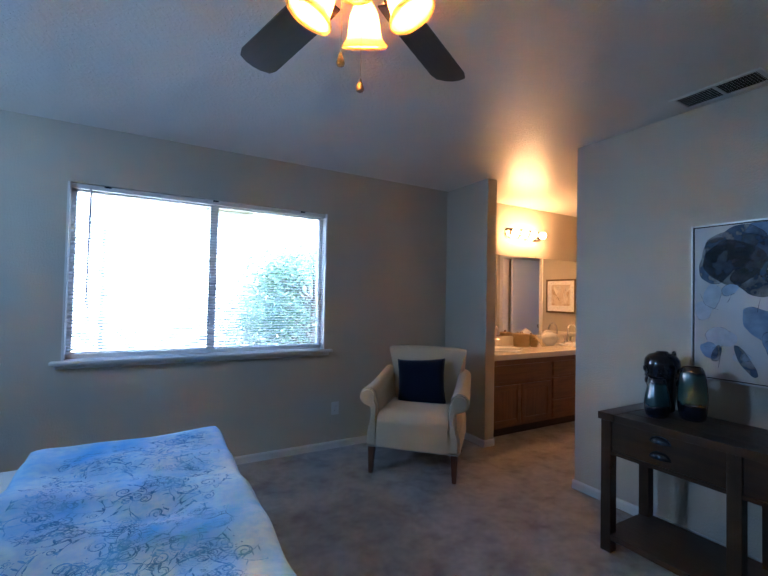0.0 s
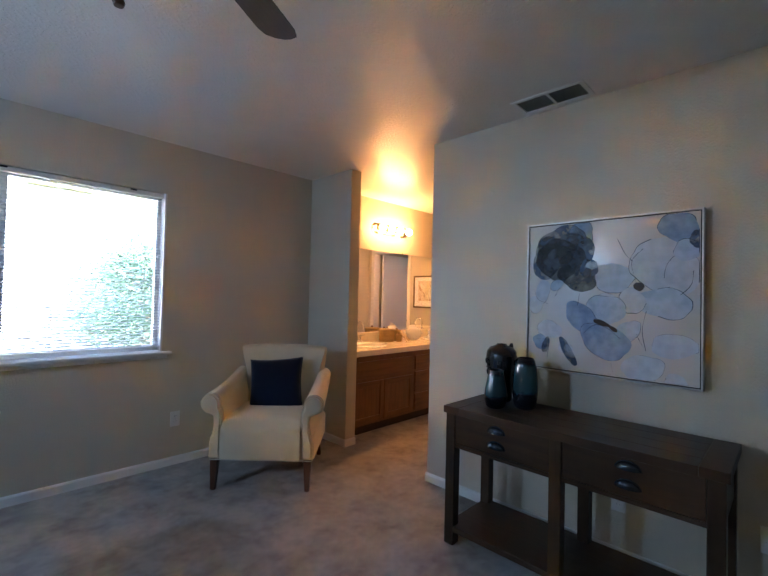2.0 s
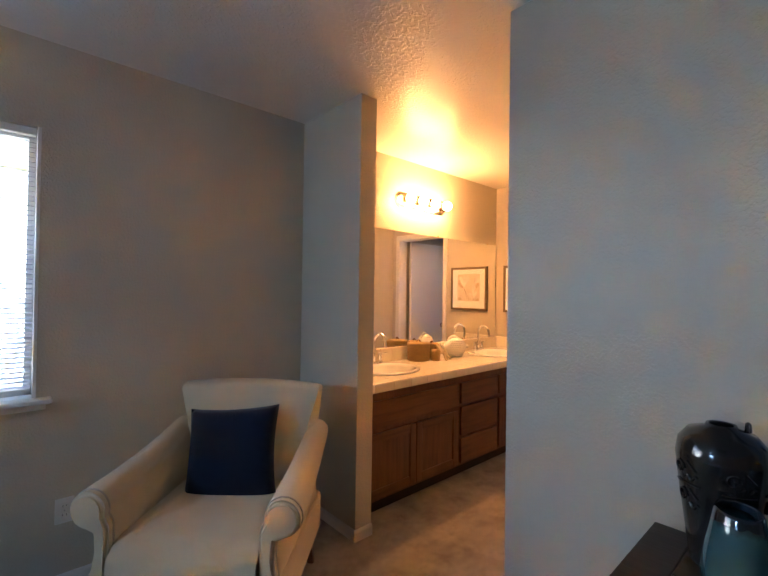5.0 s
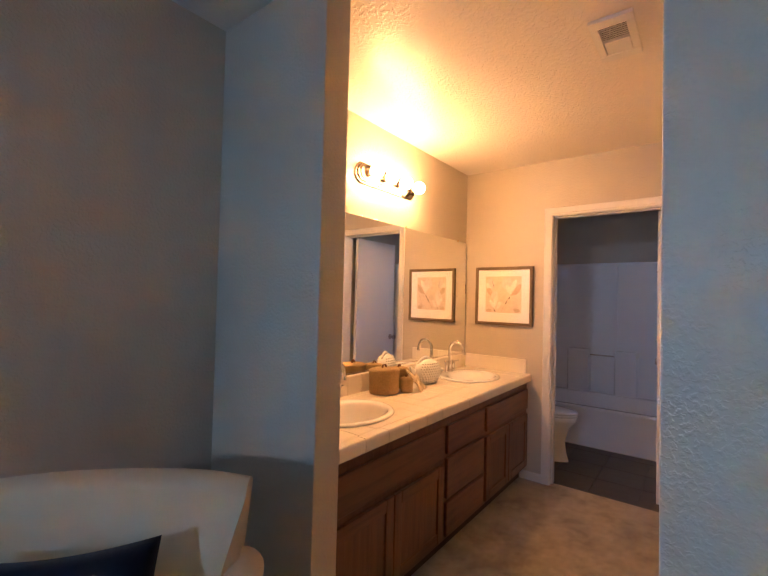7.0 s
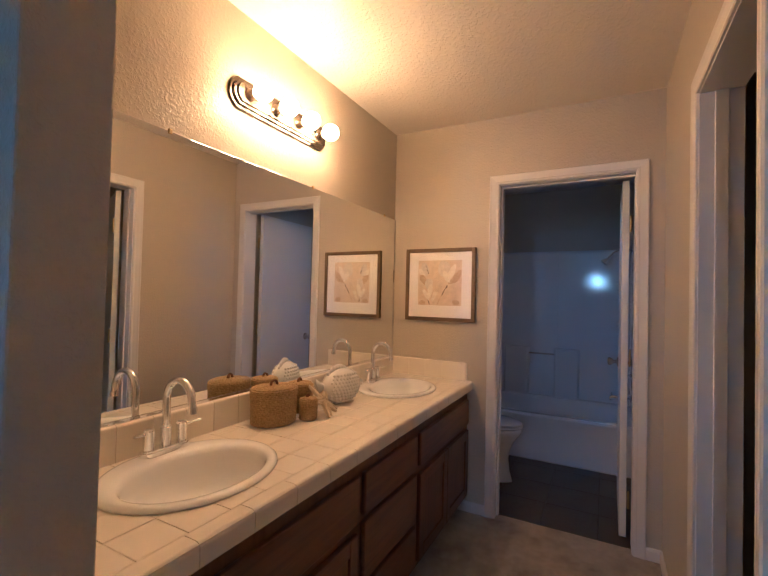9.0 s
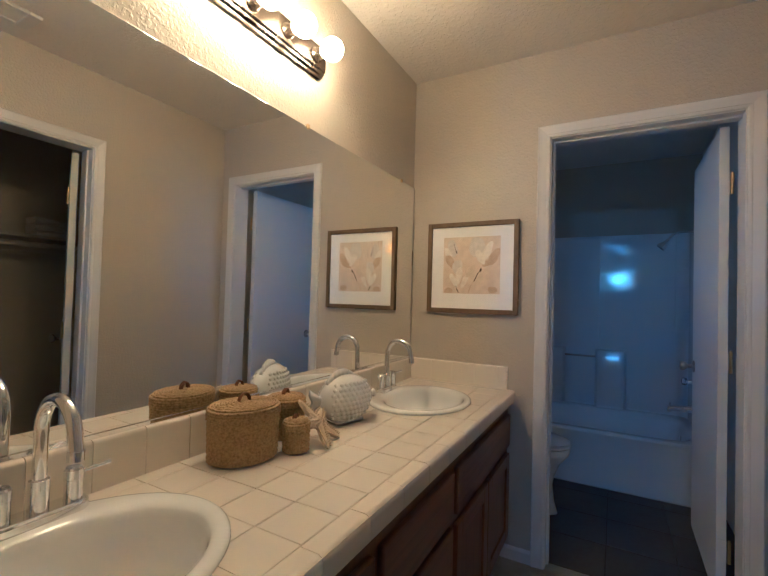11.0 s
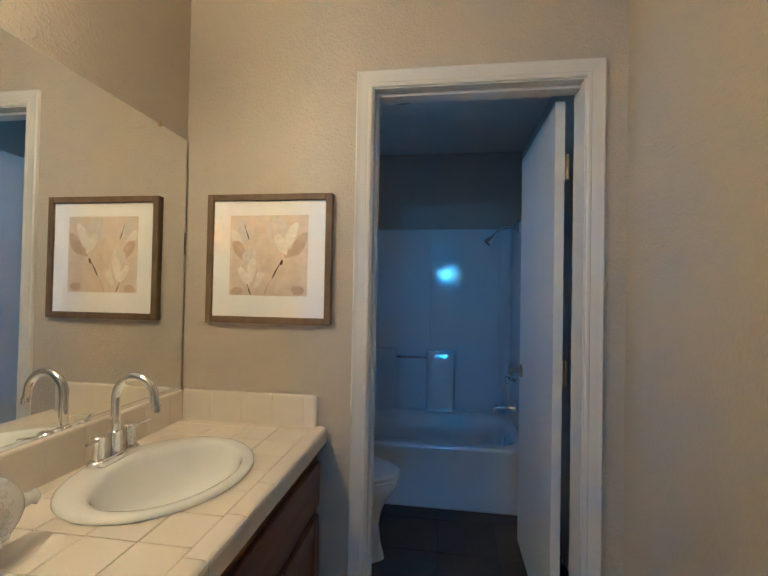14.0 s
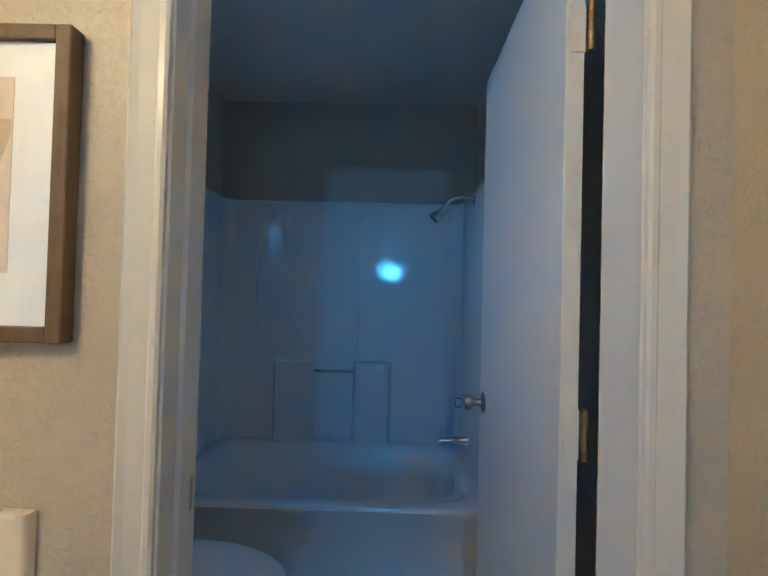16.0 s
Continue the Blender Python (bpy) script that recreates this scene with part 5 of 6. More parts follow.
towel = tagged(part("folded_towel", bm, TOWEL, smooth=True), "folded off-white terry towel on the closet shelf", "towel")

# ---- vanity cabinets ----
VX0, VF, VZ = PX + 0.117, 2.888, 0.762        # left end, cabinet face, cabinet height
VA, VB = 3.743, 4.244


def shaker(parent, x0, x1, z0, z1):
    """A cabinet door of stiles and rails round a recessed flat panel, lipped edges."""
    door = part("door", boxes((x0 + 0.052, VF - 0.010, z0 + 0.052, x1 - 0.052, VF - 0.002, z1 - 0.052)), OAKV, parent, "framed oak door")
    part("door_stile", boxes((x0, VF - 0.019, z0, x0 + 0.055, VF - 0.001, z1), bevel=0.004), OAKV, door)
    part("door_stile", boxes((x1 - 0.055, VF - 0.019, z0, x1, VF - 0.001, z1), bevel=0.004), OAKV, door)
    part("door_rail", boxes((x0 + 0.055, VF - 0.0185, z1 - 0.055, x1 - 0.055, VF - 0.001, z1), bevel=0.003), OAK, door)
    part("door_rail", boxes((x0 + 0.055, VF - 0.0185, z0, x1 - 0.055, VF - 0.001, z0 + 0.055), bevel=0.003), OAK, door)


def slab_front(name, parent, x0, x1, z0, z1):
    bm = bmesh.new()
    box(bm, x0, VF - 0.019, z0, x1, VF - 0.001, z1, bevel=0.005, seg=2)
    part(name, bm, OAK, parent)


def carcass(x0, x1, label):
    unit = thing("vanity_cabinet", pose(0, 0, 0), label, "cabinet", "vanity cabinets")
    part("body", boxes((x0, VF, 0.09, x1, MY - 0.002, 0.630), (x0, VF, 0.630, x1, VF + 0.02, VZ), (x0, VF + 0.02, 0.630, x0 + 0.016, MY - 0.002, VZ), (x1 - 0.016, VF + 0.02, 0.630, x1, MY - 0.002, VZ)), OAKV, unit)
    part("toe_kick", boxes((x0, VF + 0.05, 0.0, x1, VF + 0.065, 0.09)), surf("toe_board", (0.035, 0.02, 0.012), 0.7), unit)
    return unit


unit = carcass(VX0, VA, "stained oak sink cabinet with two doors and a false drawer front")
slab_front("false_front", unit, VX0 + 0.03, VA - 0.018, 0.535, 0.695)
shaker(unit, VX0 + 0.03, (VX0 + VA) / 2 + 0.003, 0.112, 0.500)
shaker(unit, (VX0 + VA) / 2 + 0.009, VA - 0.018, 0.112, 0.500)
unit = carcass(VA, VB, "stained oak drawer stack between the sink cabinets")
for z0, z1 in ((0.545, 0.695), (0.312, 0.522), (0.112, 0.290)):
    slab_front("drawer", unit, VA + 0.018, VB - 0.018, z0, z1)
unit = carcass(VB, EX - 0.002, "stained oak sink cabinet with two doors and a false drawer front")
slab_front("false_front", unit, VB + 0.018, EX - 0.025, 0.545, 0.695)
shaker(unit, VB + 0.018, (VB + EX) / 2 - 0.006, 0.112, 0.510)
shaker(unit, (VB + EX) / 2, EX - 0.025, 0.112, 0.510)

# ---- tiled worktop ----
TOPZ = 0.806
EDGE = 2.853                       # front face of the edge trim
SINKS = ((3.282, 3.160), (4.592, 3.160))
SRX, SRY = 0.252, 0.213
top = thing("vanity_countertop", pose(0, 0, 0), "cream glazed tile worktop with a rounded edge and low backsplash", "countertop")
bed_rows = []
px = VX0
for sx, sy in SINKS:
    bed_rows.append((px, EDGE + 0.004, TOPZ - 0.042, sx - SRX + 0.02, MY - 0.002, TOPZ - 0.0045))
    bed_rows.append((sx - SRX + 0.02, EDGE + 0.004, TOPZ - 0.042, sx + SRX - 0.02, sy - SRY + 0.02, TOPZ - 0.0045))
    bed_rows.append((sx - SRX + 0.02, sy + SRY - 0.02, TOPZ - 0.042, sx + SRX - 0.02, MY - 0.002, TOPZ - 0.0045))
    px = sx + SRX - 0.02
bed_rows.append((px, EDGE + 0.004, TOPZ - 0.042, EX - 0.002, MY - 0.002, TOPZ - 0.0045))
part("grout_bed", boxes(*bed_rows, (VX0, MY - 0.020, TOPZ - 0.005, EX - 0.002, MY - 0.002, 0.905), (EX - 0.018, 2.905, TOPZ - 0.005, EX - 0.002, MY - 0.02, 0.90)), GROUT, top, "dark cream grout")


def in_sink(x, y, shrink=0.018):
    return any(((x - sx) / (SRX - shrink)) ** 2 + ((y - sy) / (SRY - shrink)) ** 2 < 1 for sx, sy in SINKS)


# sinks and faucets
def sink_at(x, y):
    """Drop-in basin: a rolled oval rim, wider behind the bowl where the faucet stands."""
    bm = bmesh.new()
    rows = []
    for rx, ry, cy, z in ((SRX - 0.004, SRY - 0.004, 0.0, 0.0), (SRX, SRY, 0.0, 0.004), (SRX - 0.001, SRY - 0.001, 0.0, 0.009), (SRX - 0.006, SRY - 0.006, 0.0, 0.0135), (SRX - 0.014, SRY - 0.014, -0.001, 0.0155),
                          (0.222, 0.176, -0.014, 0.0150), (0.212, 0.163, -0.020, 0.0125), (0.206, 0.156, -0.023, 0.006), (0.202, 0.151, -0.024, -0.006), (0.197, 0.146, -0.024, -0.030), (0.187, 0.137, -0.023, -0.062),
                          (0.168, 0.121, -0.021, -0.094), (0.138, 0.098, -0.018, -0.118), (0.095, 0.066, -0.014, -0.132), (0.050, 0.036, -0.012, -0.138), (0.022, 0.022, -0.012, -0.140)):
        rows.append([Vector((rx * math.cos(a), cy + ry * math.sin(a), z)) for a in [2 * math.pi * k / 72 for k in range(72)]])
    vs = grid(bm, rows, closed=True)
    bm.faces.new(vs[-1])
    bmesh.ops.recalc_face_normals(bm, faces=bm.faces[:])
    if sum(f.normal.z for f in bm.faces) < 0:
        bmesh.ops.reverse_faces(bm, faces=bm.faces[:])
    basin = thing("wash_basin", pose(x, y, TOPZ), "oval white porcelain drop-in basin in the tiled worktop", "sink", "basins in the vanity")
    part("bowl", bm, PORCELAIN, basin, smooth="all")
    bm = bmesh.new()
    lathe(bm, [(0.0, -0.137), (0.016, -0.137), (0.021, -0.135), (0.022, -0.140)], 24, at=(0, -0.012, 0))
    part("drain", bm, CHROME, basin, smooth=True)
    # dark disc on the bowl stands for the shade in the overflow hole
    bm = bmesh.new()
    lathe(bm, [(0.0, 0.001), (0.006, 0.001), (0.0065, 0.0), (0.0, 0.0)], 14, at=(0, -0.162, -0.045), axis="y")
    part("overflow_hole", bm, BLACKISH, basin)
    return basin


def faucet_at(x, y, z):
    tap = thing("faucet", pose(x, y, z), "chrome two-handle gooseneck faucet behind the basin", "faucet", "faucets on the vanity")
    bm = bmesh.new()
    outline = [(0.055 * s + 0.026 * math.cos(a), 0.026 * math.sin(a)) for s, a0 in ((1, -90), (-1, 90)) for a in [radians(a0 + i * 15) for i in range(13)]]
    prism(bm, outline, 0.0, 0.018)
    bmesh.ops.bevel(bm, geom=[e for e in bm.edges if e.verts[0].co.z > 0.017 and e.verts[1].co.z > 0.017], offset=0.005, segments=3, affect="EDGES")
    part("deck_plate", bm, CHROME, tap, smooth=True)
    bm = bmesh.new()
    lathe(bm, [(0.0, 0.0), (0.0165, 0.0), (0.0165, 0.058), (0.013, 0.060), (0.0, 0.060)], 24, at=(0, 0, 0.016))
    part("spout_collar", bm, CHROME, tap, smooth=True)
    bm = bmesh.new()
    pts = [(0, 0, 0.07), (0, 0, 0.15)] + [(0, -0.058 + 0.058 * math.cos(a), 0.165 + 0.060 * math.sin(a)) for a in [math.pi * i / 14 for i in range(0, 15)]] + [(0, -0.122, 0.140)]
    tube(bm, pts, 0.0118, 18)
    part("spout", bm, CHROME, tap, smooth=True)
    bm = bmesh.new()
    lathe(bm, [(0.009, -0.006), (0.0128, -0.006), (0.0128, 0.010), (0.0118, 0.011)], 18, at=(0, -0.1215, 0.139))
    part("aerator", bm, CHROME, tap, smooth=True)
    for s in (-1, 1):
        bm = bmesh.new()
        lathe(bm, [(0.0, 0.0), (0.0155, 0.0), (0.0155, 0.040), (0.0165, 0.041), (0.0165, 0.058), (0.013, 0.062), (0.0, 0.062)], 24, at=(s * 0.055, 0, 0.016))
        handle = part("handle", bm, CHROME, tap, smooth=True)
        bm = bmesh.new()
        tube(bm, [(s * 0.066, -0.004, 0.066), (s * 0.085, -0.010, 0.070), (s * 0.112, -0.018, 0.074)], 0.0036, 10)
        part("lever", bm, CHROME, handle, smooth=True)
    return tap


for sx, sy in SINKS:
    sink_at(sx, sy)
    faucet_at(sx + 0.034, 3.338, TOPZ + 0.0145)

# ---- mirror ----
glassm = thing("vanity_mirror", pose(0, 0, 0), "wide frameless wall mirror above the vanity", "mirror")
part("mirror_glass", boxes((VX0 + 0.008, MY - 0.0065, 0.922, 5.034, MY - 0.001, 1.849), bevel=0.0012), MIRROR, glassm)
part("bottom_channel", boxes((VX0 + 0.008, MY - 0.010, 0.914, 5.034, MY - 0.001, 0.926), bevel=0.001), CHROME, glassm, "thin chrome J channel")
part("edge_strip", boxes((5.034, MY - 0.0085, 0.922, 5.040, MY - 0.001, 1.849)), NICKEL, glassm)
for cx in (3.35, 4.12, 4.88):
    part("mirror_clip", boxes((cx - 0.006, MY - 0.011, 1.841, cx + 0.006, MY - 0.001, 1.858), bevel=0.002), BRASS, glassm, "small clear clip")

# ---- vanity light ----
LX0, LX1, LZ = 3.585, 4.205, 2.108
bar = thing("vanity_light", pose(0, MY, LZ), "brushed nickel vanity light bar with four lit globe bulbs", "wall light")
bm = bmesh.new()
for inset, out in ((0.0, 0.012), (0.014, 0.022), (0.028, 0.030)):
    h = 0.062 - inset * 0.9
    a0, a1 = LX0 + inset, LX1 - inset
    c = h * 0.62
    outline = [(a0 + c, -h), (a1 - c, -h), (a1 - c * 0.3, -h * 0.66), (a1, -h * 0.25), (a1, h * 0.25), (a1 - c * 0.3, h * 0.66), (a1 - c, h), (a0 + c, h), (a0 + c * 0.3, h * 0.66), (a0, h * 0.25), (a0, -h * 0.25), (a0 + c * 0.3, -h * 0.66)]
    prism(bm, outline, -out, 0.0 if inset == 0 else -out + 0.011, "y")
bmesh.ops.bevel(bm, geom=bm.edges[:], offset=0.002, segments=2, affect="EDGES")
part("back_plate", bm, AGED, bar, "stepped brushed nickel plate", smooth=True)
for i in range(4):
    bx = LX0 + 0.085 + i * (LX1 - LX0 - 0.17) / 3
    bm = bmesh.new()
    lathe(bm, [(0.0, 0.028), (0.024, 0.028), (0.026, 0.034), (0.021, 0.040), (0.019, 0.062), (0.0, 0.062)], 24, at=(bx, 0, 0), axis="y")
    sock = part("socket", bm, AGED, bar, smooth=True)
    bm = bmesh.new()
    prof = [(0.0, 0.060), (0.014, 0.060), (0.016, 0.068)] + [(0.040 * math.sin(a), 0.104 - 0.040 * math.cos(a)) for a in [radians(30 + j * 12.5) for j in range(13)]]
    prof[-1] = (0.0, 0.144)
    lathe(bm, prof, 28, at=(bx, 0, 0), axis="y")
    part("globe_bulb", bm, glow("globe_glow", BULB, VANITY_BULB), sock, "lit globe bulb", smooth="all")

# ---- things on the worktop ----
# dark noise paints the shaded gaps between strands into the colour
WEAVE = surf("seagrass_weave", (0.50, 0.355, 0.13), 0.7, blotch=((9.0, 0.5, (0.56, 0.41, 0.17)), (160.0, 0.6, (0.20, 0.115, 0.035))), bump=((150.0, 0.003),))
REED = surf("seagrass_dark", (0.17, 0.075, 0.025), 0.7, bump=((120.0, 0.001),))


def woven(bm, rx, ry, z0, z1, rows, cols, amp=0.0034, seg_per=4, taper=0.0):
    """A basket wall of woven strands: rows pass over and under uprights."""
    rings = []
    steps = rows * 3
    n = cols * seg_per
    for i in range(steps + 1):
        z = z0 + (z1 - z0) * i / steps
        row_k = i // 3
        prof = math.sin((i % 3) / 3 * math.pi)
        ring = []
        for k in range(n):
            a = 2 * math.pi * k / n
            w = amp * prof * (0.75 + 0.6 * math.cos(a * cols / 1.0 + math.pi * (row_k % 2)))
            grow = 1 + taper * (i / steps)
            c, s = math.cos(a), math.sin(a)
            ring.append(Vector(((rx * grow + w) * c, (ry * grow + w) * s, z)))
        rings.append(ring)
    vs = grid(bm, rings, closed=True)
    bm.faces.new(list(reversed(vs[0])))
    bm.faces.new(vs[-1])


def basket(x, y, rx, ry, h, lid_h, turn, rows, cols, label):
    ob = thing("lidded_basket", pose(x, y, TOPZ + 0.003, 0, 0, turn), label, "basket", "baskets on the vanity")
    bm = bmesh.new()
    woven(bm, rx * 0.965, ry * 0.965, 0.0, h - lid_h, rows, cols, taper=0.03)
    part("body", bm, WEAVE, ob, smooth="all")
    bm = bmesh.new()
    woven(bm, rx * 1.02, ry * 1.02, h - lid_h, h - 0.004, max(3, int(rows * 0.3)), cols)
    # coiled top
    turns = int(min(rx, ry) / 0.0055)
    pts = []
    for i in range(turns * 22):
        t = i / (turns * 22)
        a = i / 22 * 2 * math.pi
        pts.append((rx * 0.99 * (1 - t * 0.97) * math.cos(a), ry * 0.99 * (1 - t * 0.97) * math.sin(a), h - 0.003 + 0.008 * t ** 0.6 + 0.0008 * math.sin(a * 7 + i)))
    tube(bm, pts, 0.0036, 5)
    lid = part("lid", bm, WEAVE, ob, "coiled seagrass lid", smooth="all")
    bm = bmesh.new()
    s = min(rx, 0.075)
    tube(bm, [(0.20 * s * math.cos(a), 0.0, h + 0.006 + 0.26 * s * math.sin(a)) for a in [math.pi * i / 12 for i in range(13)]], 0.0035, 6)
    tube(bm, [(0.20 * s * math.cos(a), 0.006, h + 0.006 + 0.24 * s * math.sin(a)) for a in [math.pi * i / 12 for i in range(13)]], 0.0035, 6)
    part("loop", bm, REED, lid, "dark seagrass loop", smooth=True)
    return ob


basket(3.748, 3.292, 0.093, 0.076, 0.139, 0.032, -14, 15, 26, "large oval seagrass basket with a looped lid")
basket(3.935, 3.315, 0.058, 0.054, 0.120, 0.030, 10, 12, 20, "medium round seagrass basket with a looped lid")
basket(3.856, 3.205, 0.037, 0.035, 0.083, 0.024, 20, 9, 14, "small round seagrass basket with a looped lid")

# starfish leaning on the baskets
STAR = surf("dried_starfish", (0.72, 0.61, 0.42), 0.85, blotch=((14.0, 0.6, (0.78, 0.70, 0.54)), (60.0, 0.4, (0.56, 0.43, 0.25))), bump=((90.0, 0.003),))
bm = bmesh.new()
rng = random.Random(8)
n_a = 100
ringset = []
for i in range(9):
    s = i / 8
    ring = []
    for k in range(n_a):
        a = 2 * math.pi * k / n_a
        arm = (0.5 + 0.5 * math.cos(5 * a)) ** 1.8
        r = (0.026 + 0.064 * arm) * (1 - s)
        jag = 0.0018 * rng.random() * (1 if i < 3 else 0.4)
        ring.append(Vector(((r + jag) * math.cos(a), (r + jag) * math.sin(a), 0.020 * (1 - (1 - s) ** 1.6) * (0.55 + 0.45 * (1 - arm)) + 0.003 * rng.random())))
    ringset.append(ring)
lower = [Vector((p.x * 0.96, p.y * 0.96, -0.006)) for p in ringset[0]]
vs = grid(bm, [lower] + ringset, closed=True)
bm.faces.new(list(reversed(vs[0])))
bmesh.ops.remove_doubles(bm, verts=bm.verts[:], dist=1e-5)
for k in range(5):
    a0 = 2 * math.pi * k / 5
    for i in range(9):
        for side in (-1, 1):
            r = 0.018 + 0.0075 * i
            off = side * (0.0175 - 0.0013 * i)
            c = Vector((r * math.cos(a0) - off * math.sin(a0), r * math.sin(a0) + off * math.cos(a0), 0.004))
            d = Vector((-math.sin(a0) * side, math.cos(a0) * side, 0.5)).normalized()
            tube(bm, [c, c + d * 0.006, c + d * 0.010], [0.0026, 0.0017, 0.0004], 5)
        tube(bm, [Vector((r * math.cos(a0), r * math.sin(a0), 0.012 - 0.0006 * i)), Vector((r * math.cos(a0), r * math.sin(a0), 0.020 - 0.0006 * i))], [0.0026, 0.0006], 5)
bmesh.ops.recalc_face_normals(bm, faces=bm.faces[:])
star_at = Matrix(((-0.373, 0.898, 0.235, 3.941), (-0.722, -0.122, -0.682, 3.195), (-0.583, -0.424, 0.693, TOPZ + 0.05), (0, 0, 0, 1)))
low = min((star_at @ v.co).z for v in bm.verts)
star_at = Matrix.Translation((0, 0, TOPZ + 0.002 - low)) @ star_at
tagged(part("starfish", bm, STAR, smooth=True, at=star_at), "dried cream starfish leaning against the baskets", "starfish")

# white ceramic fish: a disc body covered in round scales
CERAM = surf("white_ceramic", (0.80, 0.79, 0.78), 0.14, coat=0.3)
bm = bmesh.new()
A, B, T = 0.112, 0.080, 0.058


def fish_half(u):
    """Half height of the body along its length."""
    return B * max(0.0, 1 - abs(u) ** 2.2) ** 0.62


body_rows = []
for i in range(41):
    u = -1 + 2 * i / 40
    half = fish_half(u) + 0.002
    th = T * max(0.0, 1 - u * u) ** 0.55 + 0.002
    body_rows.append([Vector((u * A, th * math.cos(a), half * math.sin(a))) for a in [2 * math.pi * k / 36 for k in range(36)]])
vs = grid(bm, body_rows, closed=True)
bm.faces.new(vs[0])
bm.faces.new(vs[-1])
for side in (-1, 1):
    r = 0
    z = -B * 0.84
    while z < B * 0.84:
        x = -A * 0.72 + (0.0085 if r % 2 else 0)
        while x < A * 0.66:
            u = x / A
            half = fish_half(u)
            if abs(z) < half * 0.93:
                th = T * (1 - u * u) ** 0.55 * math.sqrt(max(0, 1 - (z / (half + 0.002)) ** 2))
                rad = 0.0085 * (0.85 + 0.25 * (1 - abs(u)))
                bmesh.ops.create_icosphere(bm, subdivisions=2, radius=rad, matrix=Matrix.Translation((x, side * (th - 0.0015), z)) @ Matrix.Diagonal((1, 0.75, 1, 1)))
            x += 0.0168
        z += 0.0150
        r += 1
# dorsal fin with rays, tail, lower fin, lips, foot
fin = []
for i in range(26):
    t = i / 25
    u = -0.72 + 1.05 * t
    base = fish_half(u) - 0.006
    tall = 0.034 * math.sin(math.pi * (0.12 + 0.78 * t)) ** 0.7 * (1 - 0.25 * t)
    ray = 0.0016 * math.cos(t * 25 * math.pi * 0.55)
    fin.append([Vector((u * A, -0.006 - ray, base)), Vector((u * A - 0.004, -0.0035 - ray, base + tall)), Vector((u * A - 0.004, 0.0035 + ray, base + tall)), Vector((u * A, 0.006 + ray, base))])
vs = grid(bm, fin, closed=True)
bm.faces.new(vs[0])
bm.faces.new(vs[-1])
tail = []
for i in range(9):
    t = i / 8
    half = 0.014 + 0.030 * t ** 1.3
    notch = 0.012 * t * t
    tail.append([Vector((-A * 0.90 - 0.052 * t + (notch if abs(w) < 0.4 else 0), y * (0.010 - 0.006 * t), w * half + 0.004)) for w, y in ((-1, 0), (-0.5, -1), (0, -0.8), (0.5, -1), (1, 0), (0.5, 1), (0, 0.8), (-0.5, 1))])
vs = grid(bm, tail, closed=True)
bm.faces.new(vs[0])
bm.faces.new(vs[-1])
lathe(bm, [(0.0, 0.0), (0.017, 0.0), (0.013, 0.012), (0.012, 0.020), (0.015, 0.026), (0.010, 0.031), (0.0, 0.028)], 18, at=(A * 0.93, 0, 0.0), axis="x")
box(bm, -0.06, -0.034, -B - 0.001, 0.06, 0.034, -B * 0.80, bevel=0.010)
bmesh.ops.recalc_face_normals(bm, faces=bm.faces[:])
fish = part("ceramic_fish", bm, CERAM, smooth="all", at=pose(4.158, 3.246, TOPZ + 0.003 + B, 0, 0, -16))
tagged(fish, "white glazed ceramic fish with round bumpy scales", "figurine")

# ---- exhaust grille in the vanity ceiling ----
exh = thing("exhaust_fan", pose(0, 0, H), "white square exhaust fan grille in the ceiling", "exhaust fan")
ex0, ey0, ex1, ey1 = 3.487, 2.006, 3.800, 2.160
part("cover", boxes((ex0, ey0, -0.016, ex0 + 0.05, ey1, 0.0), (ex1 - 0.05, ey0, -0.016, ex1, ey1, 0.0), (ex0 + 0.05, ey0, -0.016, ex1 - 0.05, ey0 + 0.03, 0.0), (ex0 + 0.05, ey1 - 0.03, -0.016, ex1 - 0.05, ey1, 0.0), bevel=0.004), PLASTIC, exh)
# dark sheet painted for the shade behind the louvres
part("shade_backing", boxes((ex0 + 0.05, ey0 + 0.03, -0.003, ex1 - 0.05, ey1 - 0.03, 0.0)), surf("grille_shade", (0.05, 0.045, 0.04), 0.8), exh)
part("blank_half", boxes((3.648, ey0 + 0.031, -0.014, ex1 - 0.051, ey1 - 0.031, -0.004), bevel=0.002), PLASTIC, exh)
nb = 8
for i in range(nb):
    x = ex0 + 0.052 + (i + 0.5) * (3.648 - ex0 - 0.052) / nb
    part("slat", boxes((x - 0.0013, ey0 + 0.03, -0.010, x + 0.0013, ey1 - 0.03, -0.005)), PLASTIC, exh)

# ---- bathroom: tub and surround ----
TX, RIM = 6.157, 0.375
SF, SB, SN = 1.938, 6.955, 3.375      # surround faces: south, back, north
tub = thing("bathtub", pose(0, 0, 0), "white fibreglass tub with a moulded wall surround", "bathtub")
bm = bmesh.new()
rows = []
cx, cy = (TX + SB) / 2 + 0.002, (SF + SN) / 2
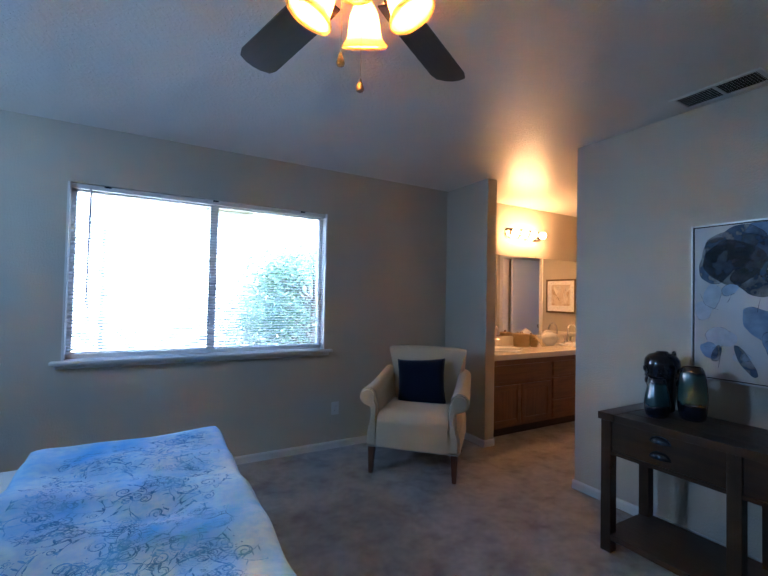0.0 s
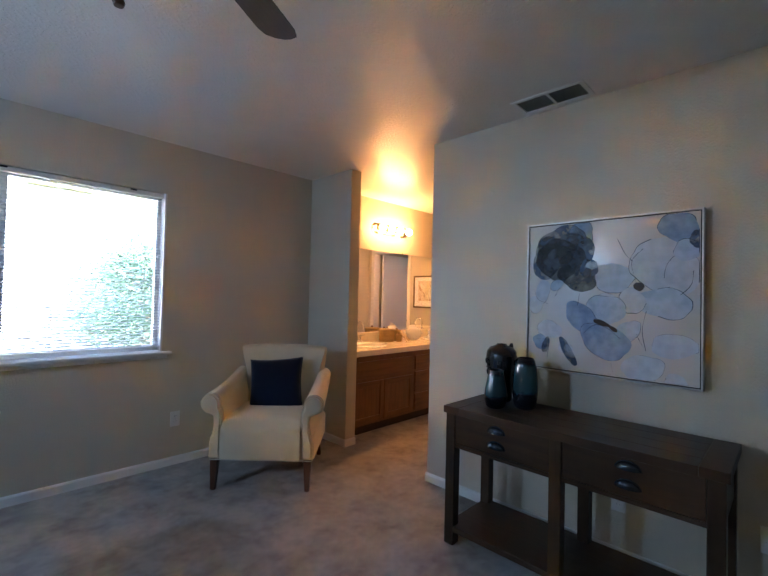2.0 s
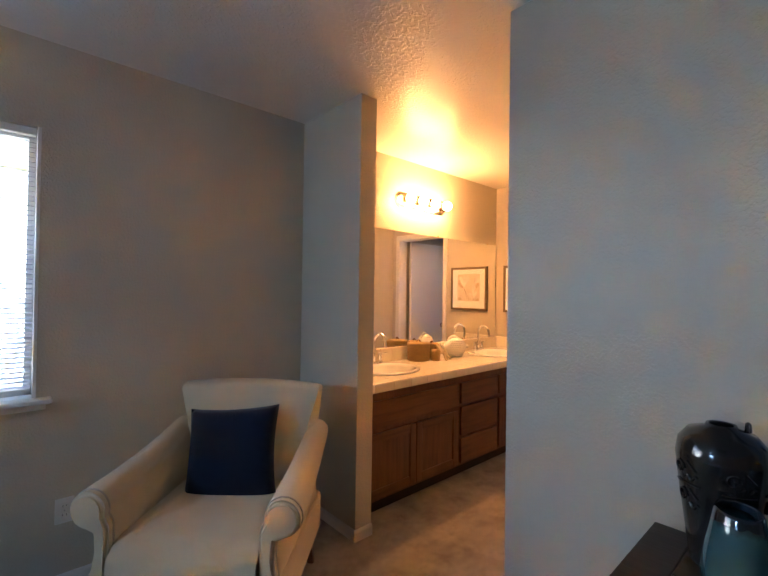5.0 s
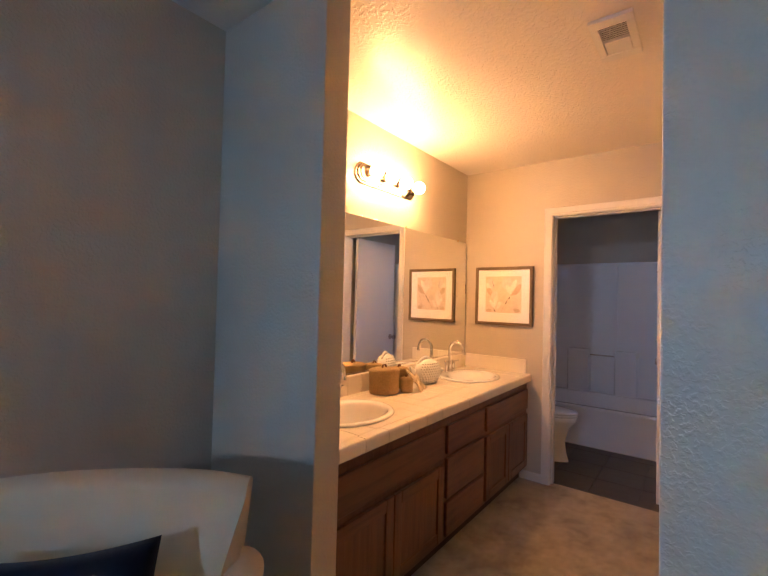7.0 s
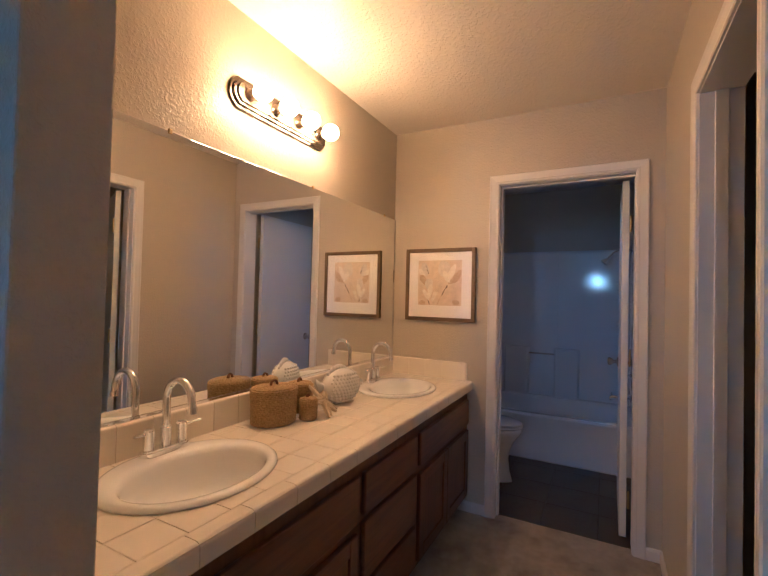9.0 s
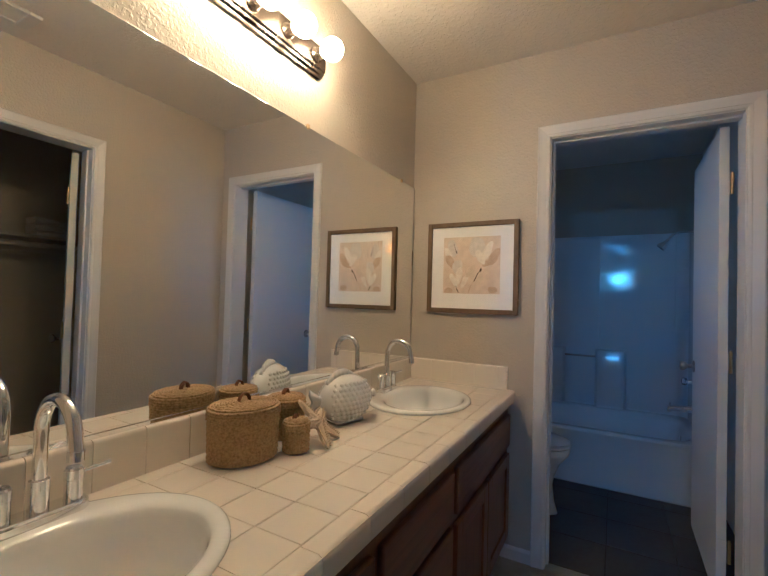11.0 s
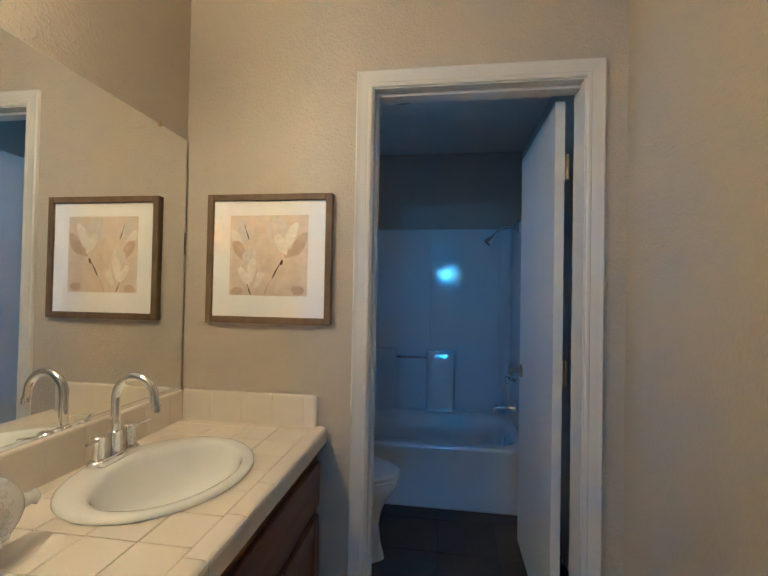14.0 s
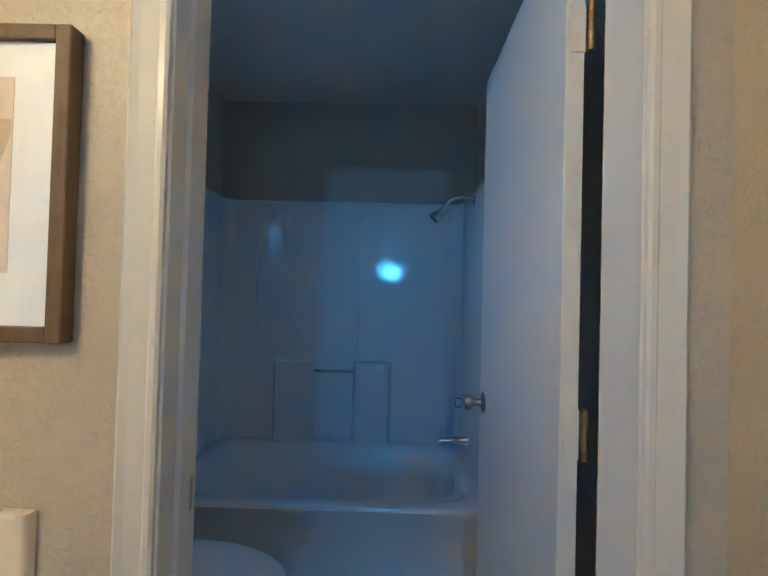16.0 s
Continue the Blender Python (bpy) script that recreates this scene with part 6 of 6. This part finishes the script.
for hx, hy, z, p in ((0.405, 0.735, RIM - 0.035, 30), (0.405, 0.735, RIM - 0.006, 30), (0.400, 0.730, RIM, 30), (0.345, 0.685, RIM, 8), (0.328, 0.668, RIM - 0.008, 7), (0.315, 0.65, RIM - 0.04, 6), (0.285, 0.60, 0.12, 5), (0.25, 0.55, 0.075, 5), (0.15, 0.40, 0.065, 4), (0.02, 0.05, 0.062, 2)):
    row = []
    for k in range(64):
        a = 2 * math.pi * (k + 0.5) / 64
        c, s = math.cos(a), math.sin(a)
        r = (abs(c) ** p + abs(s) ** p) ** (-1 / p)
        row.append(Vector((cx + hx * r * c, cy + hy * r * s, z)))
    rows.append(row)
vs = grid(bm, rows, closed=True)
bm.faces.new(vs[-1])
bmesh.ops.recalc_face_normals(bm, faces=bm.faces[:])
part("tub_basin", bm, FIBRE, tub, smooth=True)
bm = bmesh.new()
outline = [(TX - 0.001, 0.0), (TX - 0.001, 0.085), (TX + 0.006, 0.10), (TX + 0.006, 0.30), (TX - 0.004, 0.335), (TX - 0.006, RIM - 0.016), (TX + 0.002, RIM - 0.005), (TX + 0.05, RIM - 0.005), (TX + 0.05, 0.0)]
prism(bm, outline, TY0 + 0.002, MY - 0.002, "y")
part("apron", bm, FIBRE, tub, "panelled tub apron", smooth=True)
STOP = 1.815


def rounded_wall():
    """Surround walls in one run, with wide rounded inner corners."""
    pts = [(TX + 0.0, SF)]
    r = 0.07
    pts += [(TX + 0.02, SF), (SB - r - 0.012, SF), (SB - r, SF)] + [(SB - r + r * math.sin(a), SF + r - r * math.cos(a)) for a in [radians(i * 15) for i in range(1, 6)]] + [(SB, SF + r)]
    pts += [(SB, SF + r + 0.012), (SB, SN - r - 0.012), (SB, SN - r)] + [(SB - r + r * math.cos(a), SN - r + r * math.sin(a)) for a in [radians(i * 15) for i in range(1, 6)]] + [(SB - r, SN), (SB - r - 0.012, SN), (TX, SN)]
    return pts


bm = bmesh.new()
inner = rounded_wall()
outer = [(TX, TY0 + 0.002), (BX - 0.002, TY0 + 0.002), (BX - 0.002, MY - 0.002), (TX, MY - 0.002)]
low_in = [bm.verts.new((x, y, RIM - 0.01)) for x, y in inner]
foot_in = [bm.verts.new((x, y, RIM + 0.02)) for x, y in inner]
high_in = [bm.verts.new((x, y, STOP - 0.035)) for x, y in inner]
top_in = [bm.verts.new((x, y, STOP - 0.012)) for x, y in inner]
lip = [bm.verts.new((x + (0.006 if x > TX + 0.3 else 0), y + (-0.006 if y < 2.6 else 0.006), STOP)) for x, y in inner]
for a, b in ((low_in, foot_in), (foot_in, high_in), (high_in, top_in), (top_in, lip)):
    for i in range(len(inner) - 1):
        bm.faces.new((a[i], a[i + 1], b[i + 1], b[i]))
oc = [bm.verts.new((x, y, STOP)) for x, y in outer]
bm.faces.new(lip + list(reversed(oc)))
ol = [bm.verts.new((x, y, RIM - 0.01)) for x, y in outer]
for i, j in ((0, 1), (1, 2), (2, 3)):
    bm.faces.new((oc[i], oc[j], ol[j], ol[i]))
bm.faces.new((low_in[0], foot_in[0], high_in[0], top_in[0], lip[0], oc[0], ol[0]))
bm.faces.new((low_in[-1], foot_in[-1], high_in[-1], top_in[-1], lip[-1], oc[-1], ol[-1]))
bmesh.ops.recalc_face_normals(bm, faces=bm.faces[:])
part("surround", bm, FIBRE, tub, "glossy moulded tub surround", smooth=True)
for y0, y1 in ((2.345, 2.578), (2.808, 3.06)):
    bm = bmesh.new()
    rows = []
    for z, dx in ((RIM + 0.0, 0.052), (0.40, 0.045), (0.60, 0.042), (0.82, 0.040), (0.842, 0.034), (0.850, 0.015), (0.852, -0.004)):
        row = []
        for k in range(13):
            t = k / 12
            e = 1 - (2 * t - 1) ** 12
            row.append(Vector((SB - dx * e - 0.0005, y0 + (y1 - y0) * t, z)))
        rows.append(row)
    grid(bm, rows)
    bmesh.ops.recalc_face_normals(bm, faces=bm.faces[:])
    part("moulded_pad", bm, FIBRE, tub, smooth=True)
for yy in (2.55, 3.18, 2.02):
    bm = bmesh.new()
    tube(bm, [(SB - 0.001, yy, STOP - 0.02), (SB - 0.001, yy, 0.9)], 0.004, 6)
    part("moulded_rib", bm, FIBRE, tub)
bm = bmesh.new()
tube(bm, [(SB - 0.018, 2.575, 0.788), (SB - 0.018, 2.812, 0.788)], 0.008, 14)
part("washcloth_bar", bm, NICKEL, tub, "short chrome washcloth bar", smooth=True)
part("caulk_line", boxes((TX - 0.008, TY0, 0.0, TX - 0.001, MY, 0.006)), PLASTIC, tub)

# shower fittings on the south end
shower = thing("shower", pose(6.60, SF, 1.76), "chrome shower with a bent arm and small head", "shower")
bm = bmesh.new()
lathe(bm, [(0.0, -0.008), (0.010, -0.008), (0.026, -0.002), (0.028, 0.0), (0.0, 0.0)], 24, axis="y")
for v in bm.verts:
    v.co.y = -v.co.y
part("flange", bm, CHROME, shower, smooth=True)
bm = bmesh.new()
tube(bm, bend([(0, 0, 0), (0.0, 0.07, 0.012), (0.005, 0.12, 0.0), (0.012, 0.155, -0.035)], 8), 0.0095, 14)
part("arm", bm, CHROME, shower, smooth=True)
bm = bmesh.new()
lathe(bm, [(0.0, 0.025), (0.013, 0.025), (0.015, 0.012), (0.013, 0.0), (0.018, -0.012), (0.030, -0.036), (0.034, -0.052), (0.030, -0.056), (0.0, -0.054)], 28)
head = part("head", bm, CHROME, shower, smooth=True, at=pose(0.016, 0.172, -0.058, 42, 0, 0))
bm = bmesh.new()
lathe(bm, [(0.0, -0.0585), (0.026, -0.0575), (0.028, -0.055), (0.0, -0.0545)], 24)
part("spray_face", bm, BLACKISH, head, "dark spray face", smooth=True)
valve = thing("shower_valve", pose(6.62, SF, 0.70), "chrome shower valve with a clear knob", "shower valve")
bm = bmesh.new()
lathe(bm, [(0.0, 0.0), (0.036, 0.0), (0.034, 0.006), (0.016, 0.012), (0.014, 0.040), (0.0, 0.042)], 28, axis="y")
for v in bm.verts:
    v.co.y = -v.co.y
part("escutcheon", bm, CHROME, valve, smooth=True)
bm = bmesh.new()
lathe(bm, [(0.0, 0.040), (0.022, 0.042), (0.027, 0.056), (0.024, 0.072), (0.0, 0.076)], 12, axis="y")
for v in bm.verts:
    v.co.y = -v.co.y
part("knob", bm, clear("acrylic", (0.92, 0.95, 0.97), 0.05), valve, "clear acrylic knob")
spout = thing("tub_spout", pose(6.64, SF, 0.50), "chrome tub spout with a diverter", "tub spout")
bm = bmesh.new()
tube(bm, [(0, 0, 0), (0, 0.01, 0), (0, 0.06, 0.0), (0, 0.12, -0.004), (0, 0.150, -0.010)], [0.030, 0.024, 0.0225, 0.020, 0.017], 20)
box(bm, -0.014, 0.128, -0.034, 0.014, 0.156, -0.005, bevel=0.006)
part("body", bm, CHROME, spout, smooth=True)
bm = bmesh.new()
lathe(bm, [(0.0, 0.0), (0.004, 0.0), (0.004, 0.016), (0.007, 0.018), (0.006, 0.026), (0.0, 0.027)], 12, at=(0, 0.138, 0.008))
part("diverter_pin", bm, CHROME, spout, smooth=True)
over = thing("overflow_plate", pose(6.60, 1.995, 0.272, 12, 0, 0), "round chrome tub overflow plate", "overflow plate")
bm = bmesh.new()
lathe(bm, [(0.0, -0.010), (0.010, -0.010), (0.034, -0.006), (0.037, 0.0), (0.037, 0.03), (0.0, 0.03)], 28, axis="y")
for v in bm.verts:
    v.co.y = -v.co.y
part("plate", bm, CHROME, over, smooth=True)
bm = bmesh.new()
lathe(bm, [(0.0, -0.014), (0.005, -0.013), (0.005, -0.009), (0.0, -0.008)], 12, axis="y")
for v in bm.verts:
    v.co.y = -v.co.y
part("screw", bm, NICKEL, over)

# ---- toilet ----
toilet = thing("toilet", pose(5.63, 3.415, 0, 0, 0, 180), "white two-piece toilet with a closed lid", "toilet")


def oval_rows(rows, n=44):
    """Rings of (centre y, half width, front reach, back reach, z); +y is the front."""
    out = []
    for cy, hw, fr, bk, z in rows:
        ring = []
        for k in range(n):
            a = 2 * math.pi * k / n
            c, s = math.cos(a), math.sin(a)
            ring.append(Vector((hw * c * (1 - 0.10 * max(0, s) ** 2), cy + (fr if s > 0 else bk) * s, z)))
        out.append(ring)
    return out


bm = bmesh.new()
vs = grid(bm, oval_rows([(0.36, 0.110, 0.34, 0.24, 0.0), (0.36, 0.107, 0.335, 0.24, 0.02), (0.36, 0.098, 0.32, 0.22, 0.07), (0.37, 0.095, 0.30, 0.21, 0.16), (0.39, 0.110, 0.29, 0.21, 0.22), (0.42, 0.150, 0.29, 0.22, 0.29), (0.43, 0.176, 0.325, 0.22, 0.345), (0.43, 0.182, 0.335, 0.22, 0.375), (0.43, 0.176, 0.33, 0.22, 0.388), (0.43, 0.06, 0.10, 0.08, 0.388)]), closed=True)
bm.faces.new(list(reversed(vs[0])))
bm.faces.new(vs[-1])
box(bm, -0.10, 0.02, 0.20, 0.10, 0.26, 0.385, bevel=0.02, seg=3)
bmesh.ops.recalc_face_normals(bm, faces=bm.faces[:])
part("bowl", bm, PORCELAIN, toilet, smooth=True)
bm = bmesh.new()
vs = grid(bm, oval_rows([(0.43, 0.178, 0.332, 0.20, 0.392), (0.43, 0.184, 0.338, 0.20, 0.396), (0.43, 0.184, 0.338, 0.20, 0.405), (0.43, 0.178, 0.332, 0.20, 0.409)]), closed=True)
bm.faces.new(list(reversed(vs[0])))
bm.faces.new(vs[-1])
part("seat", bm, PORCELAIN, toilet, smooth=True)
bm = bmesh.new()
vs = grid(bm, oval_rows([(0.43, 0.176, 0.33, 0.20, 0.414), (0.43, 0.183, 0.337, 0.205, 0.418), (0.43, 0.182, 0.336, 0.205, 0.427), (0.43, 0.168, 0.315, 0.19, 0.433), (0.43, 0.09, 0.17, 0.10, 0.437)]), closed=True)
bm.faces.new(list(reversed(vs[0])))
bm.faces.new(vs[-1])
part("lid", bm, PORCELAIN, toilet, "closed white lid", smooth=True)
part("hinge_block", boxes((-0.10, 0.205, 0.388, -0.07, 0.235, 0.43), (0.07, 0.205, 0.388, 0.10, 0.235, 0.43), bevel=0.005), PORCELAIN, toilet)
part("tank", boxes((-0.215, 0.005, 0.385, 0.215, 0.19, 0.715), bevel=0.018), PORCELAIN, toilet, smooth=True)
part("tank_lid", boxes((-0.228, 0.0, 0.715, 0.228, 0.203, 0.748), bevel=0.010), PORCELAIN, toilet, smooth=True)
bm = bmesh.new()
tube(bm, [(0.15, 0.188, 0.66), (0.15, 0.205, 0.66), (0.14, 0.21, 0.66), (0.09, 0.212, 0.652)], 0.006, 10)
part("flush_lever", bm, CHROME, toilet, smooth=True)

# ---- unlit dome light ----
dome = thing("ceiling_light", pose(5.83, 2.70, H), "unlit frosted dome ceiling light in the bathroom", "ceiling light")
bm = bmesh.new()
lathe(bm, [(0.0, 0.0), (0.145, 0.0), (0.148, -0.012), (0.140, -0.020), (0.0, -0.020)], 40)
part("base", bm, NICKEL, dome, smooth=True)
bm = bmesh.new()
lathe(bm, [(0.138, -0.018)] + [(0.138 * math.cos(a), -0.018 - 0.085 * math.sin(a)) for a in [radians(i * 9) for i in range(1, 10)]] + [(0.0, -0.103)], 40)
part("glass_dome", bm, surf("opal_glass", (0.62, 0.62, 0.60), 0.2, coat=0.3), dome, "frosted glass dome", smooth="all")
bm = bmesh.new()
lathe(bm, [(0.0, -0.100), (0.008, -0.101), (0.009, -0.110), (0.004, -0.118), (0.0, -0.119)], 16)
part("finial", bm, NICKEL, dome, smooth=True)

# ---- pieces of the worktop: field tiles, rounded edge trim, backsplash ----
def tile_mesh(name, w, d, h, r=0.003, round_front=0.0):
    bm = bmesh.new()
    box(bm, 0, 0, 0, w, d, h)
    tops = [e for e in bm.edges if e.verts[0].co.z > h - 1e-6 and e.verts[1].co.z > h - 1e-6]
    bmesh.ops.bevel(bm, geom=tops, offset=r, segments=1, affect="EDGES")
    me = bpy.data.meshes.new(name)
    bm.to_mesh(me)
    bm.free()
    me.materials.append(GLAZE)
    return me


def piece(name, me, parent, at):
    ob = new(name, me)
    ob.parent = parent
    ob.matrix_basis = at
    return ob


PITCH, GAP = 0.1125, 0.0022
Y_LINES = [2.905 + PITCH * i for i in range(5)] + [MY - 0.022]
X_FIRST = 3.525
shared = {}
rng = random.Random(2)
i0 = math.floor((VX0 - X_FIRST) / PITCH)
i1 = math.ceil((EX - X_FIRST) / PITCH)
for i in range(i0, i1):
    xa, xb = max(VX0, X_FIRST + i * PITCH), min(EX - 0.018, X_FIRST + (i + 1) * PITCH)
    if xb - xa < 0.015:
        continue
    for ya, yb in zip(Y_LINES, Y_LINES[1:]):
        w, d = round(xb - xa - GAP, 4), round(yb - ya - GAP, 4)
        if d < 0.01:
            continue
        near = any(in_sink(xa + w * p, ya + d * q) for p in (0, 0.25, 0.5, 0.75, 1) for q in (0, 0.25, 0.5, 0.75, 1))
        at = pose(xa + GAP / 2, ya + GAP / 2, TOPZ - 0.005 + rng.uniform(-0.0003, 0.0003), rng.uniform(-0.12, 0.12), rng.uniform(-0.12, 0.12), 0)
        if near:
            bm = bmesh.new()
            nx_, ny_ = 14, 14
            keep = [[not in_sink(xa + w * (p + 0.5) / nx_, ya + d * (q + 0.5) / ny_) for q in range(ny_)] for p in range(nx_)]
            if not any(any(r) for r in keep):
                bm.free()
                continue
            vmap = {}
            def corner(p, q):
                if (p, q) not in vmap:
                    vmap[(p, q)] = bm.verts.new((w * p / nx_, d * q / ny_, 0.005))
                return vmap[(p, q)]
            for p in range(nx_):
                for q in range(ny_):
                    if keep[p][q]:
                        bm.faces.new((corner(p, q), corner(p + 1, q), corner(p + 1, q + 1), corner(p, q + 1)))
            ext = bmesh.ops.extrude_face_region(bm, geom=bm.faces[:])
            for v in [g for g in ext["geom"] if isinstance(g, bmesh.types.BMVert)]:
                v.co.z = 0.0
            bmesh.ops.recalc_face_normals(bm, faces=bm.faces[:])
            me = bpy.data.meshes.new("tile")
            bm.to_mesh(me)
            bm.free()
            me.materials.append(GLAZE)
        else:
            key = (w, d)
            if key not in shared:
                shared[key] = tile_mesh("tile", w, d, 0.005, 0.0012)
            me = shared[key]
        piece("tile", me, top, at)
# rounded edge trim
def trim_mesh(length):
    bm = bmesh.new()
    outline = [(0.0495, 0.005), (0.020, 0.005)] + [(0.014 - 0.014 * math.sin(a), -0.009 + 0.014 * math.cos(a)) for a in [radians(i * 18) for i in range(6)]] + [(0.0, -0.047), (0.004, -0.052), (0.010, -0.052), (0.010, 0.0), (0.0495, 0.0)]
    prism(bm, outline, 0.0, length, "x")
    me = bpy.data.meshes.new("edge_tile")
    bm.to_mesh(me)
    bm.free()
    me.materials.append(GLAZE)
    return me


x = VX0
k = 0
while x < EX - 0.004:
    nxt = min(EX - 0.002, 3.52 + 0.1525 * math.ceil((x - 3.52 + 0.02) / 0.1525))
    piece("edge_tile", trim_mesh(nxt - x - 0.002), top, pose(x + 0.001, EDGE + 0.0015, TOPZ - 0.005 + rng.uniform(-0.0003, 0.0003)))
    x = nxt
# backsplash along the mirror and up the side wall
def splash_mesh(length, h):
    bm = bmesh.new()
    outline = [(0.0, 0.0), (0.0, h - 0.010)] + [(0.009 - 0.009 * math.cos(a), h - 0.009 + 0.009 * math.sin(a)) for a in [radians(i * 18) for i in range(1, 6)]] + [(0.019, h), (0.019, 0.0)]
    prism(bm, outline, 0.0, length, "x")
    me = bpy.data.meshes.new("splash_tile")
    bm.to_mesh(me)
    bm.free()
    me.materials.append(GLAZE)
    return me


SH = 0.110
x = VX0
while x < EX - 0.03:
    nxt = min(EX - 0.022, 3.436 + 0.1165 * math.ceil((x - 3.436 + 0.02) / 0.1165))
    if EX - 0.022 - nxt < 0.02:
        nxt = EX - 0.022
    piece("splash_tile", splash_mesh(nxt - x - 0.002, SH), top, pose(x + 0.001, MY - 0.0225, TOPZ))
    x = nxt
y = MY - 0.022
while y > 2.93:
    nxt = max(2.905, y - 0.1165)
    if nxt - 2.905 < 0.03:
        nxt = 2.905
    piece("splash_tile", splash_mesh(y - nxt - 0.002, SH + 0.002), top, pose(EX - 0.0205, y - 0.001, TOPZ, 0, 0, -90))
    y = nxt
bm = bmesh.new()
prism(bm, [(EX - 0.021 + a, b) for a, b in ((0.0, 2.906), (0.0, 2.898), (0.003, 2.893), (0.009, 2.890), (0.019, 2.890), (0.019, 2.906))], TOPZ, TOPZ + SH + 0.001, "z")
part("end_trim", bm, GLAZE, top, smooth=True)

# floor tiles of the bathroom
floor_bath = bpy.data.objects["floor_bath"]
FP = 0.305
fmesh = {}
xi = 5.107
while xi < TX - 0.02:
    xe = min(TX - 0.008, xi + FP)
    yi = TY0
    while yi < MY - 0.01:
        ye = min(MY - 0.002, yi + FP)
        key = (round(xe - xi, 3), round(ye - yi, 3))
        if key not in fmesh:
            bm = bmesh.new()
            box(bm, 0.002, 0.002, -0.008, xe - xi - 0.002, ye - yi - 0.002, 0.0)
            bmesh.ops.bevel(bm, geom=[e for e in bm.edges if e.verts[0].co.z > -1e-6 and e.verts[1].co.z > -1e-6], offset=0.002, segments=1, affect="EDGES")
            me = bpy.data.meshes.new("floor_tile")
            bm.to_mesh(me)
            bm.free()
            me.materials.append(SLATE)
            fmesh[key] = me
        piece("floor_tile", fmesh[key], floor_bath, pose(xi, yi, 0))
        yi = ye
    xi = xe
